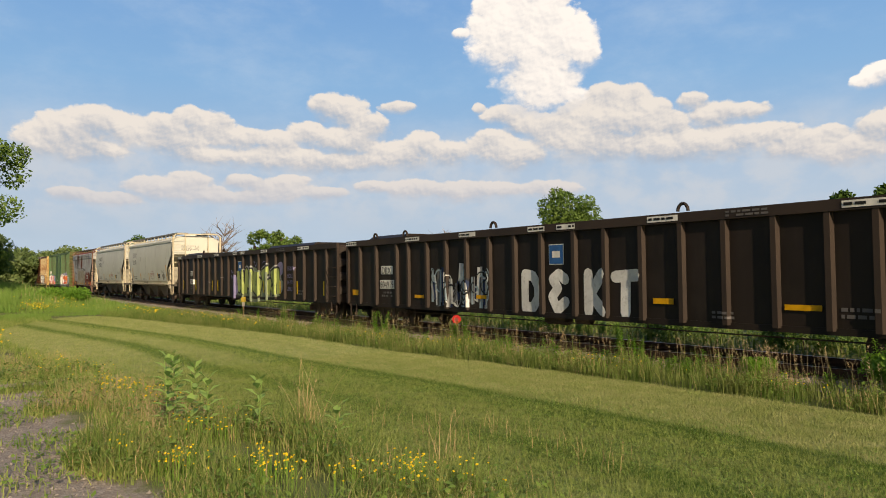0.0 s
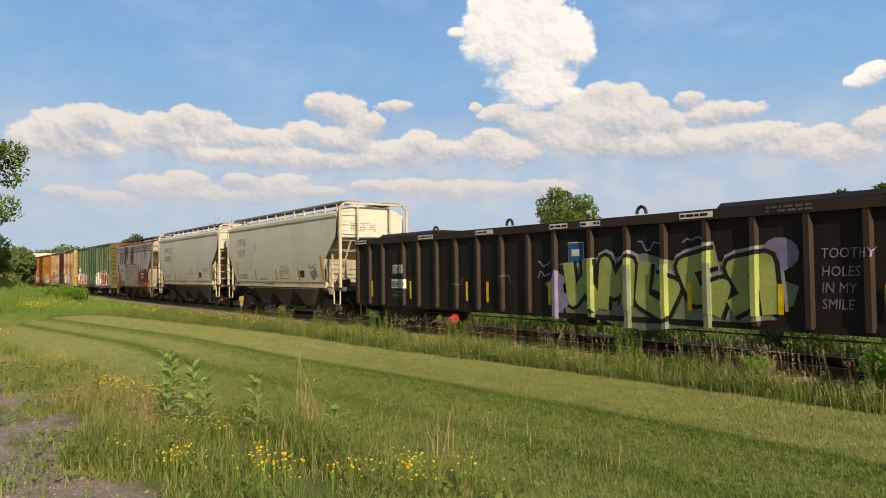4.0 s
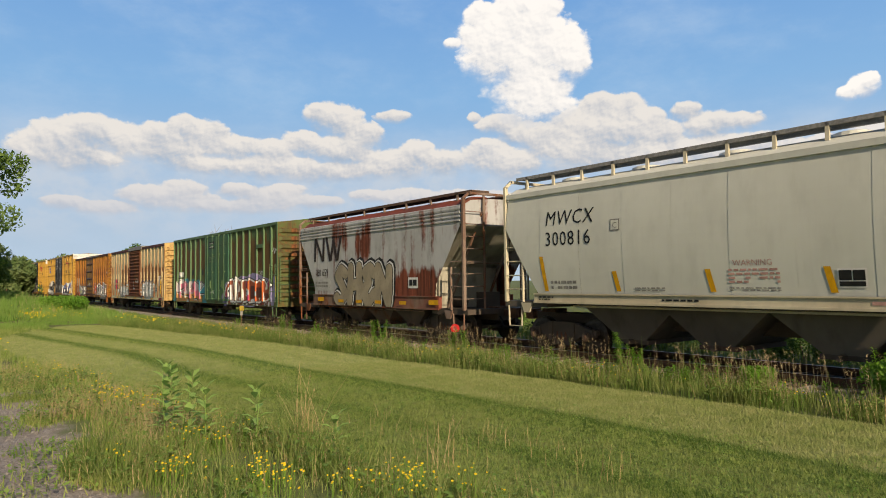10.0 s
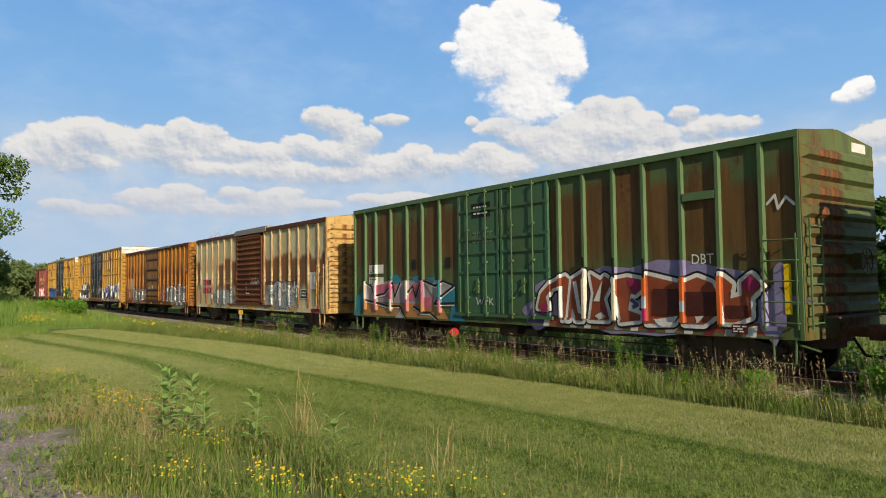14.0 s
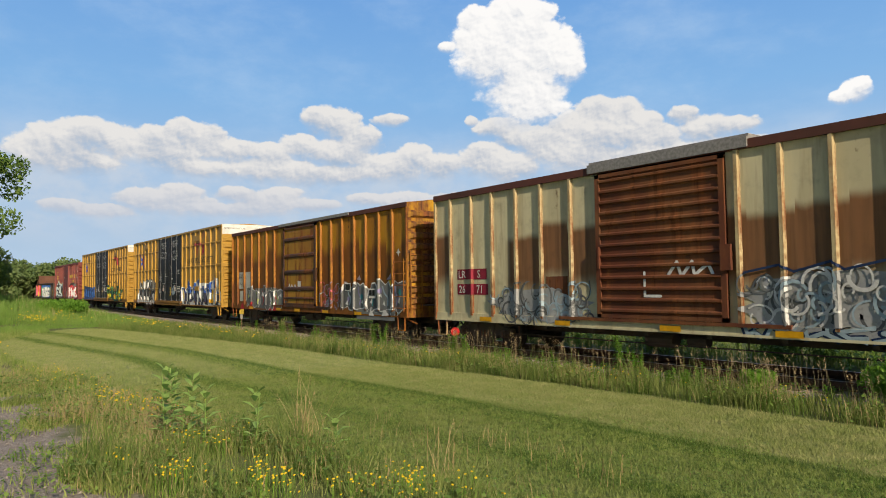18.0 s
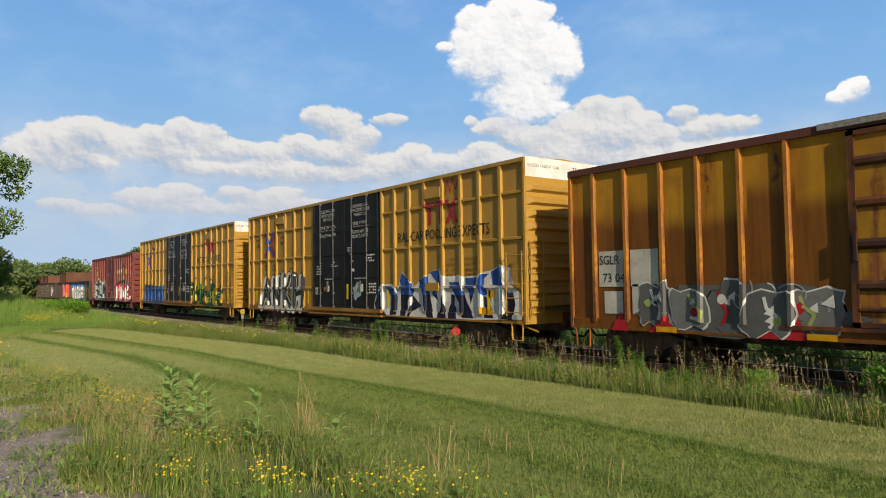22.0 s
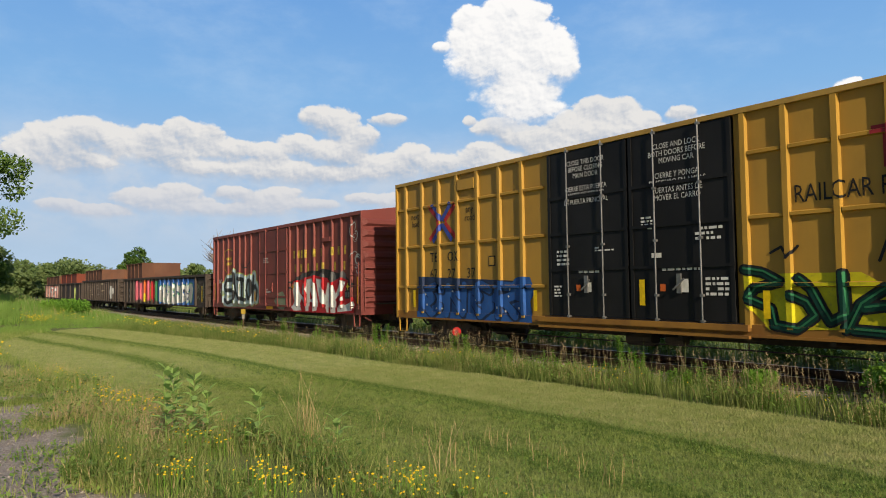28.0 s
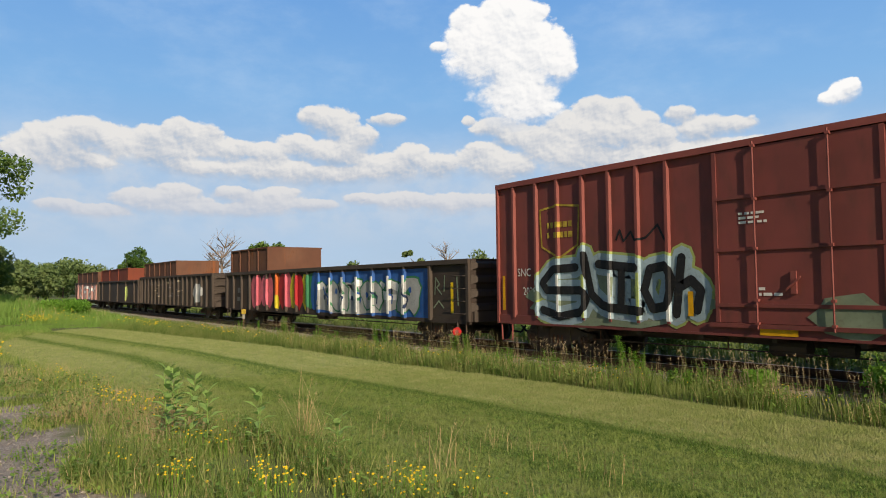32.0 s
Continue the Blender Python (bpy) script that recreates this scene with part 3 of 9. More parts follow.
# Darker tall-grass colour here puts some of the train's shade into the blades.
blades(scatter(70000, -85, 12, 16.3, 28, 0.35), 0.38, 0.035, (-0.06, 0, 0), M_TALL, "field_grass", "tall uncut meadow grass behind the railway", 2, 0.4)


def seed_stalks(pos, height, name, label):
    """Thin stalks with a ragged plume at the top."""
    v, t = [], []
    for x, y, _ in pos:
        h = height * RND.uniform(0.7, 1.2)
        lx, ly = RND.gauss(-0.08, 0.1) * h, RND.gauss(0, 0.1) * h
        n = len(v)
        w = 0.003
        v += [(x - w, y, 0), (x + w, y, 0), (x + lx * 0.7 + w, y + ly * 0.7, h * 0.75), (x + lx * 0.7 - w, y + ly * 0.7, h * 0.75)]
        t += [(n, n + 1, n + 2), (n, n + 2, n + 3)]
        for _ in range(9):
            f = RND.uniform(0.72, 1.0)
            c = Vector((x + lx * f, y + ly * f, h * f))
            o = Vector((RND.gauss(0, 1), RND.gauss(0, 1), RND.uniform(0.4, 1.6))).normalized() * RND.uniform(0.03, 0.07)
            s = o.orthogonal().normalized() * 0.0035
            n = len(v)
            v += [c - s, c + s, c + o]
            t += [(n, n + 1, n + 2)]
    return tagged(new(name, cloud_mesh(name, [tuple(p) for p in v], t, M_SEED)), label, "grass", kind="stuff")


blades(scatter(3600, -34, 0, 9.4, 12.0, 0.2, belt), 0.5, 0.009, (-0.08, 0, 0), M_TALL, "trackside_grass", BELT, 3, 0.4, 0.6)
blades(scatter(6500, -34, 0, 9.4, 12.3, 0.2, belt), 0.42, 0.006, (-0.1, 0, 0), M_DRY, "dry_grass", "straw-coloured dry grass along the railway", 3, 0.35)
seed_stalks(scatter(900, -27, 0, 10.6, 12.3, 0.12, lambda x, y: (x > -16.5) | (y < 11.6)), 0.68, "seeding_grass", "dry reddish grass stalks with seed plumes")


def leaf_fan(v, t, at, way, length, width, droop):
    """One pointed leaf with a crease, as four triangles."""
    way = Vector(way).normalized()
    side = way.cross(Vector((0, 0, 1))).normalized() * width / 2
    mid = Vector(at) + way * length * 0.5 + Vector((0, 0, 0.1 * length))
    tip = Vector(at) + way * length + Vector((0, 0, -droop * length))
    n = len(v)
    v += [tuple(at), tuple(mid + side), tuple(mid - Vector((0, 0, width * 0.18))), tuple(mid - side), tuple(tip)]
    t += [(n, n + 1, n + 2), (n, n + 2, n + 3), (n + 1, n + 4, n + 2), (n + 2, n + 4, n + 3)]


def milkweed(x, y, h, seed, label="milkweed plant with broad pale green leaves"):
    r = random.Random(seed)
    root = thing("milkweed", label, "plant", pose(x, y, 0), "weeds in the rough grass")
    part("stem", Geo().tube((0, 0, 0), (r.gauss(0, 0.04), r.gauss(0, 0.04), h), 0.008, 6, 0.004), M_MILK, root)
    a = r.uniform(0, 3)
    n = max(5, int(h / 0.085))
    for i in range(n):
        z = h * (0.25 + 0.75 * i / (n - 1))
        for s in (0, math.pi):
            v, t = [], []
            up = 0.25 + 0.9 * (i / n) ** 2
            leaf_fan(v, t, (0, 0, z), (math.cos(a + s), math.sin(a + s), up), r.uniform(0.19, 0.25) * (1 - 0.35 * (i / n) ** 3), 0.10, 0.05)
            leaf = new("leaf", cloud_mesh("leaf", v, t, M_MILK))
            leaf.parent = root
        a += math.pi / 2 + r.gauss(0, 0.2)


for i, (x, y, h) in enumerate(((-8.92, 2.38, 0.98), (-9.2, 2.52, 0.9), (-8.47, 2.72, 0.74), (-8.35, 3.3, 0.66), (-7.6, 4.0, 0.36), (-8.6, 2.55, 0.45), (-9.9, 3.0, 0.7))):
    milkweed(x, y, h, i)


def leafy_weed(x, y, h, seed, n=70, label="tall bright green leafy weed beside the track"):
    r = random.Random(seed)
    root = thing("weed_plant", label, "plant", pose(x, y, 0), "leafy weeds beside the track")
    g = Geo()
    v, t = [], []
    for k in range(3 if h > 0.6 else 2):
        dx, dy, hh = r.gauss(0, 0.1), r.gauss(0, 0.08), h * r.uniform(0.75, 1.0)
        g.tube((dx * 0.3, dy * 0.3, 0), (dx, dy, hh), 0.007, 5, 0.003)
        for i in range(n):
            f = 0.15 + 0.85 * i / n
            a = i * 2.4 + r.random()
            leaf_fan(v, t, (dx * f, dy * f, hh * f), (math.cos(a), math.sin(a), r.uniform(0.2, 0.9)), 0.15 * (1.1 - 0.6 * f) * r.uniform(0.7, 1.2), 0.036, 0.3)
    part("stem", g, M_WEED, root)
    ob = new("foliage", cloud_mesh("foliage", v, t, M_WEED))
    ob.parent = root


for i, (x, y, h) in enumerate(((-19.0, 11.4, 1.0), (-18.7, 11.6, 0.8), (-15.1, 11.5, 0.72), (-14.5, 11.5, 0.7), (-9.2, 11.3, 0.95), (-9.0, 11.5, 0.7), (-26.4, 11.5, 0.75), (-25.6, 11.3, 0.7), (-30.7, 11.3, 0.5), (-6.4, 11.2, 0.55),
                               (-28.5, 11.3, 0.6), (-23.0, 11.4, 0.55), (-4.4, 11.5, 0.9), (-4.1, 11.7, 0.85), (-3.6, 11.4, 0.8), (-3.9, 11.2, 0.6))):
    leafy_weed(x, y, h, 30 + i)
for i in range(34):
    leafy_weed(-26 + 24.5 * RND.random(), RND.uniform(10.75, 11.8), RND.uniform(0.3, 0.62), 160 + i, 34, "small leafy weed in the trackside grass")
for i in range(26):
    leafy_weed(-22 + 21 * RND.random(), RND.uniform(16.2, 18), RND.uniform(0.5, 1.0), 60 + i, 50, "leafy green weed behind the track")


def dry_tuft(x, y, h, n, seed):
    """One tussock of long dry stalks."""
    r = random.Random(seed)
    v, t = [], []
    for _ in range(n):
        a, q = r.uniform(0, math.tau), abs(r.gauss(0, 0.34))
        bx, by, hh = x + r.gauss(0, 0.07), y + r.gauss(0, 0.07), h * r.uniform(0.45, 1.05)
        pts = [Vector((bx + math.cos(a) * q * f ** 1.5 * hh, by + math.sin(a) * q * f ** 1.5 * hh, hh * f)) for f in (0, 0.35, 0.7, 1)]
        s = Vector((math.cos(a + 1.5), math.sin(a + 1.5), 0)) * 0.004
        k = len(v)
        for i, p in enumerate(pts):
            v += [tuple(p - s * (1 - 0.2 * i)), tuple(p + s * (1 - 0.2 * i))]
        for i in range(3):
            t += [(k + 2 * i, k + 2 * i + 1, k + 2 * i + 3), (k + 2 * i, k + 2 * i + 3, k + 2 * i + 2)]
        if r.random() < 0.5:
            for _ in range(6):
                c = pts[3] - Vector((0, 0, r.uniform(0, 0.12)))
                o = Vector((r.gauss(0, 1), r.gauss(0, 1), 1)).normalized() * 0.03
                k = len(v)
                v += [tuple(c - s), tuple(c + s), tuple(c + o)]
                t += [(k, k + 1, k + 2)]
    return tagged(new("dry_tussock", cloud_mesh("dry_tussock", v, t, M_DRY)), "tussock of long straw-coloured dry grass", "plant")


dry_tuft(-7.8, 3.73, 1.0, 34, 1)
dry_tuft(-6.0, 4.4, 0.55, 9, 2)
dry_tuft(-4.6, 5.4, 0.45, 7, 3)


def flower_patch(x, y, sx, sy, n, h, seed, size=0.021):
    """Small yellow daisies on thin stems."""
    r = random.Random(seed)
    v, t, g = [], [], Geo()
    for _ in range(n):
        fx, fy = r.gauss(x, sx), r.gauss(y, sy)
        fz = rise(fx, fy)
        fh = fz + h * r.uniform(0.7, 1.25)
        g.tube((fx, fy, fz), (fx + 0.01, fy, fh), 0.002, 3)
        tilt = Vector((r.gauss(0.3, 0.3), r.gauss(-0.4, 0.3), 1)).normalized()
        s = tilt.orthogonal().normalized()
        u = tilt.cross(s)
        c, k, q = Vector((fx + 0.01, fy, fh)), len(v), size * r.uniform(0.8, 1.3)
        v.append(tuple(c + tilt * 0.008))
        v += [tuple(c + (s * math.cos(i * math.tau / 10) + u * math.sin(i * math.tau / 10)) * q * (1 if i % 2 else 0.72)) for i in range(10)]
        t += [(k, k + 1 + i, k + 1 + (i + 1) % 10) for i in range(10)]
    root = thing("flower_patch", "patch of small yellow daisies in the grass", "flowers", pose(0, 0, 0), "yellow flowers", "stuff")
    ob = new("blossom", cloud_mesh("blossom", v, t, M_YELLOW))
    ob.parent = root
    part("flower_stem", g, M_WEED, root)


for i, (x, y, sx, sy, n, h) in enumerate(((-12.4, 2.43, 0.5, 0.12, 60, 0.3), (-11.3, 2.7, 0.4, 0.15, 34, 0.3), (-6.8, 1.93, 0.2, 0.1, 34, 0.3), (-8.0, 1.62, 0.16, 0.08, 14, 0.28), (-6.15, 2.55, 0.26, 0.12, 60, 0.3), (-5.2, 3.5, 0.2, 0.14, 54, 0.3),
                                          (-8.3, 2.4, 0.14, 0.1, 14, 0.3), (-7.9, 2.65, 0.14, 0.1, 14, 0.3), (-5.4, 3.05, 0.2, 0.12, 22, 0.3), (-4.75, 3.85, 0.16, 0.1, 12, 0.3), (-9.6, 3.0, 0.9, 0.4, 16, 0.28), (-15.5, 2.2, 1.2, 0.3, 40, 0.3),
                                          (-41.5, 4.6, 0.9, 0.5, 120, 0.35), (-43.5, 6.3, 2.0, 0.4, 70, 0.4), (-35, 8.5, 2.5, 0.3, 60, 0.4), (-17.0, 9.9, 1.0, 0.12, 22, 0.3), (-8.7, 10.3, 0.5, 0.12, 18, 0.35), (-27, 9.2, 2.0, 0.2, 40, 0.35), (-13.5, 10.2, 0.5, 0.15, 26, 0.35), (-23, 1.4, 2.0, 0.3, 30, 0.3), (-5.2, 10.5, 1.5, 0.12, 12, 0.35))):
    flower_patch(x, y, sx, sy, n, h, 200 + i, 0.0125 if x > -11 else 0.015 if x > -20 else 0.032)


def herb_leaves(n, x0, x1, y0, y1, low, high, size, material, label, keep, clump=0.12):
    """Small broad leaves of creeping weeds between the grass."""
    p = scatter(n, x0, x1, y0, y1, clump, keep)
    n = len(p)
    p[:, 2] += NPR.uniform(low, high, n)
    a = NPR.uniform(0, 2 * np.pi, n)
    s = size * NPR.uniform(0.5, 1.3, n)
    way = np.stack([np.cos(a), np.sin(a), NPR.uniform(-0.2, 0.7, n)], 1) * s[:, None]
    side = np.stack([-np.sin(a), np.cos(a), NPR.uniform(-0.3, 0.3, n)], 1) * (s * 0.34)[:, None]
    v = np.stack([p, p + way * 0.5 + side, p + way, p + way * 0.5 - side], 1).reshape(-1, 3)
    ob = new("herb_leaves", cloud_mesh("herb_leaves", v, np.arange(len(v)).reshape(-1, 4), material))
    return tagged(ob, label, "weeds", kind="stuff")


M_HERB = leafy("herb_leaf", (0.085, 0.19, 0.022), (0.28, 0.39, 0.09), far=1.6, trans=0.3)
herb_leaves(30000, -17, -2.5, 0.4, 4.6, 0.02, 0.24, 0.06, M_HERB, "small broad-leaved weeds among the grass", rough_zone)
herb_leaves(26000, -14, -1.5, 3.6, 8.2, 0.012, 0.045, 0.026, M_HERB, "clover and plantain leaves in the mown lawn", in_view)
herb_leaves(1800, -13, -6, 0.2, 1.7, 0.01, 0.09, 0.06, M_HERB, "low weeds growing through gravel", None, 0.05)
herb_leaves(16000, -30, 0, 9.5, 11.7, 0.03, 0.3, 0.07, M_HERB, "broad-leaved weeds along the railway", belt, 0.03)
herb_leaves(16000, -40, 2, 15.9, 19.0, 0.02, 0.5, 0.11, M_HERB, "broad-leaved weeds behind the railway", None, 0.1)


def stones(n, x0, x1, y0, y1, lo, hi, seed, label):
    """Loose angular stones."""
    r = random.Random(seed)
    g = Geo()
    for _ in range(n):
        x, y, q = r.uniform(x0, x1), r.uniform(y0, y1), r.uniform(lo, hi)
        if y > 1.55 + 0.25 * math.sin(x * 1.7):
            continue
        pts = [Vector((sx, sy, sz)) * q * r.uniform(0.7, 1.2) + Vector((x, y, q * 0.3)) for sx, sy, sz in ((1, 0, 0), (0, 1, 0), (-1, 0, 0), (0, -1, 0), (0.2, 0.1, 0.8), (0, 0, -0.6))]
        g.add(pts, [(0, 1, 4), (1, 2, 4), (2, 3, 4), (3, 0, 4), (1, 0, 5), (2, 1, 5), (3, 2, 5), (0, 3, 5)])
    return tagged(new("gravel_stones", g.mesh("gravel_stones", M_STONE)), label, "gravel", kind="stuff")


stones(900, -15, -6, 0.2, 1.8, 0.008, 0.028, 5, "loose pale gravel stones on bare ground")
g = Geo()
g.add([(-8.06, 1.6, 0), (-7.95, 1.58, 0), (-7.93, 1.68, 0), (-8.05, 1.7, 0), (-8.01, 1.64, 0.06)], [(0, 1, 4), (1, 2, 4), (2, 3, 4), (3, 0, 4)])
tagged(new("white_stone", g.mesh("white_stone", plain("white_stone_face", (0.7, 0.69, 0.66), 0.9, 0, 0.1, 9))), "single white stone lying in gravel", "stone")

# switch target and a yellow marker beside the track
M_TARGET, M_TPALE = plain("red_target", (0.45, 0.02, 0.02), 0.45, 0, 0.15, 9), plain("pale_target", (0.22, 0.06, 0.05), 0.5, 0, 0.15, 9)
root = thing("switch_target", "small round red switch target on a low stand", "signal", pose(-15.58, 12.0, 0))
turn = math.degrees(math.atan2(-12.0, 15.58)) + 90
disc = part("disc", Geo().tube((0, -0.012, 0.66), (0, 0.012, 0.66), 0.125, 24), M_TARGET, root, "red disc", pose(0, 0, 0, 0, 0, turn))
part("disc_centre", Geo().tube((0, -0.018, 0.66), (0, -0.011, 0.66), 0.052, 16), M_TPALE, disc, "pale centre of the disc")
part("mast", Geo().tube((0, 0.02, 0), (0, 0.02, 0.56), 0.018, 8), M_RAIL, root)
part("stand", Geo().box(-0.14, 0.14, -0.1, 0.16, 0, 0.16), M_RAIL, root)
M_MARK, M_MARKW = plain("yellow_marker", (0.36, 0.25, 0.03), 0.5, 0, 0.15, 9), plain("white_marker", (0.25, 0.24, 0.22), 0.6, 0, 0.15, 9)
root = thing("marker_post", "yellow and white marker on a low post", "sign", pose(-31.85, 11.9, 0))
part("sign_plate", Geo().box(-0.1, 0.1, -0.01, 0.01, 0.72, 0.94), M_MARK, root, "yellow plate", pose(0, 0, 0, 0, 0, 60))
part("lower_plate", Geo().box(-0.06, 0.06, -0.01, 0.01, 0.5, 0.7), M_MARKW, root, "white plate", pose(0, 0, 0, 0, 0, 60))
part("post", Geo().box(-0.02, 0.02, 0.012, 0.04, 0, 0.95), M_RAIL, root, "", pose(0, 0, 0, 0, 0, 60))
# ---------------------------------------------------------------- trees and bushes
M_BARK = plain("bark", (0.13, 0.10, 0.075), 0.95, 0, 0.4, 7)
M_TWIG = plain("bare_twigs", (0.24, 0.19, 0.16), 0.95, 0, 0.3, 7)
M_LEAF = leafy("tree_leaves", (0.07, 0.145, 0.026), (0.18, 0.26, 0.06), far=0.5, trans=0.3)
M_LEAF_DARK = leafy("dark_leaves", (0.04, 0.10, 0.018), (0.105, 0.175, 0.035), far=0.5, trans=0.25)
# Distant trees: leaf colour lifted paler and bluer to paint in haze.
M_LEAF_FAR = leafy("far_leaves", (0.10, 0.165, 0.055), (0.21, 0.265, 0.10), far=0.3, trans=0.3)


def limbs(geo, base, height, spread, rng, count, twigs=0):
    """A tapered, slightly crooked trunk with limbs. Returns the limb ends."""
    pts = [Vector((0, 0, 0))]
    for i in range(5):
        pts.append(pts[-1] + Vector((rng.gauss(0, 0.03) * height, rng.gauss(0, 0.03) * height, height * 0.17)))
    r = height * 0.026
    for i in range(5):
        geo.tube(base + pts[i], base + pts[i + 1], r * (1 - i * 0.16), 7, r * (1 - (i + 1) * 0.16))
    ends = []
    for i in range(count):
        k = rng.randint(1, 5)
        a = rng.uniform(0, math.tau)
        d = Vector((math.cos(a), math.sin(a), rng.uniform(0.35, 1.2))).normalized() * spread * rng.uniform(0.6, 1.1)
        e = pts[k] + d
        geo.tube(base + pts[k], base + e, r * 0.45, 5, r * 0.16)
        ends.append(e)
        for _ in range(twigs):
            s = pts[k] + d * rng.uniform(0.3, 1)
            e2 = s + Vector((rng.gauss(0, 1), rng.gauss(0, 1), rng.uniform(0.2, 1.6))).normalized() * spread * rng.uniform(0.25, 0.6)
            geo.tube(base + s, base + e2, r * 0.14, 3, r * 0.04)
    return ends


def leaf_crown(clumps, per, size, seed):
    """Leaves in uneven clumps: (centre, radius) each."""
    rng = np.random.default_rng(seed)
    V = []
    for c, rad in clumps:
        d = rng.normal(size=(per, 3))
        d /= np.linalg.norm(d, axis=1)[:, None]
        p = np.array(c) + d * (rad * rng.uniform(0.35, 1.05, per) ** 0.6)[:, None] * np.array([1, 1, 0.8])
        a = rng.normal(size=(per, 3))
        a /= np.linalg.norm(a, axis=1)[:, None]
        b = np.cross(a, d + rng.normal(size=(per, 3)) * 0.6)
        b /= np.linalg.norm(b, axis=1)[:, None] + 1e-6
        s = size * rng.uniform(0.5, 1.3, per)[:, None]
        V.append(np.stack([p - a * s, p + b * s * 0.5, p + a * s, p - b * s * 0.5], 1))
    v = np.concatenate(V).reshape(-1, 3)
    return v, np.arange(len(v)).reshape(-1, 4)


def tree(name, x, y, height, width, seed, material=None, bottom=0.25, clumps=26, per=190, leaf=0.16, label="leafy green deciduous tree", group="", tuft=(0.10, 0.19)):
    rng = random.Random(seed)
    root = thing(name, label, "tree" if "tree" in name else "bush", pose(x, y, rise(x, y) - 0.03), group)
    g = Geo()
    limbs(g, Vector(), height * 0.78, width * 0.27, rng, 9 if "tree" in name else 6)
    part("trunk", g, M_BARK, root)
    cl = []
    for i in range(clumps):
        d = Vector((rng.gauss(0, 1), rng.gauss(0, 1), rng.gauss(0, 1))).normalized() * rng.random() ** 0.42
        rad = width * rng.uniform(*tuft)
        half = height * (1 - bottom) / 2
        wide = width / 2 - rad * 0.6
        cl.append(((d.x * wide, d.y * wide, height * bottom + half + d.z * (half - rad * 0.7)), rad))
    v, q = leaf_crown(cl, per, leaf, seed)
    ob = new("crown", cloud_mesh("crown", v, q, material or M_LEAF))
    ob.parent = root
    return root


def bare_tree(x, y, height, width, seed):
    root = thing("bare_tree", "leafless grey tree with fine upright twigs", "tree", pose(x, y, -0.03))
    g, t = Geo(), Geo()
    rng = random.Random(seed)
    limbs(g, Vector(), height * 0.8, width * 0.3, rng, 4)
    part("trunk", g, M_TWIG, root)
    limbs(t, Vector(), height * 0.8, width * 0.5, rng, 34, 7)
    part("branch_work", t, M_TWIG, root)
    return root


tree("tree", -46, -0.7, 12.6, 10.6, 1, M_LEAF, 0.08, 130, 330, 0.13, "large leafy tree with an open crown", tuft=(0.055, 0.105))
for i, (x, y, h, w) in enumerate(((-59.0, 3.3, 3.2, 3.4), (-60.5, 1.7, 4.2, 4.2))):
    tree("bush", x, y, h, w, 150 + i, M_LEAF, 0.0, 34, 240, 0.12, "dense green bush at the edge of a meadow", "bushes under the tree")
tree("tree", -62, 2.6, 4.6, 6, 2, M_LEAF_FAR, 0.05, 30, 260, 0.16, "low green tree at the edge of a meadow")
tree("bush", -46.5, 6.6, 1.0, 3.0, 31, M_WEED, 0.0, 44, 240, 0.06, "low rounded bush in tall grass")
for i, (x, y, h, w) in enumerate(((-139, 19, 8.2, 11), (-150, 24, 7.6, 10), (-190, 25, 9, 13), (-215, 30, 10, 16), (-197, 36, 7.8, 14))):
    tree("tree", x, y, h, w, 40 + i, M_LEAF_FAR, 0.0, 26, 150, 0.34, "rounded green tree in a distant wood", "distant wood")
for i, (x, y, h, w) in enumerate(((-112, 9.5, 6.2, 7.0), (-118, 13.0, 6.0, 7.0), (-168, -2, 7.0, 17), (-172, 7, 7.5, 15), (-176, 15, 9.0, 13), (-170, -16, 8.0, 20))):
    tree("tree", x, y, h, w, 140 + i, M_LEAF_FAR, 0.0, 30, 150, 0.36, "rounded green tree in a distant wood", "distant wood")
tree("tree", -156, 34.6, 10.9, 8.0, 5, M_LEAF_DARK, 0.1, 28, 200, 0.3, "rounded dark green tree on the horizon")
bare_tree(-104, 35.8, 11.6, 6.2, 6)
tree("tree", -83, 34.5, 8.4, 6.8, 7, M_LEAF, 0.05, 28, 220, 0.22, "broad green tree behind the railway")
tree("tree", -85, 38.5, 7.6, 6.0, 8, M_LEAF, 0.05, 26, 200, 0.22, "broad green tree behind the railway")
tree("tree", -41, 43.8, 10.3, 7.0, 9, M_LEAF, 0.02, 60, 260, 0.15, "upright bright green tree behind the railway")
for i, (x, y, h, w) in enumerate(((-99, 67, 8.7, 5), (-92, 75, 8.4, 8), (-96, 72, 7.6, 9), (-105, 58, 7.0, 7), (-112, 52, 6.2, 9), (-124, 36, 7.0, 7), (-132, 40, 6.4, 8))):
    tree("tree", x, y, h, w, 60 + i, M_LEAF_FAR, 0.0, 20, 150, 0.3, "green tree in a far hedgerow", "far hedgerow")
bare_tree(-92, 69, 10.5, 5.0, 16)
for i, (x, y, h, w) in enumerate(((-19.6, 35, 3.9, 6), (-16.6, 34.4, 4.0, 6), (-23.5, 37, 3.2, 6), (-28, 38, 2.8, 6), (-13.5, 33, 4.2, 5))):
    tree("bush", x, y, h, w, 80 + i, M_LEAF_DARK, 0.0, 24, 220, 0.16, "dark green bush at the edge of a field", "bushes behind the railway")
tree("tree", -11.7, 30.0, 6.1, 3.6, 17, M_LEAF_DARK, 0.05, 34, 300, 0.13, "slender dark green tree behind the railway")
tree("tree", -12.6, 46.0, 7.2, 6.0, 18, M_LEAF, 0.2, 30, 260, 0.15, "leafy green tree behind the railway")
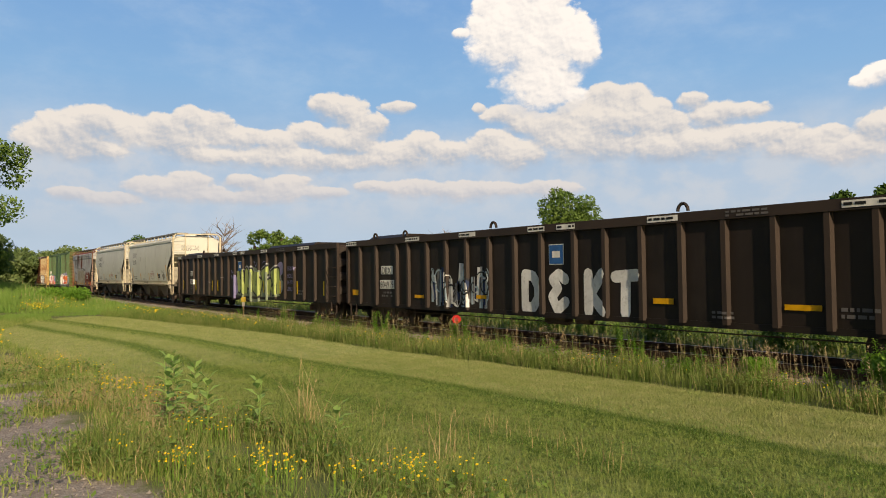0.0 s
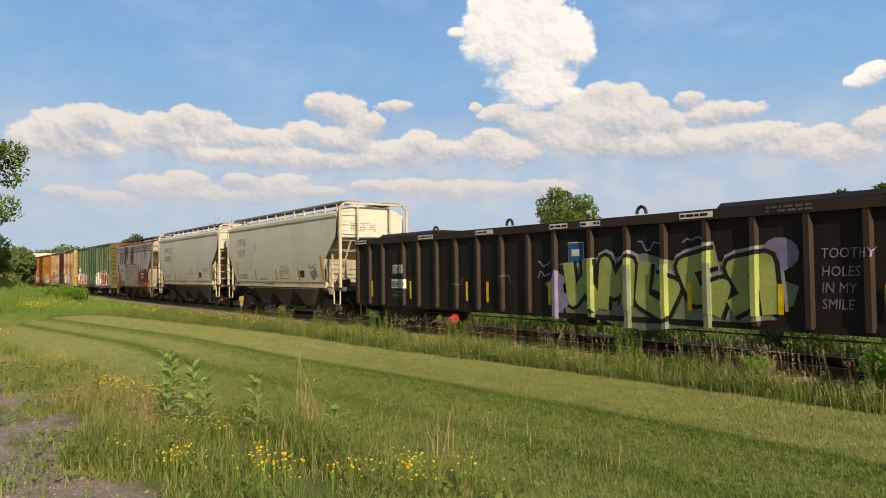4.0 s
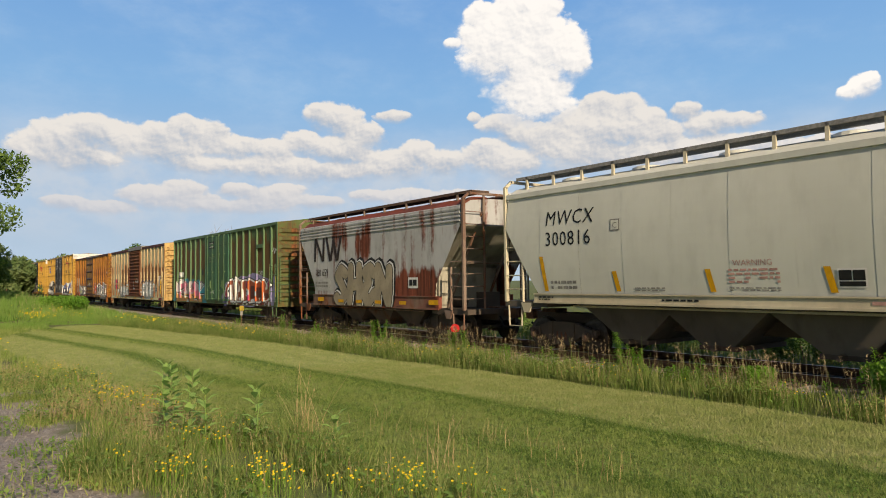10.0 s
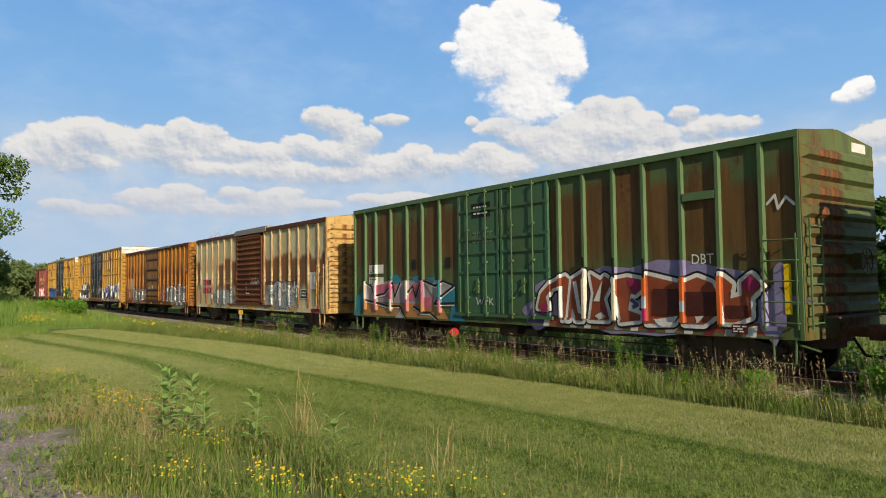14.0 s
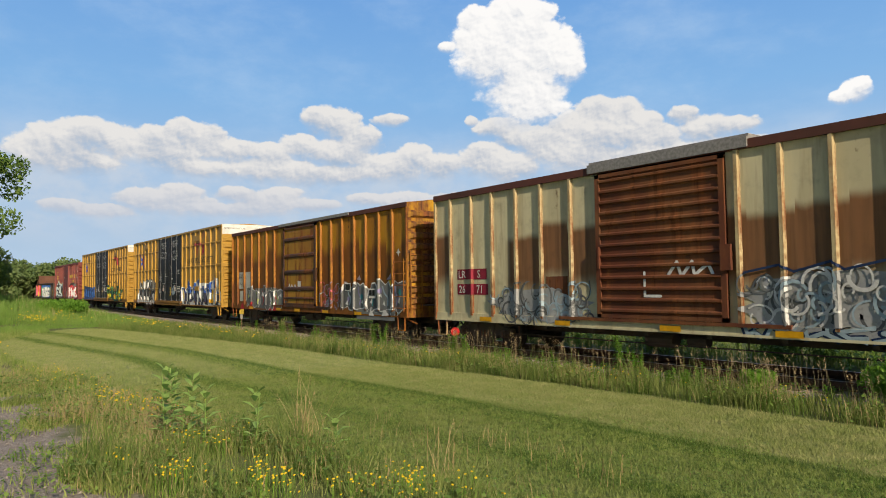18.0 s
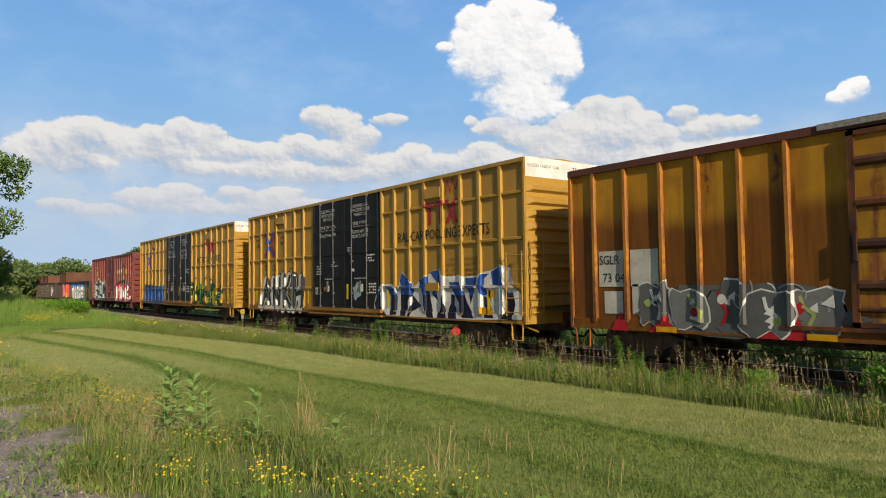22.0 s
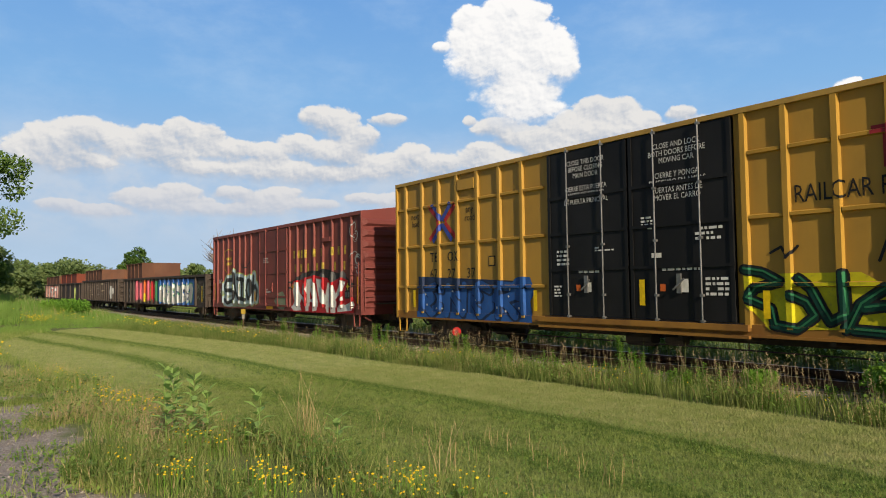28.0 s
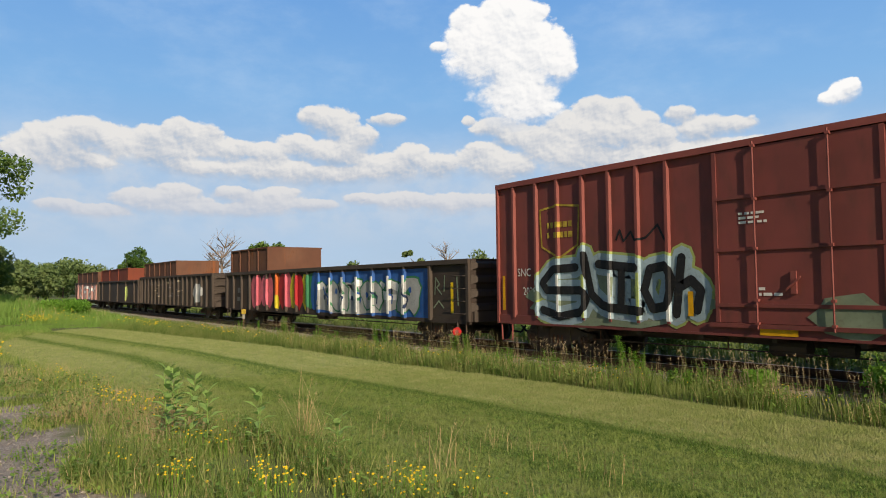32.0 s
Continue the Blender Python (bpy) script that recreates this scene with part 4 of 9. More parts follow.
# Bushes behind the track get darker leaves, with the train's shade in the colour.
for i, (x, y, h, w) in enumerate(((-4.25, 11.6, 1.1, 1.4), (-3.5, 11.3, 1.0, 1.3), (-3.9, 11.9, 1.15, 1.2), (-3.2, 11.7, 1.2, 1.4), (-6.6, 11.9, 0.6, 0.8), (-5.3, 17.0, 1.0, 2.2), (-8.5, 17.4, 0.9, 2.6), (-12.5, 17.2, 0.8, 2.4), (-17, 17.6, 0.7, 2.6), (-3, 17.3, 1.2, 2.4))):
    tree("bush", x, y, h, w, 120 + i, M_WEED if y < 13 else M_LEAF_DARK, 0.0, 16, 150, 0.05, "low leafy green bush beside the track", "bushes beside the track")
# ---------------------------------------------------------------- rolling stock: shared parts
# a car's own space: x from its rear end, y across (the camera's side is negative), z above the rail
TRAIN = ((0, 0.00), (1, 5.55), (2, 11.06), (3, 16.55), (4.5, 24.93), (6, 33.36), (7, 39.09), (8, 44.77), (9, 50.42), (10, 56.13), (11, 61.83), (12, 67.50), (13, 73.12), (14, 78.71),
         (15.5, 87.22), (17, 95.76), (18, 101.52), (19, 107.21), (20, 112.83), (21, 118.51), (22, 124.23), (23, 129.79), (24, 135.27), (25, 140.89), (26.5, 149.52), (28, 158.18),
         (29, 163.93), (30, 169.68), (31, 175.49), (32, 181.29))
ROLLING, WHEELS = [], []
WHEEL_R = 0.42
M_GEAR = paint("running_gear", (0.085, 0.068, 0.055), (0.12, 0.09, 0.068), 0.25, 0.2, 0.5, 0.75)
M_WHEEL = plain("wheel_steel", (0.07, 0.055, 0.045), 0.5, 0.6, 0.35, 5)
M_TREAD = plain("wheel_tread", (0.42, 0.40, 0.38), 0.35, 0.9, 0.2, 5)
M_RUSTY = plain("rusty_steel", (0.13, 0.06, 0.032), 0.85, 0.1, 0.45, 6)
M_BLACK = paint("black_paint", (0.010, 0.010, 0.011), (0.016, 0.016, 0.017), 0.0, 0.5, 0.0, 0.55)
M_WHITE = plain("white_lettering", (0.72, 0.71, 0.68), 0.6, 0, 0.15, 4)
M_INK = plain("black_lettering", (0.018, 0.018, 0.018), 0.55, 0, 0.3, 4)
M_AMBER = plain("amber_reflector", (0.66, 0.34, 0.008), 0.45, 0, 0.15, 6)
M_YDECAL = plain("yellow_reflector", (0.82, 0.56, 0.01), 0.45, 0, 0.15, 6)
M_GALV = plain("galvanised_grating", (0.27, 0.26, 0.25), 0.7, 0.2, 0.25, 14)


def gear_meshes():
    """Bogie pieces, shared by all cars."""
    out = {}
    g = Geo().bar((0, -0.95, 0.56), (0, 0.95, 0.56), 0.38, 0.26)
    g.tube((0, 0, 0.6), (0, 0, 0.78), 0.24, 12)
    out["bogie"] = g.mesh("bogie", M_GEAR)
    g = Geo()
    g.prism([(-1.12, 0.46), (-0.7, 0.44), (-0.42, 0.30), (-0.3, 0.30), (-0.3, 0.18), (0.3, 0.18), (0.3, 0.30), (0.42, 0.30), (0.7, 0.44), (1.12, 0.46), (1.12, 0.56), (0.8, 0.62), (0.36, 0.75), (-0.36, 0.75), (-0.8, 0.62), (-1.12, 0.56)], -0.075, 0.075)
    g.box(-0.44, -0.30, -0.1, 0.1, 0.28, 0.74).box(0.30, 0.44, -0.1, 0.1, 0.28, 0.74)
    out["side_frame"] = g.mesh("side_frame", M_GEAR)
    out["spring"] = Geo().tube((0, 0, 0.29), (0, 0, 0.5), 0.062, 9).tube((0, 0, 0.33), (0, 0, 0.36), 0.075, 9).tube((0, 0, 0.41), (0, 0, 0.44), 0.075, 9).mesh("spring", M_RUSTY)
    out["bearing"] = Geo().box(-0.15, 0.15, -0.09, 0.09, -0.02, 0.17).tube((0, -0.19, 0), (0, 0.06, 0), 0.105, 12).tube((0, -0.22, 0), (0, -0.18, 0), 0.06, 8).mesh("bearing", M_GEAR)
    g = Geo().tube((0, -1.0, 0), (0, 1.0, 0), 0.075, 10)
    for s in (-1, 1):
        g.tube((0, s * 0.70, 0), (0, s * 0.83, 0), WHEEL_R, 28).tube((0, s * 0.665, 0), (0, s * 0.70, 0), WHEEL_R + 0.025, 28)
        g.tube((0, s * 0.83, 0), (0, s * 0.845, 0), WHEEL_R - 0.04, 28, WHEEL_R - 0.1).tube((0, s * 0.83, 0), (0, s * 0.89, 0), 0.13, 14, 0.11)
        for k in range(5):
            a = k * math.tau / 5
            g.box(0.22 * math.cos(a) - 0.03, 0.22 * math.cos(a) + 0.03, s * 0.86 - 0.015, s * 0.86 + 0.015, 0.22 * math.sin(a) - 0.03, 0.22 * math.sin(a) + 0.03)
    out["wheelset"] = g.mesh("wheelset", M_WHEEL)
    g = Geo().box(-0.28, 0.52, -0.08, 0.08, 0.76, 0.94).box(0.5, 0.72, -0.15, 0.17, 0.71, 0.99).box(0.7, 0.84, -0.17, -0.05, 0.72, 0.98).box(0.68, 0.80, 0.05, 0.16, 0.72, 0.98)
    g.box(-0.4, 0.1, -0.22, 0.22, 0.66, 1.02)
    out["coupler"] = g.mesh("coupler", M_RUSTY)
    g = Geo()
    for a, b in (((0.3, -0.3, 0.75), (0.5, -0.32, 0.45)), ((0.5, -0.32, 0.45), (0.75, -0.2, 0.42)), ((0.75, -0.2, 0.42), (0.85, -0.1, 0.6))):
        g.tube(a, b, 0.028, 6)
    out["air_hose"] = g.mesh("air_hose", M_BLACK)
    return out


GEAR = gear_meshes()


def running_gear(car, length, inset, wheelbase=1.75, reach=(0.8, 0.8)):
    """Two bogies, couplers and hoses under a car."""
    for x in (inset, length - inset):
        b = part("bogie", GEAR["bogie"], None, car, "dark grimy freight bogie", pose(x, 0, 0))
        for s in (-1, 1):
            part("side_frame", GEAR["side_frame"], None, b, at=pose(0, s * 0.98, 0))
            for d in (-0.14, 0, 0.14):
                part("spring", GEAR["spring"], None, b, at=pose(d, s * 1.0, 0))
            for d in (-wheelbase / 2, wheelbase / 2):
                part("bearing", GEAR["bearing"], None, b, at=pose(d, s * 0.99, WHEEL_R, 0, 0, 0 if s < 0 else 180))
        for d in (-wheelbase / 2, wheelbase / 2):
            WHEELS.append(part("wheelset", GEAR["wheelset"], None, b, "steel wheelset with worn treads", pose(d, 0, WHEEL_R)))
    for x, r in ((0.82 - reach[0], 180), (length + reach[1] - 0.82, 0)):
        part("coupler", GEAR["coupler"], None, car, "rusty knuckle coupler", pose(x, 0, 0, 0, 0, r))
        part("air_hose", GEAR["air_hose"], None, car, "black rubber air hose", pose(x, 0, 0, 0, 0, r))


def underframe(car, length, material, z=0.8):
    part("centre_sill", Geo().box(0.1, length - 0.1, -0.33, 0.33, z - 0.28, z), material, car)
    bearer = Geo().box(-0.05, 0.05, -1.4, 1.4, z - 0.14, z + 0.02).mesh("cross_bearer", material)
    for i in range(1, int(length / 1.5)):
        part("cross_bearer", bearer, None, car, at=pose(i * 1.5, 0, 0))
    m = length / 2
    part("brake_cylinder", Geo().tube((m - 0.8, -0.75, z - 0.28), (m - 0.1, -0.75, z - 0.28), 0.16, 12), M_GEAR, car)
    part("air_reservoir", Geo().tube((m + 0.3, -0.85, z - 0.25), (m + 0.75, -0.85, z - 0.25), 0.12, 10), M_GEAR, car)
    g = Geo().tube((1.5, -0.9, z - 0.36), (length - 1.5, -0.9, z - 0.36), 0.017, 5)
    for i in range(4):
        x = 3 + (length - 6) * i / 3
        g.bar((x, -0.9, z - 0.37), (x, -0.9, z), 0.02)
    part("brake_rod", g, M_GEAR, car)


def ladder(car, x0, x1, y, zs, material, name="ladder", stiles=True, off=0.07):
    """Rungs held off the car's side."""
    g = Geo()
    for z in zs:
        g.tube((x0, y - off, z), (x1, y - off, z), 0.014, 6)
        for x in (x0, x1):
            g.tube((x, y - off, z), (x, y + 0.02, z), 0.013, 5)
    if stiles:
        for x in (x0, x1):
            g.box(x - 0.012, x + 0.012, y - off - 0.012, y - off + 0.012, zs[0] - 0.1, zs[-1] + 0.1)
    return part(name, g, material, car)


def stirrup(car, x, y, z, material, w=0.42, drop=0.42):
    g = Geo()
    for a, b in (((x - w / 2, y, z), (x - w / 2 + 0.02, y, z - drop)), ((x - w / 2 + 0.02, y, z - drop), (x + w / 2 - 0.02, y, z - drop)), ((x + w / 2 - 0.02, y, z - drop), (x + w / 2, y, z))):
        g.bar(a, b, 0.045, 0.018)
    part("stirrup_step", g, material, car)


# ---------------------------------------------------------------- paint on the sides: letters, signs and graffiti
def clip(poly, axis, v, keep_above):
    out = []
    for i, p in enumerate(poly):
        q = poly[(i + 1) % len(poly)]
        a, b = (p[axis] - v, q[axis] - v) if keep_above else (v - p[axis], v - q[axis])
        if a >= 0:
            out.append(p)
        if (a > 0) != (b > 0) and a != b:
            f = a / (a - b)
            out.append((p[0] + (q[0] - p[0]) * f, p[1] + (q[1] - p[1]) * f))
    return out


EACH = ("reflector", "number_panel", "paint_patch", "sticker", "lettering_block", "stencil_panel", "owner_mark")


def letters(polys):
    """Sorts the pieces of a line of lettering by letter."""
    out = []
    for p in polys:
        keys = {(round(x, 4), round(z, 4)) for x, z in p}
        mine = [g for g in out if g[0] & keys]
        out = [g for g in out if not g[0] & keys]
        for g in mine:
            keys = keys | g[0]
        out.append((keys, [p] + [q for g in mine for q in g[1]]))
    return [g[1] for g in out]


class Skin:
    """The relief of a car's side: where paint lies."""

    def __init__(self, car, base, posts=(), post_y=0.0, sill=None, sill_y=0.0, doors=(), door_y=0.0, half=(0.035, 0.06), post_top=99):
        self.car, self.base, self.zs = car, base, []
        br = {-9.0: base, 40.0: base}
        for x in posts:
            br[x - half[1]], br[x - half[0]], br[x + half[0]], br[x + half[1]] = base, post_y, post_y, base
        self.xs = sorted(br.items())
        for d0, d1 in doors:
            self.xs = [q for q in self.xs if not d0 - 0.001 <= q[0] <= d1 + 0.001] + [(d0, base), (d0 + 0.002, door_y), (d1 - 0.002, door_y), (d1, base)]
            self.xs.sort()
        self.sill, self.sill_y = sill, sill_y
        self.curve, self.girts = None, ()

    def lay(self, polys, material, layer=1, name="lettering", label=""):
        """Lays flat shapes (x, z) on the side, over posts and sheets alike."""
        if name in EACH and len(polys) > 1:
            for poly in polys:
                self.lay([poly], material, layer, name, label)
            return None
        if name == "lettering":
            for letter in letters(polys):
                self.lay(letter, material, layer, "letter", label)
            return None
        v, f, turn = [], [], [0]

        def emit(poly, y_of):
            if len(poly) > 2:
                n = len(v)
                lift = 0.003 + layer * 0.006 + (turn[0] % 40) * 0.00014
                v.extend((x, y_of(x, z) - lift, z) for x, z in poly)
                f.append(tuple(range(n, n + len(poly))))

        for poly in polys:
            turn[0] += 1
            if self.curve:
                lo, hi = min(p[1] for p in poly), max(p[1] for p in poly)
                for (z0, y0), (z1, y1) in zip(self.curve, self.curve[1:]):
                    if z1 > lo and z0 < hi:
                        q = clip(clip(poly, 1, z0, True), 1, z1, False)
                        emit(q, lambda x, z: y0 + (y1 - y0) * (z - z0) / (z1 - z0))
                continue
            if self.sill is not None:
                emit(clip(poly, 1, self.sill, False), lambda x, z: self.sill_y)
                poly = clip(poly, 1, self.sill, True)
            if len(poly) < 3:
                continue
            for gz in self.girts:
                emit(clip(clip(poly, 1, gz - 0.032, True), 1, gz + 0.032, False), lambda x, z: -1.515)
            lo, hi = min(p[0] for p in poly), max(p[0] for p in poly)
            for (x0, y0), (x1, y1) in zip(self.xs, self.xs[1:]):
                if x1 > lo and x0 < hi and x1 > x0:
                    q = clip(clip(poly, 0, x0, True), 0, x1, False)
                    emit(q, lambda x, z: y0 + (y1 - y0) * (x - x0) / (x1 - x0))
        if not f:
            return None
        g = Geo()
        g.v, g.f = v, f
        return tagged(part(name, g, material, self.car, label), kind="stuff" if name in ("stencil", "sign_print", "graffiti_tag", "paint_flake", "paint_speckle", "graffiti", "door_notice", "railway_mark", "data_panel", "rust_stain") else "")


def quad(x0, x1, z0, z1):
    return [[(x0, z0), (x1, z0), (x1, z1), (x0, z1)]]


def stroke(points, w, caps=True):
    """A brush stroke: convex pieces along a line."""
    out = []
    for (ax, az), (bx, bz) in zip(points, points[1:]):
        d = math.hypot(bx - ax, bz - az) or 1e-6
        nx, nz = -(bz - az) / d * w / 2, (bx - ax) / d * w / 2
        out.append([(ax - nx, az - nz), (bx - nx, bz - nz), (bx + nx, bz + nz), (ax + nx, az + nz)])
    for x, z in points[0 if caps else 1:len(points) if caps else -1]:
        out.append([(x + w / 2 * math.cos(k * math.tau / 8), z + w / 2 * math.sin(k * math.tau / 8)) for k in range(8)])
    return out


def shape(outline, low=0.74):
    """An outline of any form as triangles."""
    tris = tessellate_polygon([[Vector((x, z, 0)) for x, z in outline]])
    out = [[outline[i] for i in t] for t in tris]
    return [c for c in (clip(p, 1, low, True) for p in out) if len(c) > 2]


def fat_letter(skin, outline, layer, fill, rims, label):
    """One painted letter: rims are (width, material), the widest first."""
    for k, (w, m) in enumerate(rims):
        edge = [clip(p, 1, 0.74, True) for p in stroke(outline + outline[:1], w)]
        skin.lay([p for p in edge if len(p) > 2], m, layer + k, "graffiti", "outline of a painted letter")
    skin.lay(shape(outline), fill, layer + len(rims), "graffiti", label)


TEXTS = {}


def text(body, x, z, size, squeeze=1.0, lean=0.0, align="LEFT", gap=1.0):
    """Letter shapes from the built-in font, the foot of the line at x, z; size is the height of a capital."""
    key = (body, align, gap)
    if key not in TEXTS:
        cu = bpy.data.curves.new("t", "FONT")
        cu.body, cu.align_x, cu.resolution_u, cu.space_character = body, align, 2, gap
        ob = bpy.data.objects.new("t", cu)
        me = bpy.data.meshes.new_from_object(ob)
        TEXTS[key] = [[(me.vertices[i].co.x, me.vertices[i].co.y) for i in p.vertices] for p in me.polygons]
        bpy.data.objects.remove(ob)
    s = size / 0.69
    return [[(x + (a + lean * b) * s * squeeze, z + b * s) for a, b in p] for p in TEXTS[key]]


def small_print(x0, x1, z0, z1, lines, seed=1):
    """Rows of short bars for writing too small to read."""
    r, out, h = random.Random(seed), [], (z1 - z0) / lines
    for i in range(lines):
        x, z = x0, z1 - (i + 0.8) * h
        while x < x1 - 0.05:
            w = min(r.uniform(0.05, 0.17), x1 - x)
            if r.random() < 0.9:
                out += quad(x, x + w, z, z + h * 0.55)
            x += w + 0.035
    return out


GLYPHS = {"0": [[(0.05, 0), (0.2, 1), (0.5, 0.45), (0.95, 0.95), (0.8, 0.05)]], "1": [[(0.9, 1), (0.2, 0.85), (0.35, 0.3), (0.95, 0.45), (0.7, -0.05)]], "2": [[(0.1, 0.95), (0.3, 0.1), (0.7, 0.6), (1.0, -0.05)], [(0.75, 1.05), (0.7, 0.6)]],
          "3": [[(0.05, 0.1), (0.5, 0.3), (0.15, 0.8), (0.85, 1.0), (0.9, 0.1)]], "4": [[(0.2, 1.05), (0.1, 0.2), (0.6, 0.0), (0.95, 0.55), (0.45, 0.7)]], "5": [[(-0.05, 0.7), (0.5, 1.0), (0.9, 0.55), (0.3, 0.35), (0.5, -0.05), (1.0, 0.1)]], "D": [[(0.1, 0), (0.1, 1), (0.6, 0.95), (0.9, 0.65), (0.88, 0.3), (0.6, 0.03), (0.1, 0)]],
          "E": [[(0.9, 0.85), (0.55, 1.0), (0.2, 0.85), (0.5, 0.6), (0.15, 0.35), (0.45, 0.0), (0.9, 0.22)]],
          "K": [[(0.15, 0), (0.15, 1)], [(0.85, 1), (0.25, 0.45), (0.9, 0)]], "T": [[(0, 0.92), (1, 0.96)], [(0.5, 0.95), (0.45, 0)]],
          "A": [[(0.0, 0), (0.5, 1), (1.0, 0)], [(0.2, 0.35), (0.85, 0.38)]], "N": [[(0.1, 0), (0.12, 1), (0.85, 0.05), (0.9, 1)]],
          "H": [[(0.1, 0), (0.15, 1)], [(0.85, 0), (0.9, 1)], [(0.1, 0.5), (0.9, 0.52)]], "M": [[(0.0, 0), (0.15, 1), (0.5, 0.3), (0.85, 1), (1.0, 0)]],
          "S": [[(0.9, 0.85), (0.5, 1), (0.15, 0.78), (0.5, 0.52), (0.88, 0.28), (0.5, 0), (0.1, 0.12)]], "C": [[(0.9, 0.85), (0.5, 1), (0.1, 0.6), (0.15, 0.2), (0.55, 0), (0.9, 0.15)]],
          "I": [[(0.5, 0), (0.5, 1)]], "O": [[(0.5, 1), (0.1, 0.6), (0.2, 0.1), (0.6, 0), (0.9, 0.4), (0.8, 0.85), (0.5, 1)]],
          "R": [[(0.12, 0), (0.12, 1), (0.7, 0.95), (0.85, 0.7), (0.2, 0.5), (0.9, 0)]], "Y": [[(0.0, 1), (0.45, 0.5), (0.95, 1)], [(0.45, 0.5), (0.4, 0)]],
          "W": [[(0, 1), (0.2, 0), (0.5, 0.7), (0.8, 0), (1, 1)]], "U": [[(0.1, 1), (0.12, 0.2), (0.5, 0), (0.88, 0.2), (0.9, 1)]]}


def throw_up(skin, word, x0, x1, z0, z1, w, layers, seed, wobble=0.06, lap=1.1, name="graffiti", low=None, high=9.0):
    """Fat painted letters. layers: (extra width, material, label, dx, dz), widest first."""
    r = random.Random(seed)
    step = (x1 - x0) / len(word)
    lines = []
    for i, c in enumerate(word):
        for ln in GLYPHS[c]:
            lines.append([(x0 + step * (i + 0.06 + 0.86 * lap * (px + r.gauss(0, wobble)) / 1.0 * 0.95), z0 + (z1 - z0) * (pz + r.gauss(0, wobble))) for px, pz in ln])
    for k, (extra, material, label, dx, dz) in enumerate(layers):
        polys = []
        for ln in lines:
            polys += stroke([(x + dx, z + dz) for x, z in ln], w + extra, word[0] in "DAHSE")
        if low is not None:
            polys = [c for c in (clip(clip(p, 1, low, True), 1, high, False) for p in polys) if len(c) > 2]
        skin.lay(polys, material, 1 + k, name, label)
    return lines


def cloud(cx, cz, rx, rz, seed, n=14, jag=0.25):
    """An uneven sprayed patch, as a fan of triangles."""
    r = random.Random(seed)
    ring = [(cx + rx * math.cos(k * math.tau / n) * r.uniform(1 - jag, 1 + jag), cz + rz * math.sin(k * math.tau / n) * r.uniform(1 - jag, 1 + jag)) for k in range(n)]
    return [[(cx, cz), ring[k], ring[(k + 1) % n]] for k in range(n)]


def piece(skin, x0, x1, z0, z1, n, seed, rim, fills, marks, grow=0.07, floor=0.74, label="fat rounded painted shape"):
    """A row of fat rounded shapes with a rim, cut marks and highlights."""
    r = random.Random(seed)
    w = (x1 - x0) / n
    for i in range(n):
        cx, cz = x0 + w * (i + 0.5), (z0 + z1) / 2 + r.uniform(-0.06, 0.06)
        a, b, lean, e = w * r.uniform(0.5, 0.64), (z1 - z0) / 2 * r.uniform(0.85, 1.1), r.uniform(-0.3, 0.3), 2 / r.uniform(2.0, 3.4)
        ring = []
        for k in range(18):
            t = k * math.tau / 18
            q = 1 + r.uniform(-0.13, 0.1) - (0.28 if k in (4 + i % 3, 13 + i % 2) else 0)
            ring.append((q * math.copysign(abs(math.cos(t)) ** e, math.cos(t)), q * math.copysign(abs(math.sin(t)) ** e, math.sin(t))))
        at = lambda px, pz, g=0.0: (cx + px * (a + g) + lean * pz * (b + g), cz + pz * (b + g))
        fan = lambda g: [clip([(cx, cz), at(*ring[k], g), at(*ring[(k + 1) % 18], g)], 1, floor, True) for k in range(18)]
        lay = 1 + 3 * (i % 2)
        skin.lay(fan(grow), rim, lay, "graffiti", "outline of a painted shape")
        skin.lay(fan(0), fills[i % len(fills)], lay + 1, "graffiti", label)
        cut = []
        for _ in range(2):
            px, pz, s = r.uniform(-0.5, 0.5), r.uniform(-0.6, 0.4), r.uniform(0.15, 0.3)
            cut.append(clip([at(px - s, pz), at(px + s * 0.6, pz - s * 0.5), at(px + s * 0.3, pz + s * 1.3)], 1, floor, True))
        skin.lay(cut, rim, lay + 2, "graffiti", "cut mark")
        px = r.uniform(-0.6, 0.2)
        skin.lay(stroke([at(px, 0.65), at(px + 0.15, 0.2), at(px + 0.55, -0.1), at(px + 0.4, -0.6)], 0.07, False), marks[i % len(marks)], lay + 2, "graffiti", "line in a painted shape")
        skin.lay(cloud(*at(r.uniform(-0.5, 0.5), r.uniform(-0.4, 0.5)), 0.09, 0.1, seed + i, 9, 0.2), marks[(i + 1) % len(marks)], lay + 2, "graffiti", "dab of paint")


def scribble(skin, x0, x1, z0, z1, n, seed, mats, w=0.045, floor=0.74):
    """A tangle of thin curling strokes."""
    r = random.Random(seed)
    for k, m in enumerate(mats):
        polys = []
        for i in range(n):
            cx, cz, q = r.uniform(x0, x1), r.uniform(z0 + 0.12, z1 - 0.12), r.uniform(0.1, 0.34)
            a, turn, squash = r.uniform(0, math.tau), r.choice((-1, 1)) * r.uniform(2.2, 5.2), r.uniform(0.7, 1.5)
            pts = [(cx + q * (1 - 0.45 * j / 9) * math.cos(a + turn * j / 9), cz + q * squash * (1 - 0.45 * j / 9) * math.sin(a + turn * j / 9)) for j in range(10)]
            for p in stroke(pts, w * r.uniform(0.6, 1.3), False):
                polys.append(clip(clip(p, 1, floor, True), 1, z1 + 0.1, False))
        skin.lay([p for p in polys if len(p) > 2], m, 1 + k, "graffiti", "tangle of thin curling paint strokes")


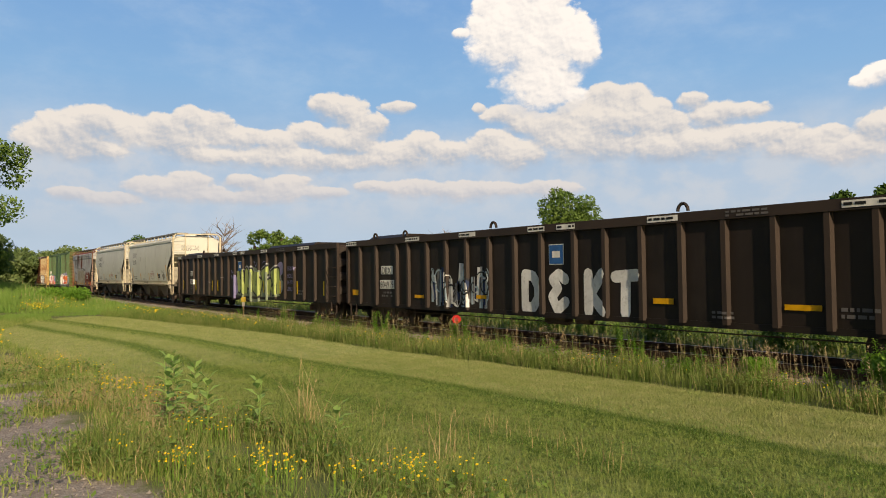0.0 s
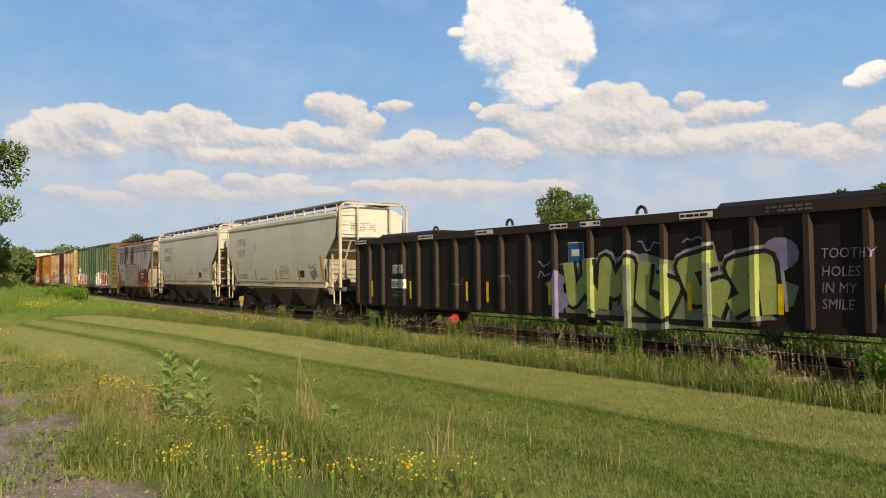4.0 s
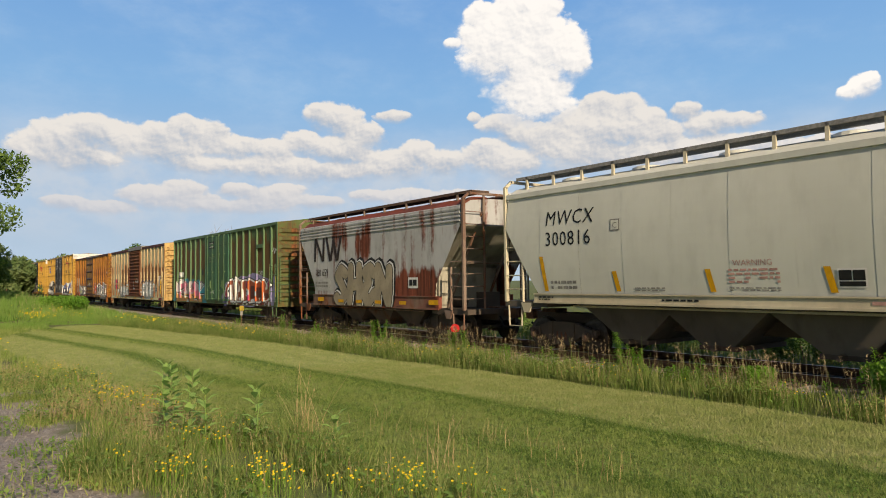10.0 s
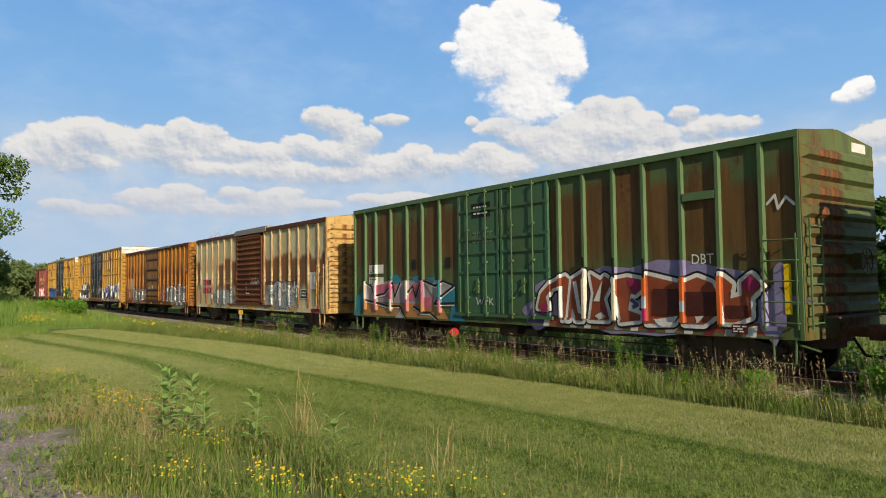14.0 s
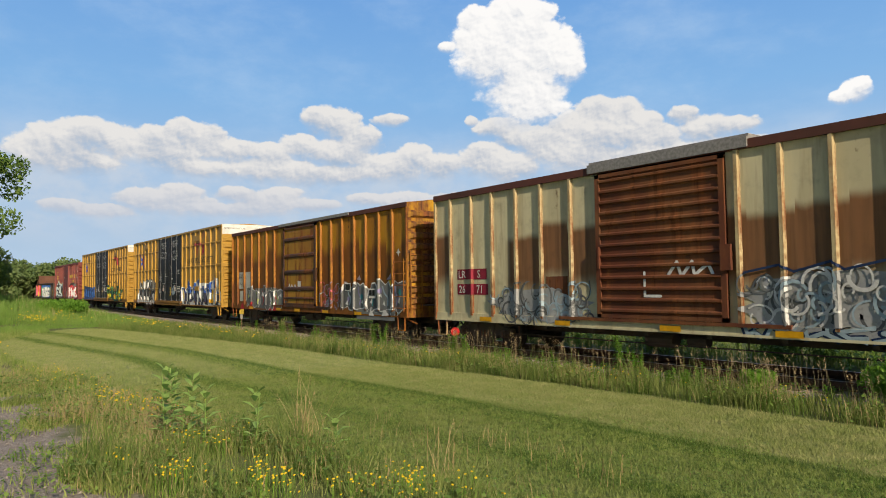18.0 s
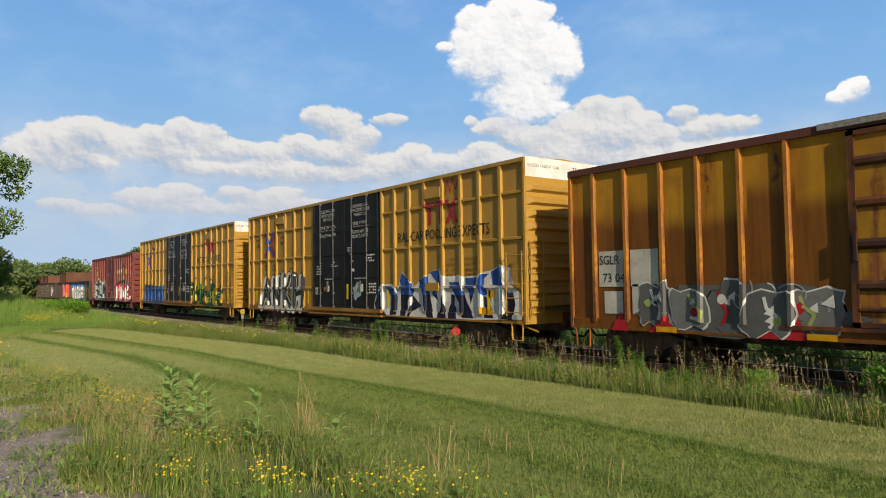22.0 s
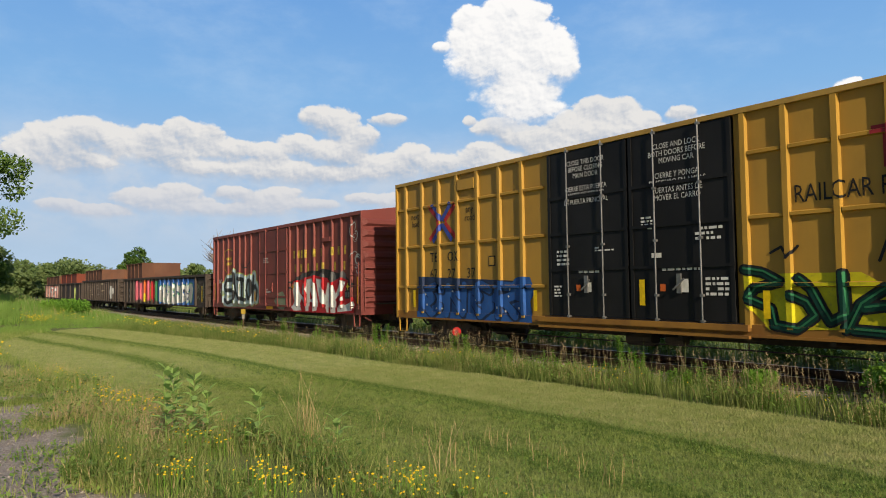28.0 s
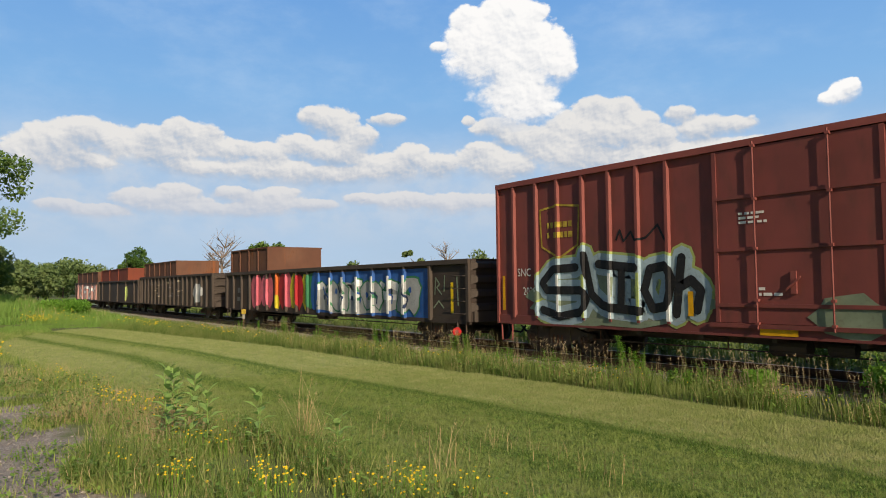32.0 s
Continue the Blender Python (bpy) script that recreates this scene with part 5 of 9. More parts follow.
def spray(name, color, rough=0.5):
    k = Nodes(name)
    n, d = k.noise(1.3, 4), k.noise(14, 4)
    col = k.mix(k.step(n, 0.35, 0.7), tuple(v * 0.72 for v in color), color)
    col = k.mix(k.math("MULTIPLY", k.step(d, 0.5, 0.8), 0.35), col, (0.09, 0.07, 0.055))
    return k.done(col, rough)


P_WHITE, P_SILVER, P_BLACK = spray("spray_white", (0.84, 0.84, 0.83)), spray("spray_silver", (0.42, 0.43, 0.44), 0.35), spray("spray_black", (0.02, 0.02, 0.023))
P_BLUE, P_NAVY, P_TEAL = spray("spray_blue", (0.03, 0.12, 0.42)), spray("spray_navy", (0.02, 0.04, 0.11)), spray("spray_teal", (0.06, 0.32, 0.36))
P_RED, P_PINK, P_ORANGE = spray("spray_red", (0.5, 0.02, 0.03)), spray("spray_pink", (0.75, 0.16, 0.22)), spray("spray_orange", (0.75, 0.16, 0.03))
P_YELLOW, P_GREEN, P_LIME = spray("spray_yellow", (0.75, 0.6, 0.03)), spray("spray_green", (0.04, 0.22, 0.10)), spray("spray_lime", (0.42, 0.5, 0.16))
P_GREY, P_TAN, P_LILAC = spray("spray_grey", (0.14, 0.145, 0.15)), spray("spray_tan", (0.40, 0.34, 0.24)), spray("spray_lilac", (0.30, 0.27, 0.48))
P_SLATE, P_BRICK = spray("spray_slate", (0.22, 0.23, 0.235)), spray("spray_brick", (0.36, 0.06, 0.035))
P_RUSTRED, P_MAGENTA, P_OXIDE = spray("spray_terracotta", (0.34, 0.085, 0.04)), spray("spray_magenta", (0.40, 0.03, 0.13)), spray("oxide_patch", (0.095, 0.026, 0.02))
P_PURPLE, P_CREAM, P_MAUVE = spray("spray_purple", (0.10, 0.08, 0.24)), spray("spray_cream", (0.80, 0.74, 0.60)), spray("spray_mauve", (0.44, 0.36, 0.42))
P_SAND, P_TURQUOISE, P_ROSE = spray("spray_sand", (0.55, 0.27, 0.10)), spray("spray_turquoise", (0.035, 0.25, 0.36)), spray("spray_rosepink", (0.62, 0.17, 0.27))
P_COBALT, P_BOTTLE, P_MUSTARD = spray("spray_cobalt", (0.025, 0.10, 0.44)), spray("spray_bottle", (0.006, 0.055, 0.04)), spray("spray_mustard", (0.70, 0.62, 0.02))
P_INKBLUE = spray("spray_inkblue", (0.012, 0.014, 0.045))
P_SAGE, P_MAROON, P_ICE = spray("spray_sage", (0.24, 0.29, 0.20)), spray("spray_maroon", (0.19, 0.03, 0.025)), spray("spray_ice", (0.40, 0.52, 0.60))


# ---------------------------------------------------------------- boxcars
def post_mesh(name, z0, z1, y0, y1, material, half=(0.035, 0.06)):
    """A pressed hat-section post."""
    a, b = half[1], half[0]
    v = [(x, y, z) for z in (z0, z1) for x, y in ((-a, y0), (-b, y1), (b, y1), (a, y0))]
    return Geo().add(v, [(0, 1, 5, 4), (1, 2, 6, 5), (2, 3, 7, 6), (4, 5, 6, 7), (3, 2, 1, 0)]).mesh(name, material)


def end_rib_mesh(name, y0, y1, h, d, material):
    """A dreadnaught end corrugation: it tapers towards its tips."""
    ym = (y0 + y1) / 2
    v = [(0, y0, -h), (0, y1, -h), (0, y1, h), (0, y0, h), (d, y0 + 0.18, -h * 0.45), (d, y1 - 0.18, -h * 0.45), (d, y1 - 0.18, h * 0.45), (d, y0 + 0.18, h * 0.45)]
    return Geo().add(v, [(4, 5, 6, 7), (0, 1, 5, 4), (1, 2, 6, 5), (2, 3, 7, 6), (3, 0, 4, 7)]).mesh(name, material)


def boxcar(x_rear, length, height, label, m_side, m_post, m_end, m_roof, posts, doors, door_builder, sill_z=0.98, low=0.75, inset=1.75, chord=0.13, m_chord=None, m_sill=None,
           rails=(), end_ribs=9, end_top=None, girts_skip=(), roof_rise=0.17, half=(0.035, 0.06), m_ladder=None):
    car = thing("boxcar", label, "railcar", pose(x_rear, TRACK_Y, RAIL_Z), "freight train")
    ROLLING.append(car)
    W, P = 1.53, 1.46
    m_chord, m_sill, m_ladder = m_chord or m_side, m_sill or m_side, m_ladder or m_post
    cuts = [0.0] + [v for d in doors for v in d] + [length]
    for a, b in zip(cuts[::2], cuts[1::2]):
        edges = [a] + [p for p in posts if a + 0.2 < p < b - 0.2] + [b]
        for p, q in zip(edges, edges[1:]):
            g = Geo().box(p, q, -P, -P + 0.03, sill_z - 0.02, height - chord)
            part("side_sheet", g, m_side, car)
    part("far_side", Geo().box(0, length, P - 0.03, P + 0.03, low, height), m_side, car)
    part("side_sill", Geo().box(0.02, length - 0.02, -W + 0.03, -P + 0.04, low, sill_z).box(0.02, length - 0.02, -W + 0.01, -W + 0.03, low, low + 0.05), m_sill, car)
    part("top_chord", Geo().box(-0.01, length + 0.01, -W - 0.005, -P + 0.05, height - chord, height).box(-0.01, length + 0.01, P - 0.05, W + 0.005, height - chord, height), m_chord, car)
    pm = post_mesh("side_post", sill_z - 0.06, height - chord, -P, -W, m_post, half)
    for x in posts:
        part("side_post", pm, None, car, at=pose(x, 0, 0))
    for x in (0.03, length - 0.03):
        for y0, y1 in ((-W, -P + 0.03), (P - 0.03, W)):
            part("corner_post", Geo().box(x - 0.035, x + 0.035, y0, y1, low, height - chord), m_post, car)
    if len(rails):
        for z in rails:
            for a, b in zip(cuts[::2], cuts[1::2]):
                edges = [a + 0.06] + [p for p in posts if a + 0.1 < p < b - 0.1] + [b - 0.06]
                for p, q in zip(edges, edges[1:]):
                    if q - p > 0.2:
                        g = Geo().add([(x, y, zz) for x in (p + half[1], q - half[1]) for y, zz in ((-P, z - 0.05), (-W + 0.015, z - 0.03), (-W + 0.015, z + 0.03), (-P, z + 0.05))],
                                      [(0, 4, 5, 1), (1, 5, 6, 2), (2, 6, 7, 3)])
                        part("side_girt", g, m_post, car)
    # roof, with a raised seam at every panel
    part("roof", Geo().slab([(-W, height), (0, height + roof_rise), (W, height), (W, height - 0.03), (-W, height - 0.03)], 0.02, length - 0.02), m_roof, car)
    g = Geo()
    n = int(length / 1.2)
    for i in range(n + 1):
        x = 0.1 + (length - 0.2) * i / n
        g.slab([(-W - 0.01, height - 0.01), (0, height + roof_rise + 0.035), (W + 0.01, height - 0.01), (W, height - 0.02), (0, height + roof_rise - 0.01), (-W, height - 0.02)], x - 0.04, x + 0.04)
    part("roof_seams", g, m_roof, car)
    # ends
    for x, s in ((0.0, -1), (length, 1)):
        part("end_wall", Geo().slab([(-W + 0.03, low), (W - 0.03, low), (W - 0.03, height), (0, height + roof_rise), (-W + 0.03, height)], x - 0.02, x + 0.02), m_end, car)
    top = height - (end_top or 0.2)
    rm = end_rib_mesh("end_rib", -W + 0.05, W - 0.05, (top - 1.1) / end_ribs * 0.36, 0.085, m_end)
    for i in range(end_ribs):
        part("end_rib", rm, None, car, at=pose(length + 0.021, 0, 1.1 + (top - 1.1) * (i + 0.5) / end_ribs))
    # ladder, grab irons, steps, brake wheel, platform
    ladder(car, length - 0.66, length - 0.06, -W, [1.05 + 0.37 * i for i in range(5)], m_ladder, "side_ladder")
    g = Geo()
    for i in range(6):
        g.tube((length + 0.13, -W + 0.08, 1.05 + 0.34 * i), (length + 0.13, -W + 0.52, 1.05 + 0.34 * i), 0.014, 6)
    for y in (-W + 0.08, -W + 0.52):
        g.box(length + 0.11, length + 0.135, y - 0.015, y + 0.015, 0.95, 2.9)
    part("end_ladder", g, m_ladder, car)
    g = Geo()
    for k in range(16):
        a, b = k * math.tau / 16, (k + 1) * math.tau / 16
        g.tube((length + 0.3, 0.35 + 0.25 * math.cos(a), 2.15 + 0.25 * math.sin(a)), (length + 0.3, 0.35 + 0.25 * math.cos(b), 2.15 + 0.25 * math.sin(b)), 0.011, 5)
    for k in range(4):
        a = k * math.pi / 4
        g.bar((length + 0.3, 0.35 - 0.25 * math.cos(a), 2.15 - 0.25 * math.sin(a)), (length + 0.3, 0.35 + 0.25 * math.cos(a), 2.15 + 0.25 * math.sin(a)), 0.012)
    g.box(length, length + 0.24, 0.27, 0.43, 2.0, 2.3)
    part("brake_wheel", g, m_end, car, "handbrake wheel on the car's end")
    part("end_platform", Geo().box(length, length + 0.34, -1.0, 1.0, 1.12, 1.16), M_GEAR, car, "steel crossover platform")
    g = Geo().tube((length + 0.14, -1.0, 2.5), (length + 0.14, 1.2, 2.5), 0.014, 6)
    part("grab_iron", g, m_ladder, car)
    stirrup(car, length - 0.36, -W + 0.03, low, m_ladder)
    stirrup(car, 0.36, -W + 0.03, low, m_ladder)
    underframe(car, length, M_GEAR)
    running_gear(car, length, inset)
    g = Geo().bar((length - 0.5, -1.35, low), (length + 0.12, -1.2, 0.55), 0.03)
    part("uncoupling_lever", g, m_ladder, car)
    door_builder(car, doors, height, P, W, sill_z, chord)
    skin = Skin(car, -P, posts, -W, sill_z, -W + 0.03, doors, -W + 0.02, half)
    skin.girts = tuple(rails)
    return car, skin


def plug_doors(m_door, m_rod, girts, rods=2, split=True, frame=None):
    """Plug doors: a sheet with a frame, girts, upright locking rods and a handle box."""
    def build(car, doors, height, P, W, sill_z, chord):
        for d0, d1 in doors:
            leaves = [(d0, (d0 + d1) / 2), ((d0 + d1) / 2, d1)] if split else [(d0, d1)]
            for a, b in leaves:
                z0, z1 = sill_z + 0.03, height - chord - 0.02
                dr = part("door", Geo().box(a + 0.03, b - 0.03, -W + 0.02, -P + 0.03, z0, z1), m_door, car, "plug door with upright locking rods")
                g = Geo()
                for x in (a + 0.07, b - 0.07):
                    g.box(x - 0.04, x + 0.04, -W - 0.005, -W + 0.02, z0, z1)
                for f in girts:
                    z = z0 + (z1 - z0) * f
                    g.box(a + 0.03, b - 0.03, -W - 0.01, -W + 0.02, z - 0.035, z + 0.035)
                part("door_frame", g, frame or m_door, dr)
                for i in range(rods):
                    x = a + (b - a) * ((i + 0.5) / rods * 0.86 + 0.07)
                    g = Geo().tube((x, -W - 0.045, z0 - 0.1), (x, -W - 0.045, z1 + 0.08), 0.018, 6)
                    for f in (0.0, 0.13, 0.42, 0.7, 1.0):
                        z = z0 + (z1 - z0) * f
                        g.box(x - 0.035, x + 0.035, -W - 0.065, -W + 0.01, z - 0.025, z + 0.025)
                    part("locking_rod", g, m_rod, dr)
                x = (a + b) / 2
                part("door_handle", Geo().box(x - 0.05, x + 0.05, -W - 0.03, -W + 0.01, z0 + 0.55, z0 + 0.95).bar((x - 0.12, -W - 0.05, z0 + 0.62), (x + 0.14, -W - 0.05, z0 + 0.85), 0.03), m_rod, dr)
            part("door_track", Geo().box(d0 - 0.1, d1 + 0.1, -W - 0.03, -P, sill_z - 0.06, sill_z + 0.02), frame or m_door, car)
    return build


def sliding_door(m_door, m_frame, ribs, m_rib):
    """A sliding door of panels with deep cross ribs."""
    def build(car, doors, height, P, W, sill_z, chord):
        for d0, d1 in doors:
            z0, z1 = sill_z + 0.03, height - chord - 0.04
            dr = part("door", Geo().box(d0 + 0.02, d1 - 0.02, -W + 0.02, -P + 0.03, z0, z1), m_door, car, "sliding door with pressed cross ribs")
            g = Geo()
            for x in (d0 + 0.06, d1 - 0.06):
                g.box(x - 0.06, x + 0.06, -W - 0.02, -W + 0.02, z0, z1)
            g.box(d0, d1, -W - 0.02, -W + 0.02, z1 - 0.08, z1).box(d0, d1, -W - 0.02, -W + 0.02, z0, z0 + 0.08)
            part("door_frame", g, m_frame, dr)
            for f, h in ribs:
                z = z0 + (z1 - z0) * f
                g = Geo().add([(x, y, zz) for x in (d0 + 0.12, d1 - 0.12) for y, zz in ((-W + 0.02, z - h), (-W - 0.03, z - h * 0.4), (-W - 0.03, z + h * 0.4), (-W + 0.02, z + h))],
                              [(0, 4, 5, 1), (1, 5, 6, 2), (2, 6, 7, 3), (0, 1, 2, 3), (7, 6, 5, 4)])
                part("door_rib", g, m_rib, dr)
            part("door_track", Geo().box(d0 - 1.2, d1 + 1.2, -W - 0.02, -P, sill_z - 0.05, sill_z + 0.02), m_frame, car)
            part("door_lock", Geo().box(d1 - 0.1, d1 + 0.12, -W - 0.07, -W, 2.0, 2.5), m_frame, dr)
            part("door_handle", Geo().bar((d0 + 0.1, -W - 0.05, 2.1), (d0 + 0.1, -W - 0.05, 2.6), 0.05), m_frame, dr)
    return build
# ---------------------------------------------------------------- gondolas
def gondola(x_rear, length, height, label, m_side, m_post, posts, low=0.72, inset=2.1, chord=0.2, end_ribs=4, gear=True, half=(0.05, 0.085)):
    car = thing("gondola", label, "railcar", pose(x_rear, TRACK_Y, RAIL_Z), "freight train")
    ROLLING.append(car)
    W, P = 1.54, 1.45
    edges = [0.0] + list(posts) + [length]
    for p, q in zip(edges, edges[1:]):
        if q - p > 0.05:
            part("side_sheet", Geo().box(p, q, -P, -P + 0.03, low + 0.02, height - chord), m_side, car)
    part("far_side", Geo().box(0, length, P - 0.02, P + 0.03, low, height), m_side, car)
    part("floor", Geo().box(0.03, length - 0.03, -P + 0.03, P - 0.03, 0.95, 1.0), m_side, car)
    part("side_sill", Geo().box(0.02, length - 0.02, -P - 0.02, -P + 0.05, low - 0.07, low + 0.05), m_side, car)
    part("top_chord", Geo().box(-0.01, length + 0.01, -W - 0.01, -P + 0.06, height - chord, height).box(-0.01, length + 0.01, P - 0.06, W + 0.01, height - chord, height), m_post, car)
    pm = post_mesh("side_post", low, height - chord, -P, -W, m_post, half)
    for x in posts:
        part("side_post", pm, None, car, at=pose(x, 0, 0))
    for x in (0.0, length):
        part("end_wall", Geo().box(x - 0.03, x + 0.03, -P, P, low, height), m_side, car)
    rm = end_rib_mesh("end_rib", -P, P, (height - low) / end_ribs * 0.3, 0.11, m_post)
    for i in range(end_ribs):
        part("end_rib", rm, None, car, at=pose(length + 0.031, 0, low + 0.2 + (height - low - 0.2) * (i + 0.5) / end_ribs))
    for x in (0.04, length - 0.04):
        part("corner_post", Geo().box(x - 0.06, x + 0.06, -W, -P + 0.03, low, height - chord), m_post, car)
    part("end_sill", Geo().box(length, length + 0.12, -1.4, 1.4, 0.72, 1.02), m_post, car)
    if gear:
        ladder(car, length - 0.62, length - 0.12, -W, [0.95 + 0.36 * i for i in range(4)], m_post, "side_ladder", False)
        stirrup(car, length - 0.36, -W + 0.06, low, m_post)
        stirrup(car, 0.4, -W + 0.06, low, m_post)
    underframe(car, length, M_GEAR, 0.86)
    running_gear(car, length, inset)
    return car, Skin(car, -P, posts, -W, None, 0, (), 0, half)


M_TUB = paint("black_tub", (0.016, 0.012, 0.010), (0.024, 0.017, 0.014), 0.12, 0.5, 0.25, 0.55, (0.05, 0.025, 0.015))
M_TUBPOST = paint("brown_tub_post", (0.048, 0.034, 0.027), (0.036, 0.026, 0.022), 0.1, 0.5, 0.2, 0.6, (0.07, 0.035, 0.02))
M_CHALK = spray("chalk_marks", (0.16, 0.15, 0.15))
M_BADGE = plain("blue_badge", (0.03, 0.12, 0.34), 0.5, 0, 0.15, 5)


def tub_gondola(x_rear, length, posts, covers, eyes, badge_x):
    car, skin = gondola(x_rear, length, 2.95, "long black gondola with rusty posts and graffiti", M_TUB, M_TUBPOST, posts)
    for x in eyes:
        g = Geo()
        for k in range(10):
            a, b = k * math.pi / 10, (k + 1) * math.pi / 10
            g.tube((x + 0.12 * math.cos(a), -1.45, 2.98 + 0.16 * math.sin(a)), (x + 0.12 * math.cos(b), -1.45, 2.98 + 0.16 * math.sin(b)), 0.035, 6)
        part("lifting_eye", g, M_TUBPOST, car)
    for a, b in covers:
        part("cover", Geo().slab([(-1.5, 2.96), (1.5, 2.96), (1.35, 3.06), (-1.35, 3.06)], a, b), M_TUB, car, "low dark lid over the load")
    w = lambda p, lay=1, m=M_WHITE, n="lettering": skin.lay(p, m, lay, n)
    top = Skin(car, -1.55)                      # the top chord stands proud of the posts
    for x, wd in ((0.0, 0.75), (3.9, 0.8), (6.7, 0.75), (9.55, 0.6), (10.55, 0.6), (13.2, 0.75), (17.1, 1.1)):
        top.lay(quad(x, x + wd, 2.79, 2.91), M_WHITE, 1, "stencil_panel")
        top.lay(small_print(x + 0.03, x + wd - 0.02, 2.81, 2.9, 1, int(x * 10)), M_INK, 2, "stencil")
    top.lay(small_print(15.0, 15.9, 2.78, 2.92, 2, 4), M_CHALK, 1, "stencil")
    w(quad(badge_x, badge_x + 0.5, 1.95, 2.45), 1, M_WHITE, "sign")
    skin.lay(quad(badge_x + 0.02, badge_x + 0.48, 1.97, 2.43), M_BADGE, 2, "sign")
    skin.lay(quad(badge_x + 0.12, badge_x + 0.38, 2.12, 2.28), M_WHITE, 3, "sign_mark")
    skin.lay(quad(2.27, 3.0, 1.75, 2.03) + quad(2.2, 3.08, 1.27, 1.56), M_WHITE, 1, "number_panel", "white panel with black lettering")
    skin.lay(small_print(2.3, 3.0, 0.98, 1.2, 2, 8), M_CHALK, 1, "stencil")
    skin.lay(small_print(17.0, 17.7, 0.92, 1.15, 2, 9) + small_print(14.6, 15.1, 0.82, 1.0, 2, 3), M_CHALK, 1, "stencil")
    return car, skin


# front gondola
car, skin = tub_gondola(-22.4, 20.5, (0.9, 2.0, 3.29, 3.96, 5.0, 5.98, 6.95, 7.95, 8.97, 9.95, 11.05, 11.98, 12.98, 13.96, 14.92, 15.9, 16.84, 17.6, 18.6, 19.6), ((1.6, 3.8),), (1.9, 3.75, 8.1, 14.0, 18.0), 10.19)
skin.lay(text("DJJX", 2.3, 1.77, 0.22, 0.95), M_INK, 2, "lettering")
skin.lay(text("804919", 2.23, 1.3, 0.22, 0.85), M_INK, 2, "lettering")
skin.lay(quad(0.33, 0.84, 1.02, 1.21) + quad(4.3, 4.8, 1.0, 1.1) + quad(7.35, 7.8, 1.05, 1.15) + quad(13.25, 13.75, 1.08, 1.2), M_AMBER, 4, "reflector")
skin.lay(quad(16.05, 16.7, 1.05, 1.15), M_AMBER, 4, "reflector")
for i, c in enumerate("DEKT"):
    a = (9.12, 10.05, 11.22, 12.1)[i]
    polys = []
    for ln in GLYPHS[c]:
        polys += stroke([(a + 0.14 + 0.56 * px * (1.05 if c != "T" else 1.05), 0.86 + 0.86 * pz) for px, pz in ln], 0.27)
    skin.lay(polys, P_WHITE, 1, "graffiti", "fat silver-white painted letter")
r = random.Random(5)
for k in range(34):
    x = 5.25 + 2.6 * k / 34
    skin.lay(stroke([(x, 0.75 + r.random() * 0.25), (x + r.gauss(0, 0.07), 1.45 + r.random() * 0.5)], r.uniform(0.05, 0.15), False), (P_ICE, P_SILVER, P_NAVY, P_WHITE, P_GREY)[k % 5], 1 + k % 3, "graffiti", "sprayed upright strokes in white and ice blue")
skin.lay(stroke([(6.6, 1.2), (6.7, 2.05)], 0.2, False), P_WHITE, 3, "graffiti")
scribble(skin, 5.3, 7.9, 0.8, 1.9, 10, 58, (P_WHITE, P_ICE, P_BLACK), 0.04)
# second gondola
car, skin = tub_gondola(-43.7, 20.55, (0.85, 1.7, 2.96, 3.79, 4.75, 5.7, 6.69, 7.69, 8.71, 9.64, 10.78, 11.81, 12.76, 13.74, 14.72, 15.7, 16.66, 17.6, 18.6, 19.6), ((1.5, 4.6), (14.0, 18.5)), (4.7, 8.0, 12.2), 10.06)
skin.lay(text("DJJX", 2.3, 1.77, 0.22, 0.95), M_INK, 2, "lettering")
skin.lay(text("804990", 2.22, 1.3, 0.22, 0.85), M_INK, 2, "lettering")
for x in (0.95, 3.3, 6.15, 7.05, 9.4, 13.3, 15.15, 16.9, 19.3):
    skin.lay(quad(x, x + 0.1, 0.95, 1.5), M_YDECAL, 5, "reflector")
skin.lay(cloud(12.6, 1.3, 3.1, 0.75, 4, 26, 0.14), P_SAGE, 1, "graffiti", "pale green sprayed piece with dark outlines")
throw_up(skin, "20413", 9.9, 15.2, 0.95, 1.95, 0.34, ((0.26, P_SILVER, "", 0.02, 0.03), (0.18, P_BLACK, "", 0, 0), (0.0, P_LIME, "pale yellow-green angular shape", 0, 0)), 3, 0.05)
for k, x in enumerate((10.78, 11.81, 12.76, 13.74, 14.72)):
    skin.lay(quad(x - 0.08, x + 0.08, 0.9, 1.9), (P_LIME, P_SAGE)[k % 2], 5, "graffiti")
skin.lay(cloud(15.2, 2.05, 0.36, 0.3, 8, 14, 0.08), P_LILAC, 2, "graffiti") or None
skin.lay(cloud(9.75, 1.25, 0.32, 0.55, 9, 14, 0.3), P_LILAC, 2, "graffiti")
for i, (word, z) in enumerate((("TOOTHY", 1.95), ("HOLES", 1.64), ("IN MY", 1.36), ("SMILE", 1.08))):
    skin.lay(text(word, 15.9, z, 0.17, 0.85, 0.1), P_LILAC, 1, "graffiti_tag", "lilac handwritten line")
for i, (x, z, wd) in enumerate(((9.05, 1.85, 0.4), (9.05, 1.6, 0.4), (12.1, 2.2, 0.6), (13.2, 2.3, 0.6), (5.5, 1.4, 0.5), (7.6, 1.5, 0.4))):
    rr = random.Random(i)
    skin.lay(stroke([(x + wd * k / 6, z + rr.uniform(-0.02, 0.2)) for k in range(7)], 0.035), P_LILAC if i < 4 else M_CHALK, 1, "graffiti_tag")


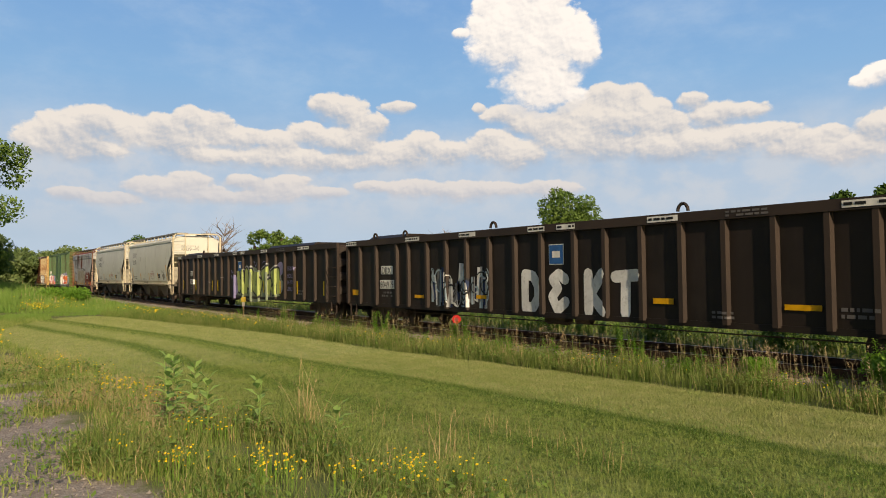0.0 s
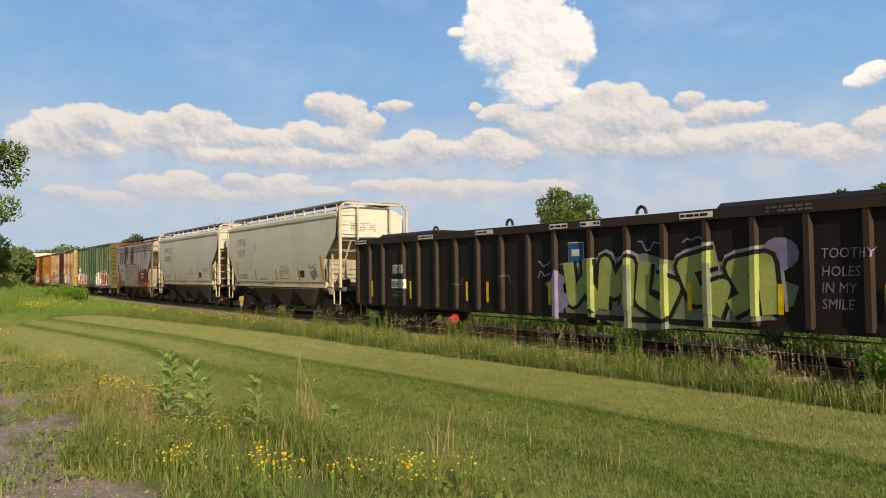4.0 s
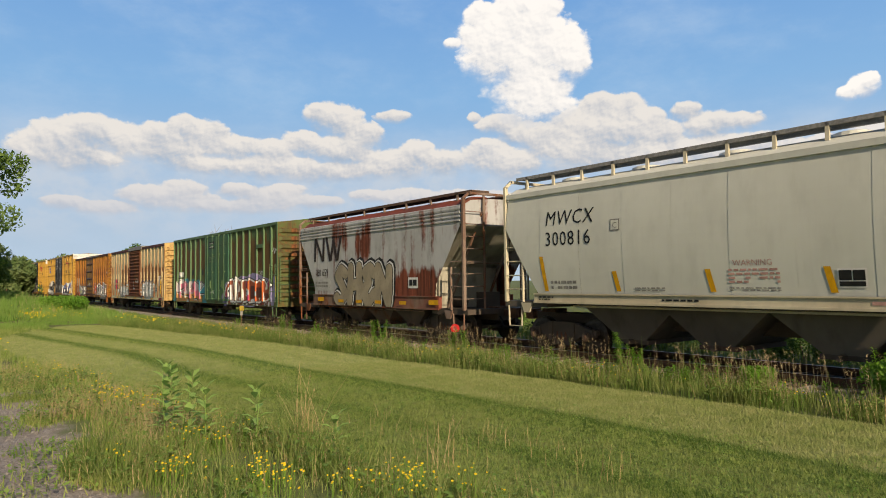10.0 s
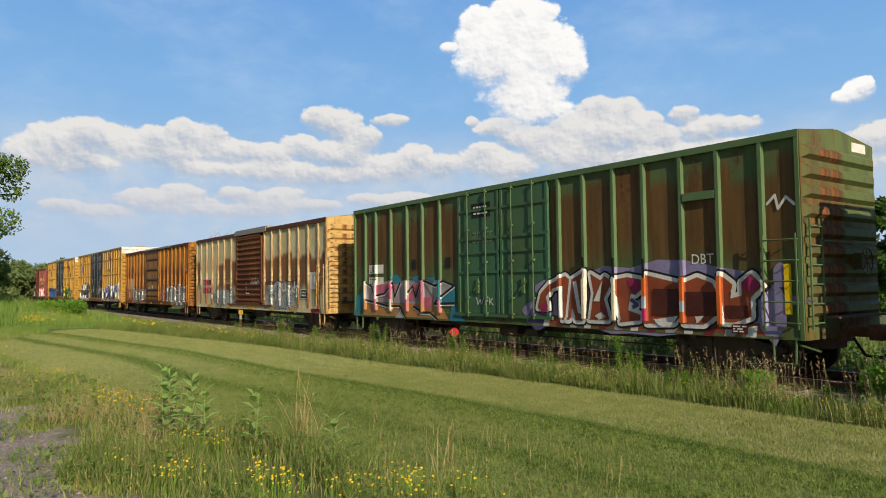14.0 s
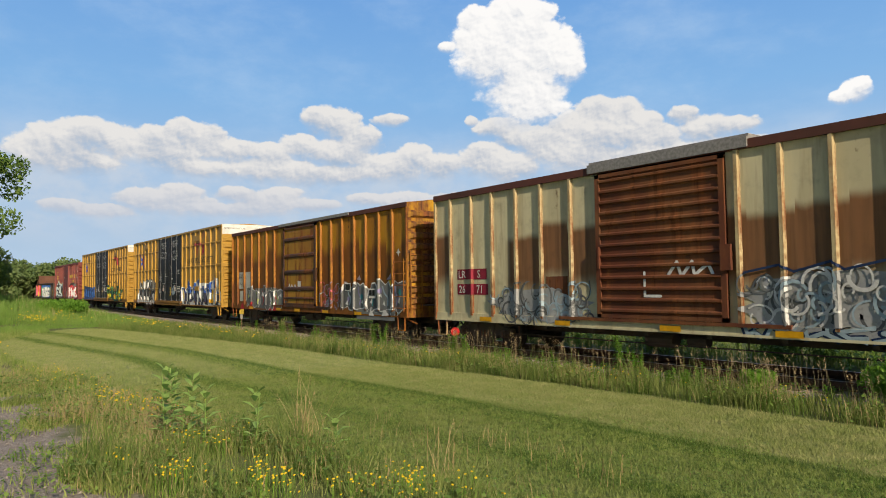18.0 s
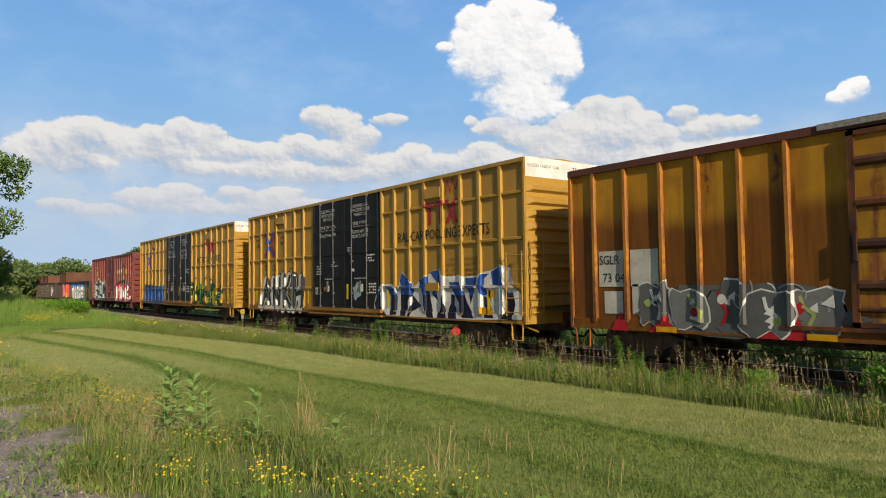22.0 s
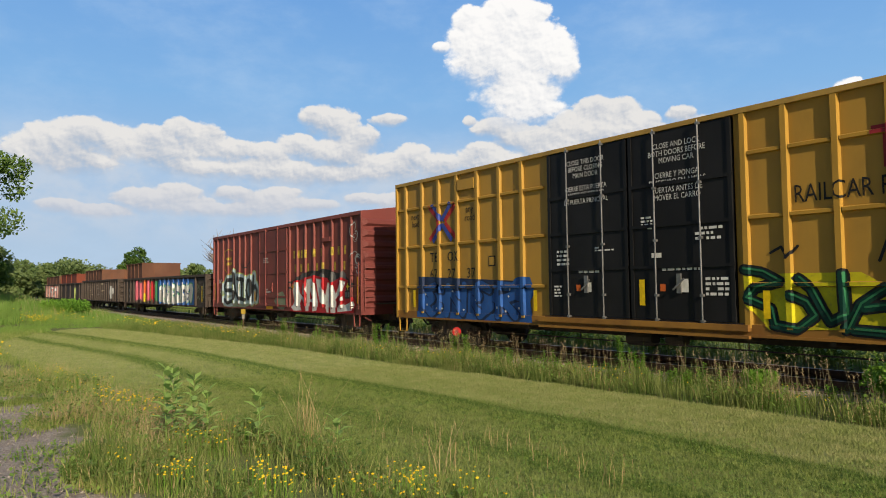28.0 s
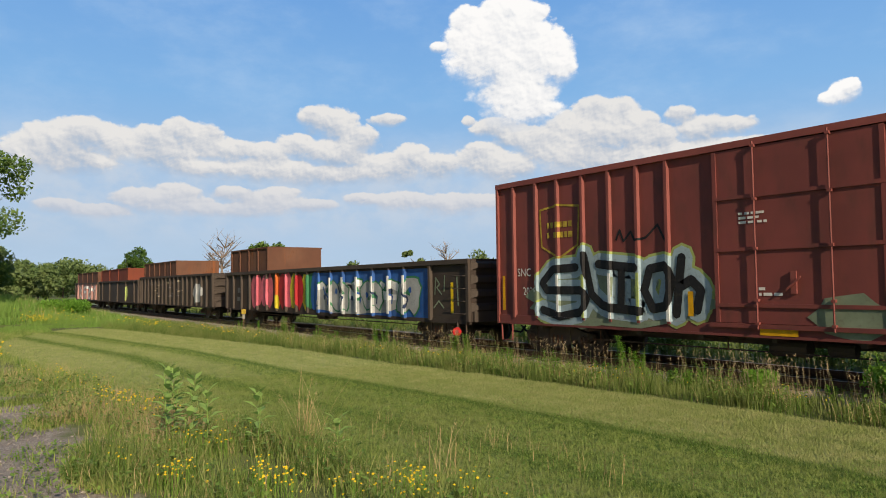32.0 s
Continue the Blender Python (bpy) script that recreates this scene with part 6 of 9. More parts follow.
# ---------------------------------------------------------------- covered hoppers
def hopper(x_rear, length, label, m_body, m_roof, m_cage, m_bay, curved, outline, sill, eave, roof_top, sill_mat, bays, end_x, posts=12, m_walk=None, m_slope=None):
    """A covered hopper. outline: the side sheet in x, z; end_x: where the end plates stand."""
    car = thing("covered_hopper", label, "railcar", pose(x_rear, TRACK_Y, RAIL_Z), "freight train")
    ROLLING.append(car)
    z_lo, z_hi = min(z for _, z in outline), max(z for _, z in outline)

    def y_at(z):
        f = (z - z_lo) / (z_hi - z_lo)
        return -(1.40 + 0.13 * math.sin(math.pi * min(1, 0.12 + 0.72 * f))) if curved else -1.5

    n = 12
    curve = [(z_lo + (z_hi - z_lo) * i / n, y_at(z_lo + (z_hi - z_lo) * i / n)) for i in range(n + 1)]
    sheets = 9 if curved else 7
    xa, xb = min(x for x, _ in outline), max(x for x, _ in outline)
    for s in (-1, 1):
        for k in range(sheets if s < 0 else 1):
            m = sheets if s < 0 else 1
            a, b = xa + (xb - xa) * k / m, xa + (xb - xa) * (k + 1) / m
            g = Geo()
            piece = clip(clip(outline, 0, a, True), 0, b, False)
            for (z0, y0), (z1, y1) in zip(curve, curve[1:]):
                q = clip(clip(piece, 1, z0, True), 1, z1, False)
                if len(q) > 2:
                    out = 0.004 * (k % 2)
                    v = [(x, -s * (y0 + (y1 - y0) * (z - z0) / (z1 - z0) - out), z) for x, z in q]
                    m2 = len(g.v)
                    g.add(v, [tuple(range(len(v)))])
            part("side_sheet", g, m_body, car, smooth=False)
    # eave flange, roof, running boards
    yt = -curve[-1][1]
    for s in (-1, 1):
        g = Geo()
        if curved:
            g.slab([(s * yt, eave), (s * (yt + 0.05), eave + 0.01), (s * (yt + 0.05), eave + 0.13), (s * (yt - 0.06), eave + 0.16)], xa, xb)
        else:
            for i in range(4):
                z = eave - 0.34 + i * 0.115
                part("eave_rib", Geo().slab([(s * yt, z), (s * (yt + 0.035), z + 0.02), (s * (yt + 0.035), z + 0.055), (s * yt, z + 0.075)], xa, xb), m_body, car)
            g.slab([(s * (yt - 0.03), eave), (s * (yt + 0.03), eave), (s * (yt + 0.02), eave + 0.13), (s * (yt - 0.06), eave + 0.16)], xa, xb)
        part("eave", g, m_body, car)
    prof = [(-yt + 0.02, eave + 0.13), (-1.15, eave + (0.30 if curved else 0.36)), (-0.75, roof_top - 0.03), (0, roof_top), (0.75, roof_top - 0.03), (1.15, eave + (0.30 if curved else 0.36)), (yt - 0.02, eave + 0.13), (yt - 0.02, eave - 0.05), (-yt + 0.02, eave - 0.05)]
    part("roof", Geo().slab(prof, xa + 0.02, xb - 0.02), m_roof, car)
    for s in (-1, 1):
        part("running_board", Geo().box(xa + 0.1, xb + 0.15, s * 0.86 - 0.34, s * 0.86 + 0.34, roof_top + 0.12, roof_top + 0.17).box(xa + 0.1, xb + 0.15, s * 1.2 - 0.02, s * 1.2 + 0.02, roof_top + 0.09, roof_top + 0.17), m_walk or M_GALV, car, "steel grating walkway")
        if s < 0:
            g0 = Geo().box(-0.035, 0.035, -1.22, -1.17, eave + 0.22, roof_top + 0.16).mesh("walkway_post", m_cage)
            for i in range(posts):
                part("walkway_post", g0, None, car, at=pose(xa + 0.5 + (xb - xa - 1.0) * i / (posts - 1), 0, 0))
    for i in range(5):
        x = xa + (xb - xa) * (i + 0.5) / 5
        part("hatch", Geo().tube((x, 0, roof_top - 0.02), (x, 0, roof_top + 0.1), 0.42, 18, 0.38).tube((x, 0, roof_top + 0.1), (x, 0, roof_top + 0.13), 0.3, 18), m_roof, car)
    # end: upper plate, slope sheet, inner wall
    zc, x1 = outline[-2][1], end_x
    inner = outline[-3][0]
    for s in (0, 1):
        f = (lambda x: x) if s else (lambda x: length - x)
        part("end_plate", Geo().slab([(-yt + 0.01, zc), (yt - 0.03, zc), (yt - 0.03, eave + 0.1), (1.1, eave + 0.3), (0, roof_top - 0.01), (-1.1, eave + 0.3), (-yt + 0.03, eave + 0.1)], f(x1) - 0.03, f(x1) + 0.03), m_body, car)
        g = Geo()
        a = [(f(x1), -yt + 0.03, zc), (f(x1), yt - 0.03, zc), (f(inner - 0.5), 1.3, sill[1] + 0.88), (f(inner - 0.5), -1.3, sill[1] + 0.88)]
        g.add(a + [(x, y, z - 0.03) for x, y, z in a], [(0, 1, 2, 3), (7, 6, 5, 4), (0, 4, 5, 1), (1, 5, 6, 2), (2, 6, 7, 3), (3, 7, 4, 0)])
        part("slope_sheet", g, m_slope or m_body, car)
        part("inner_bulkhead", Geo().box(f(inner - 0.48) - 0.02, f(inner - 0.48) + 0.02, -1.3, 1.3, sill[0], sill[1] + 0.9).box(f(inner - 0.04) - 0.04, f(inner - 0.04) + 0.04, -1.38, -1.28, sill[0], sill[1] + 0.7), m_slope or m_body, car)
        for y in (-0.75, 0.75):
            part("slope_brace", Geo().bar((f(inner - 0.4), y, sill[0]), (f(x1) + (0.06 if s else -0.06), y, zc + 0.35), 0.06), m_cage, car)
        # end platform and ladder cage
        e = length - 0.18
        part("end_sill", Geo().box(min(f(inner - 0.3), f(e + 0.1)), max(f(inner - 0.3), f(e + 0.1)), -1.45, 1.45, sill[0] - 0.13, sill[0] + 0.02), m_bay, car)
        cage = Geo()
        for y in (-1.48, 1.48):
            cage.box(f(e) - 0.035, f(e) + 0.035, y - 0.05, y + 0.05, sill[0], roof_top - 0.08)
            cage.bar((f(e), y, roof_top - 0.09), (f(e), y * 0.86, roof_top + 0.08), 0.07)
            cage.box(f(e - 0.62) - 0.02, f(e - 0.62) + 0.02, y - 0.03, y + 0.03, sill[0], sill[0] + 1.25)
        cage.box(f(e) - 0.035, f(e) + 0.035, -1.3, 1.3, roof_top + 0.04, roof_top + 0.11)
        for y in (-0.72, 0.72):
            cage.box(f(e) - 0.02, f(e) + 0.02, y - 0.03, y + 0.03, sill[0], roof_top + 0.06)
        part("ladder_cage", cage, m_cage, car, "painted steel end ladder frame")
        for i in range(8):
            z = sill[0] + 0.32 + i * 0.36
            part("rung", Geo().tube((f(e), -1.46, z), (f(e), -0.74, z), 0.014, 6), m_cage, car)
            if i < 4:
                part("rung", Geo().tube((f(e), -1.5, z), (f(e - 0.62), -1.5, z), 0.014, 6), m_cage, car)
        part("handrail", Geo().tube((f(e), -1.46, sill[0] + 1.35), (f(e), 1.46, sill[0] + 1.35), 0.016, 6), m_cage, car)
        stirrup(car, f(e - 0.3), -1.46, sill[0] - 0.1, m_cage, 0.5, 0.52)
        part("jacking_pad", Geo().prism([(f(e - 0.75) - 0.2, sill[0] - 0.02), (f(e - 0.75) + 0.2, sill[0] - 0.02), (f(e - 0.75) + 0.1, sill[0] - 0.26), (f(e - 0.75) - 0.1, sill[0] - 0.26)], -1.5, -1.46), m_cage, car)
    # side sill and outlets
    s0, s1 = outline[2][0] - 0.1, outline[-3][0] + 0.12
    part("side_sill", Geo().box(s0, s1, -1.5, -1.38, sill[0], sill[1]).box(s0, s1, -1.53, -1.38, sill[0] - 0.02, sill[0] + 0.03).box(s0, s1, -1.53, -1.4, sill[1] - 0.03, sill[1]), sill_mat, car)
    part("far_sill", Geo().box(s0, s1, 1.38, 1.5, sill[0], sill[1]), sill_mat, car)
    for x0, x3 in bays:
        m = (x0 + x3) / 2
        v = [(x0, -1.2, sill[0] + 0.2), (x3, -1.2, sill[0] + 0.2), (x3, 1.2, sill[0] + 0.2), (x0, 1.2, sill[0] + 0.2), (m - 0.35, -0.95, 0.42), (m + 0.35, -0.95, 0.42), (m + 0.35, 0.95, 0.42), (m - 0.35, 0.95, 0.42)]
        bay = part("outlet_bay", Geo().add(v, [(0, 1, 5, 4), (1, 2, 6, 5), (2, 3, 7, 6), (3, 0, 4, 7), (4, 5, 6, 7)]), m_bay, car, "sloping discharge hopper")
        part("outlet_gate", Geo().box(m - 0.42, m + 0.42, -0.95, 0.95, 0.33, 0.42).tube((m, -1.15, 0.38), (m, -0.9, 0.38), 0.06, 8), M_GEAR, bay)
    part("centre_sill", Geo().box(0.1, length - 0.1, -0.3, 0.3, 0.62, 0.92), M_GEAR, car)
    part("brake_cylinder", Geo().tube((length - 1.9, -0.6, sill[0] + 0.2), (length - 1.3, -0.6, sill[0] + 0.2), 0.17, 12).box(length - 1.2, length - 0.8, -0.2, 0.4, sill[0] + 0.02, sill[0] + 0.5), M_GEAR, car)
    part("brake_rod", Geo().tube((2.4, -1.35, sill[0] - 0.08), (length - 2.4, -1.35, sill[0] - 0.08), 0.025, 6), m_cage, car)
    running_gear(car, length, 1.7, reach=(0.52, 0.52))
    skin = Skin(car, -1.5)
    skin.curve = curve if curved else [(z_lo, -1.505), (z_hi, -1.505)]
    return car, skin


M_HOP = paint("pale_hopper", (0.66, 0.665, 0.60), (0.61, 0.615, 0.555), 0.0, 0.5, 0.10, 0.5, fade=0.12)
M_HOPCAGE = paint("pale_cage", (0.62, 0.56, 0.42), (0.54, 0.47, 0.34), 0.08, 0.5, 0.25, 0.5)
# Slope sheets: hopper paint darkened to put in the shade under the ends.
M_SLOPE = paint("shaded_slope", (0.42, 0.39, 0.31), (0.30, 0.27, 0.21), 0.1, 0.5, 0.55, 0.75)
# Outlet bays and end sills: a darker brown-grey than the body.
M_BAY = paint("dark_bay", (0.16, 0.14, 0.115), (0.11, 0.095, 0.08), 0.1, 0.5, 0.5, 0.8)
M_FAINT = plain("faint_lettering", (0.25, 0.24, 0.22), 0.6, 0, 0.3, 5)
M_REDPRINT = plain("faded_red_lettering", (0.50, 0.29, 0.25), 0.6, 0, 0.3, 5)
SIDE = [(0.78, 3.93), (0.72, 3.12), (1.82, 1.45), (11.12, 1.45), (11.16, 2.25), (12.1, 3.15), (12.1, 3.95)]


def pale_hopper(x_rear, length, dx, marks, number, scale=1.0):
    out = [(dx + x * scale, z) for x, z in SIDE]
    f = lambda x: dx + x * scale
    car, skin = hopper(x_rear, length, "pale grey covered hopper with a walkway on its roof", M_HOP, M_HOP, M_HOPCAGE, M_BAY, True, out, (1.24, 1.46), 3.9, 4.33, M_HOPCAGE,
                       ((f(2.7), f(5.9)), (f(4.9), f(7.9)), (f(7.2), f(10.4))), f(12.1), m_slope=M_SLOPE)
    skin.lay(text(marks, f(2.16), 3.12, 0.34, 0.92, 0.18 if marks[0] == "M" else 0.0, gap=1.1), M_INK, 1, "lettering", "black painted lettering")
    skin.lay(text(number, f(2.16), 2.62, 0.34, 0.92, gap=1.1), M_INK, 1, "lettering", "black painted lettering")
    bx = f(4.2)
    skin.lay(quad(bx, bx + 0.26, 2.87, 3.13), M_FAINT, 1, "stencil_box")
    skin.lay(quad(bx + 0.025, bx + 0.235, 2.895, 3.105), M_HOP, 2, "stencil_box")
    skin.lay(text("C", bx + 0.07, 2.93, 0.13), M_FAINT, 3, "stencil_box")
    for x, lean, h in ((1.95, 0.1, 0.85), (4.2, 0.08, 0.45), (6.5, 0.08, 0.45), (8.75, 0.08, 0.45), (10.8, 0.12, 0.95)):
        skin.lay([[(f(x) + lean * 1.3, 1.52), (f(x) + lean * 1.3 + 0.12, 1.52), (f(x) + 0.12, 1.52 + h), (f(x), 1.52 + h)]], M_AMBER, 1, "reflector")
    skin.lay(quad(f(8.97), f(8.97) + 0.47, 1.6, 1.93), M_WHITE, 1, "data_panel")
    skin.lay(quad(f(9.0), f(9.0) + 0.2, 1.73, 1.9) + quad(f(9.22), f(9.22) + 0.19, 1.73, 1.9) + quad(f(9.0), f(9.0) + 0.41, 1.63, 1.71), M_INK, 2, "data_panel")
    skin.lay(text("WARNING", f(7.1), 2.02, 0.11, 1.0), M_REDPRINT, 1, "lettering")
    skin.lay(small_print(f(7.0), f(8.0), 1.68, 1.98, 4, 3), M_REDPRINT, 1, "stencil")
    skin.lay(small_print(f(2.3), f(3.2), 1.55, 1.8, 2, 4) + small_print(f(9.8), f(10.5), 1.95, 2.15, 3, 5) + small_print(f(4.8), f(5.6), 1.52, 1.62, 2, 6) + small_print(f(7.0), f(8.0), 1.54, 1.62, 2, 9), M_FAINT, 1, "stencil")
    sill = Skin(car, -1.5)
    sill.lay(small_print(f(5.3), f(6.5), 1.31, 1.38, 1, 2) + small_print(f(1.9), f(2.4), 1.29, 1.4, 2, 7), M_INK, 1, "stencil")
    sill.lay(quad(f(9.5), f(9.8), 1.32, 1.38), M_REDPRINT, 1, "stencil")
    endp = small_print(-0.9, 0.2, 3.35, 3.7, 5, 12)
    g = Geo()
    for p in endp:
        g.add([(f(12.1) + 0.034, y, z) for y, z in p], [(0, 1, 2, 3)])
    tagged(part("stencil", g, M_FAINT, car), kind="stuff")
    return car, skin


car, skin = pale_hopper(-57.0, 12.2, -0.54, "ITFX", "3010", 1.015)
skin.lay(cloud(9.9, 1.75, 0.3, 0.2, 3, 12, 0.4), M_FAINT, 1, "graffiti_tag", "small faint black tag")
pale_hopper(-70.0, 11.98, -0.5, "MWCX", "300816")

M_NW = paint("rusty_grey_hopper", (0.49, 0.495, 0.50), (0.42, 0.42, 0.42), 0.31, 0.85, 0.35, 0.6, (0.16, 0.045, 0.026), spots=((5.3, 3.2, 0.7, 0.9, 0.26), (9.2, 1.55, 2.4, 0.8, 0.34), (3.6, 3.5, 1.0, 0.7, 0.16), (9.4, 3.4, 1.4, 0.7, 0.05)))
M_NWROOF = paint("rust_red_roof", (0.21, 0.05, 0.032), (0.13, 0.045, 0.03), 0.3, 0.7, 0.2, 0.75)
M_NWCAGE = paint("rusty_cage", (0.26, 0.19, 0.15), (0.17, 0.10, 0.075), 0.4, 0.5, 0.4, 0.7)
M_NWSILL = paint("rusty_sill", (0.24, 0.07, 0.045), (0.24, 0.16, 0.12), 0.3, 0.5, 0.35, 0.75)
M_NWWALK = plain("rusty_walkway", (0.11, 0.065, 0.045), 0.85, 0.1, 0.3, 12)
L3 = 11.15
car, skin = hopper(-82.6, L3, "grey covered hopper streaked with rust", M_NW, M_NWROOF, M_NWCAGE, M_GEAR, False,
                   [(0.3, 3.95), (0.32, 3.42), (1.52, 1.7), (1.56, 1.32), (L3 - 1.56, 1.32), (L3 - 1.52, 1.7), (L3 - 0.3, 3.42), (L3 - 0.3, 3.95)], (0.95, 1.34), 3.84, 4.25, M_NWSILL,
                   ((2.6, 5.2), (4.5, 7.0), (6.3, 8.9)), L3 - 0.32, 8, M_NWWALK, M_SLOPE)
M_NWMARK = plain("brown_black_mark", (0.035, 0.024, 0.022), 0.6, 0, 0.4, 5)
# the railway's mark, as slanting bars
for k, (x, a, lean) in enumerate(((1.5, 2.6, 0.06), (1.56, 3.55, 0.62), (2.2, 2.6, 0.06), (2.48, 3.55, 0.3), (2.82, 2.6, 0.26), (3.02, 3.55, 0.28), (3.34, 2.6, 0.3))):
    b = 6.15 - a
    skin.lay([[(x, a), (x + 0.17, a), (x + 0.17 + lean, b), (x + lean, b)]], M_NWMARK, 1 + k % 2, "railway_mark", "dark slanting bars of a painted mark")
skin.lay(text("180 659", 1.6, 2.04, 0.27, 0.86), M_NWMARK, 1, "lettering", "worn dark number")
skin.lay(quad(1.62, 2.95, 1.48, 1.95), spray("pale_patch", (0.5, 0.5, 0.48)), 1, "paint_patch")
skin.lay(small_print(1.7, 2.7, 1.6, 1.85, 2, 3), M_FAINT, 2, "stencil")
skin.lay(quad(8.15, 8.7, 1.58, 1.92), M_WHITE, 1, "data_panel")
skin.lay(quad(8.22, 8.4, 1.66, 1.85) + quad(8.43, 8.63, 1.66, 1.85), M_INK, 2, "data_panel")
sill = Skin(car, -1.53)
for side, low, high in ((skin, 1.345, 9.0), (sill, 0.96, 1.345)):
    throw_up(side, "SHEN", 3.25, 7.2, 1.06, 2.28, 0.36, ((0.27, P_BLACK, "", 0.06, 0.06), (0.18, P_WHITE, "", 0.02, 0.02), (0.12, P_BLACK, "", 0, 0), (0.06, P_TAN, "fat tan painted letter", 0, 0)), 12, 0.03, low=low, high=high)
for x in (1.9, 9.3):
    sill.lay(quad(x, x + 0.5, 1.08, 1.23), M_AMBER, 2, "reflector")
for x in (3.6, 4.9, 6.2, 7.7):
    sill.lay(quad(x, x + 0.4, 1.06, 1.17), M_AMBER, 6, "reflector")


# ---------------------------------------------------------------- green boxcar
def banded(name, color, color2, stain, z0, z1, rust, wob=1.0, rough=0.65, soft=0.35, amount=0.9, spared=None):
    """Paint that has faded to rust between two heights, unevenly from sheet to sheet."""
    k = Nodes(name)
    z = k.n("SeparateXYZ", Vector=k.coords()).outputs[2]
    sheet = k.math("FLOOR", k.math("MULTIPLY", k.math("SUBTRACT", k.n("SeparateXYZ", Vector=k.coords()).outputs[0], 0.8), 1.1))
    white = k.t.nodes.new("ShaderNodeTexWhiteNoise")
    white.noise_dimensions = "1D"
    k.put(white.inputs["W"], sheet)
    cells = white.outputs["Value"]
    runs, fine, thin = k.noise(2.2, 5, (1, 1, 0.16)), k.noise(8, 5), k.noise(8.0, 4, (1, 1, 0.07))
    zz = k.math("ADD", z, k.math("MULTIPLY", k.math("SUBTRACT", k.math("ADD", k.math("MULTIPLY", cells, 0.5), k.math("MULTIPLY", runs, 0.35)), 0.42), wob * 1.6))
    m = k.math("MULTIPLY", k.step(zz, z1 + soft * 0.4, z1 - soft * 0.4), k.step(zz, z0 - soft, z0 + soft))
    if spared:
        x = k.math("ADD", k.n("SeparateXYZ", Vector=k.coords()).outputs[0], k.math("MULTIPLY", runs, 0.3))
        m = k.math("MULTIPLY", m, k.math("SUBTRACT", 1.0, k.math("MULTIPLY", k.step(x, spared[0], spared[0] + 0.3), k.step(x, spared[1] + 0.3, spared[1]))))
    col = k.mix(k.step(runs, 0.38, 0.62), color, color2)
    col = k.mix(k.math("MULTIPLY", k.step(thin, 0.52, 0.7), 0.4), col, tuple(v * 0.5 + w * 0.5 for v, w in zip(color2, stain)))
    col = k.mix(k.math("MULTIPLY", m, amount), col, k.mix(k.step(thin, 0.3, 0.7), stain, tuple(v * 0.6 for v in stain)))
    edge = 0.82 - rust * 0.6
    mask = k.step(k.math("ADD", k.math("MULTIPLY", runs, 0.8), k.math("MULTIPLY", fine, 0.3)), edge - 0.06, edge + 0.08)
    col = k.mix(mask, col, k.mix(fine, RUST, RUST_DARK))
    col = k.mix(k.math("MULTIPLY", k.step(k.noise(2.6, 6), 0.5, 0.8), 0.3), col, (0.05, 0.04, 0.03))
    k.bump(k.math("ADD", fine, mask), 0.12, 0.01)
    return k.done(col, rough)


M_G = banded("green_faded", (0.10, 0.15, 0.062), (0.08, 0.125, 0.05), (0.165, 0.08, 0.028), 2.2, 4.05, 0.24, 0.9, soft=0.5, amount=0.9)
M_GPOST = paint("green_paint", (0.105, 0.18, 0.082), (0.085, 0.145, 0.062), 0.24, 0.6, 0.15)
M_GDOOR = paint("green_door", (0.055, 0.145, 0.082), (0.07, 0.13, 0.062), 0.10, 0.6, 0.2)
# End grime, raised further to paint in the next car's shadow.
M_GEND = paint("green_end", (0.11, 0.155, 0.05), (0.10, 0.11, 0.035), 0.36, 0.4, 0.85)
car, skin = boxcar(-100.42, 15.76, 4.47, "faded green boxcar with graffiti and rust stains", M_G, M_GPOST, M_GEND, M_GPOST, (0.75, 1.45, 2.4, 3.35, 4.2, 5.1, 9.96, 10.75, 11.63, 12.44, 13.36, 14.18, 15.05), ((6.0, 9.65),),
                   plug_doors(M_GDOOR, M_GPOST, (0.34, 0.5, 0.62, 0.86), 2, True), m_chord=M_GPOST, m_sill=M_G, m_ladder=M_GPOST)
skin.lay(quad(6.65, 7.45, 3.65, 4.05), M_INK, 1, "sign")
skin.lay(small_print(6.75, 7.35, 3.72, 3.98, 3, 3), M_WHITE, 2, "sign_print")
skin.lay(text("BINES", 6.65, 2.95, 0.3, 0.8, 0.1), P_SAGE, 1, "graffiti_tag")
skin.lay(cloud(9.2, 1.1, 0.5, 0.35, 21, 14, 0.2), P_LILAC, 1, "graffiti")
skin.lay(cloud(12.4, 1.45, 3.2, 0.75, 22, 30, 0.12), P_LILAC, 1, "graffiti", "large red and white graffiti piece with a lilac haze")
skin.lay(quad(9.3, 15.1, 0.74, 1.02), P_RUSTRED, 2, "graffiti")
for k in range(13):
    x = 9.4 + 0.44 * k
    skin.lay([[(x, 0.76), (x + 0.2, 0.76), (x + 0.24 + 0.1 * (k % 3), 0.98), (x + 0.06, 0.95)]], (P_WHITE, P_MAROON, P_SILVER)[k % 3], 3, "graffiti", "wedge of paint under the letters")
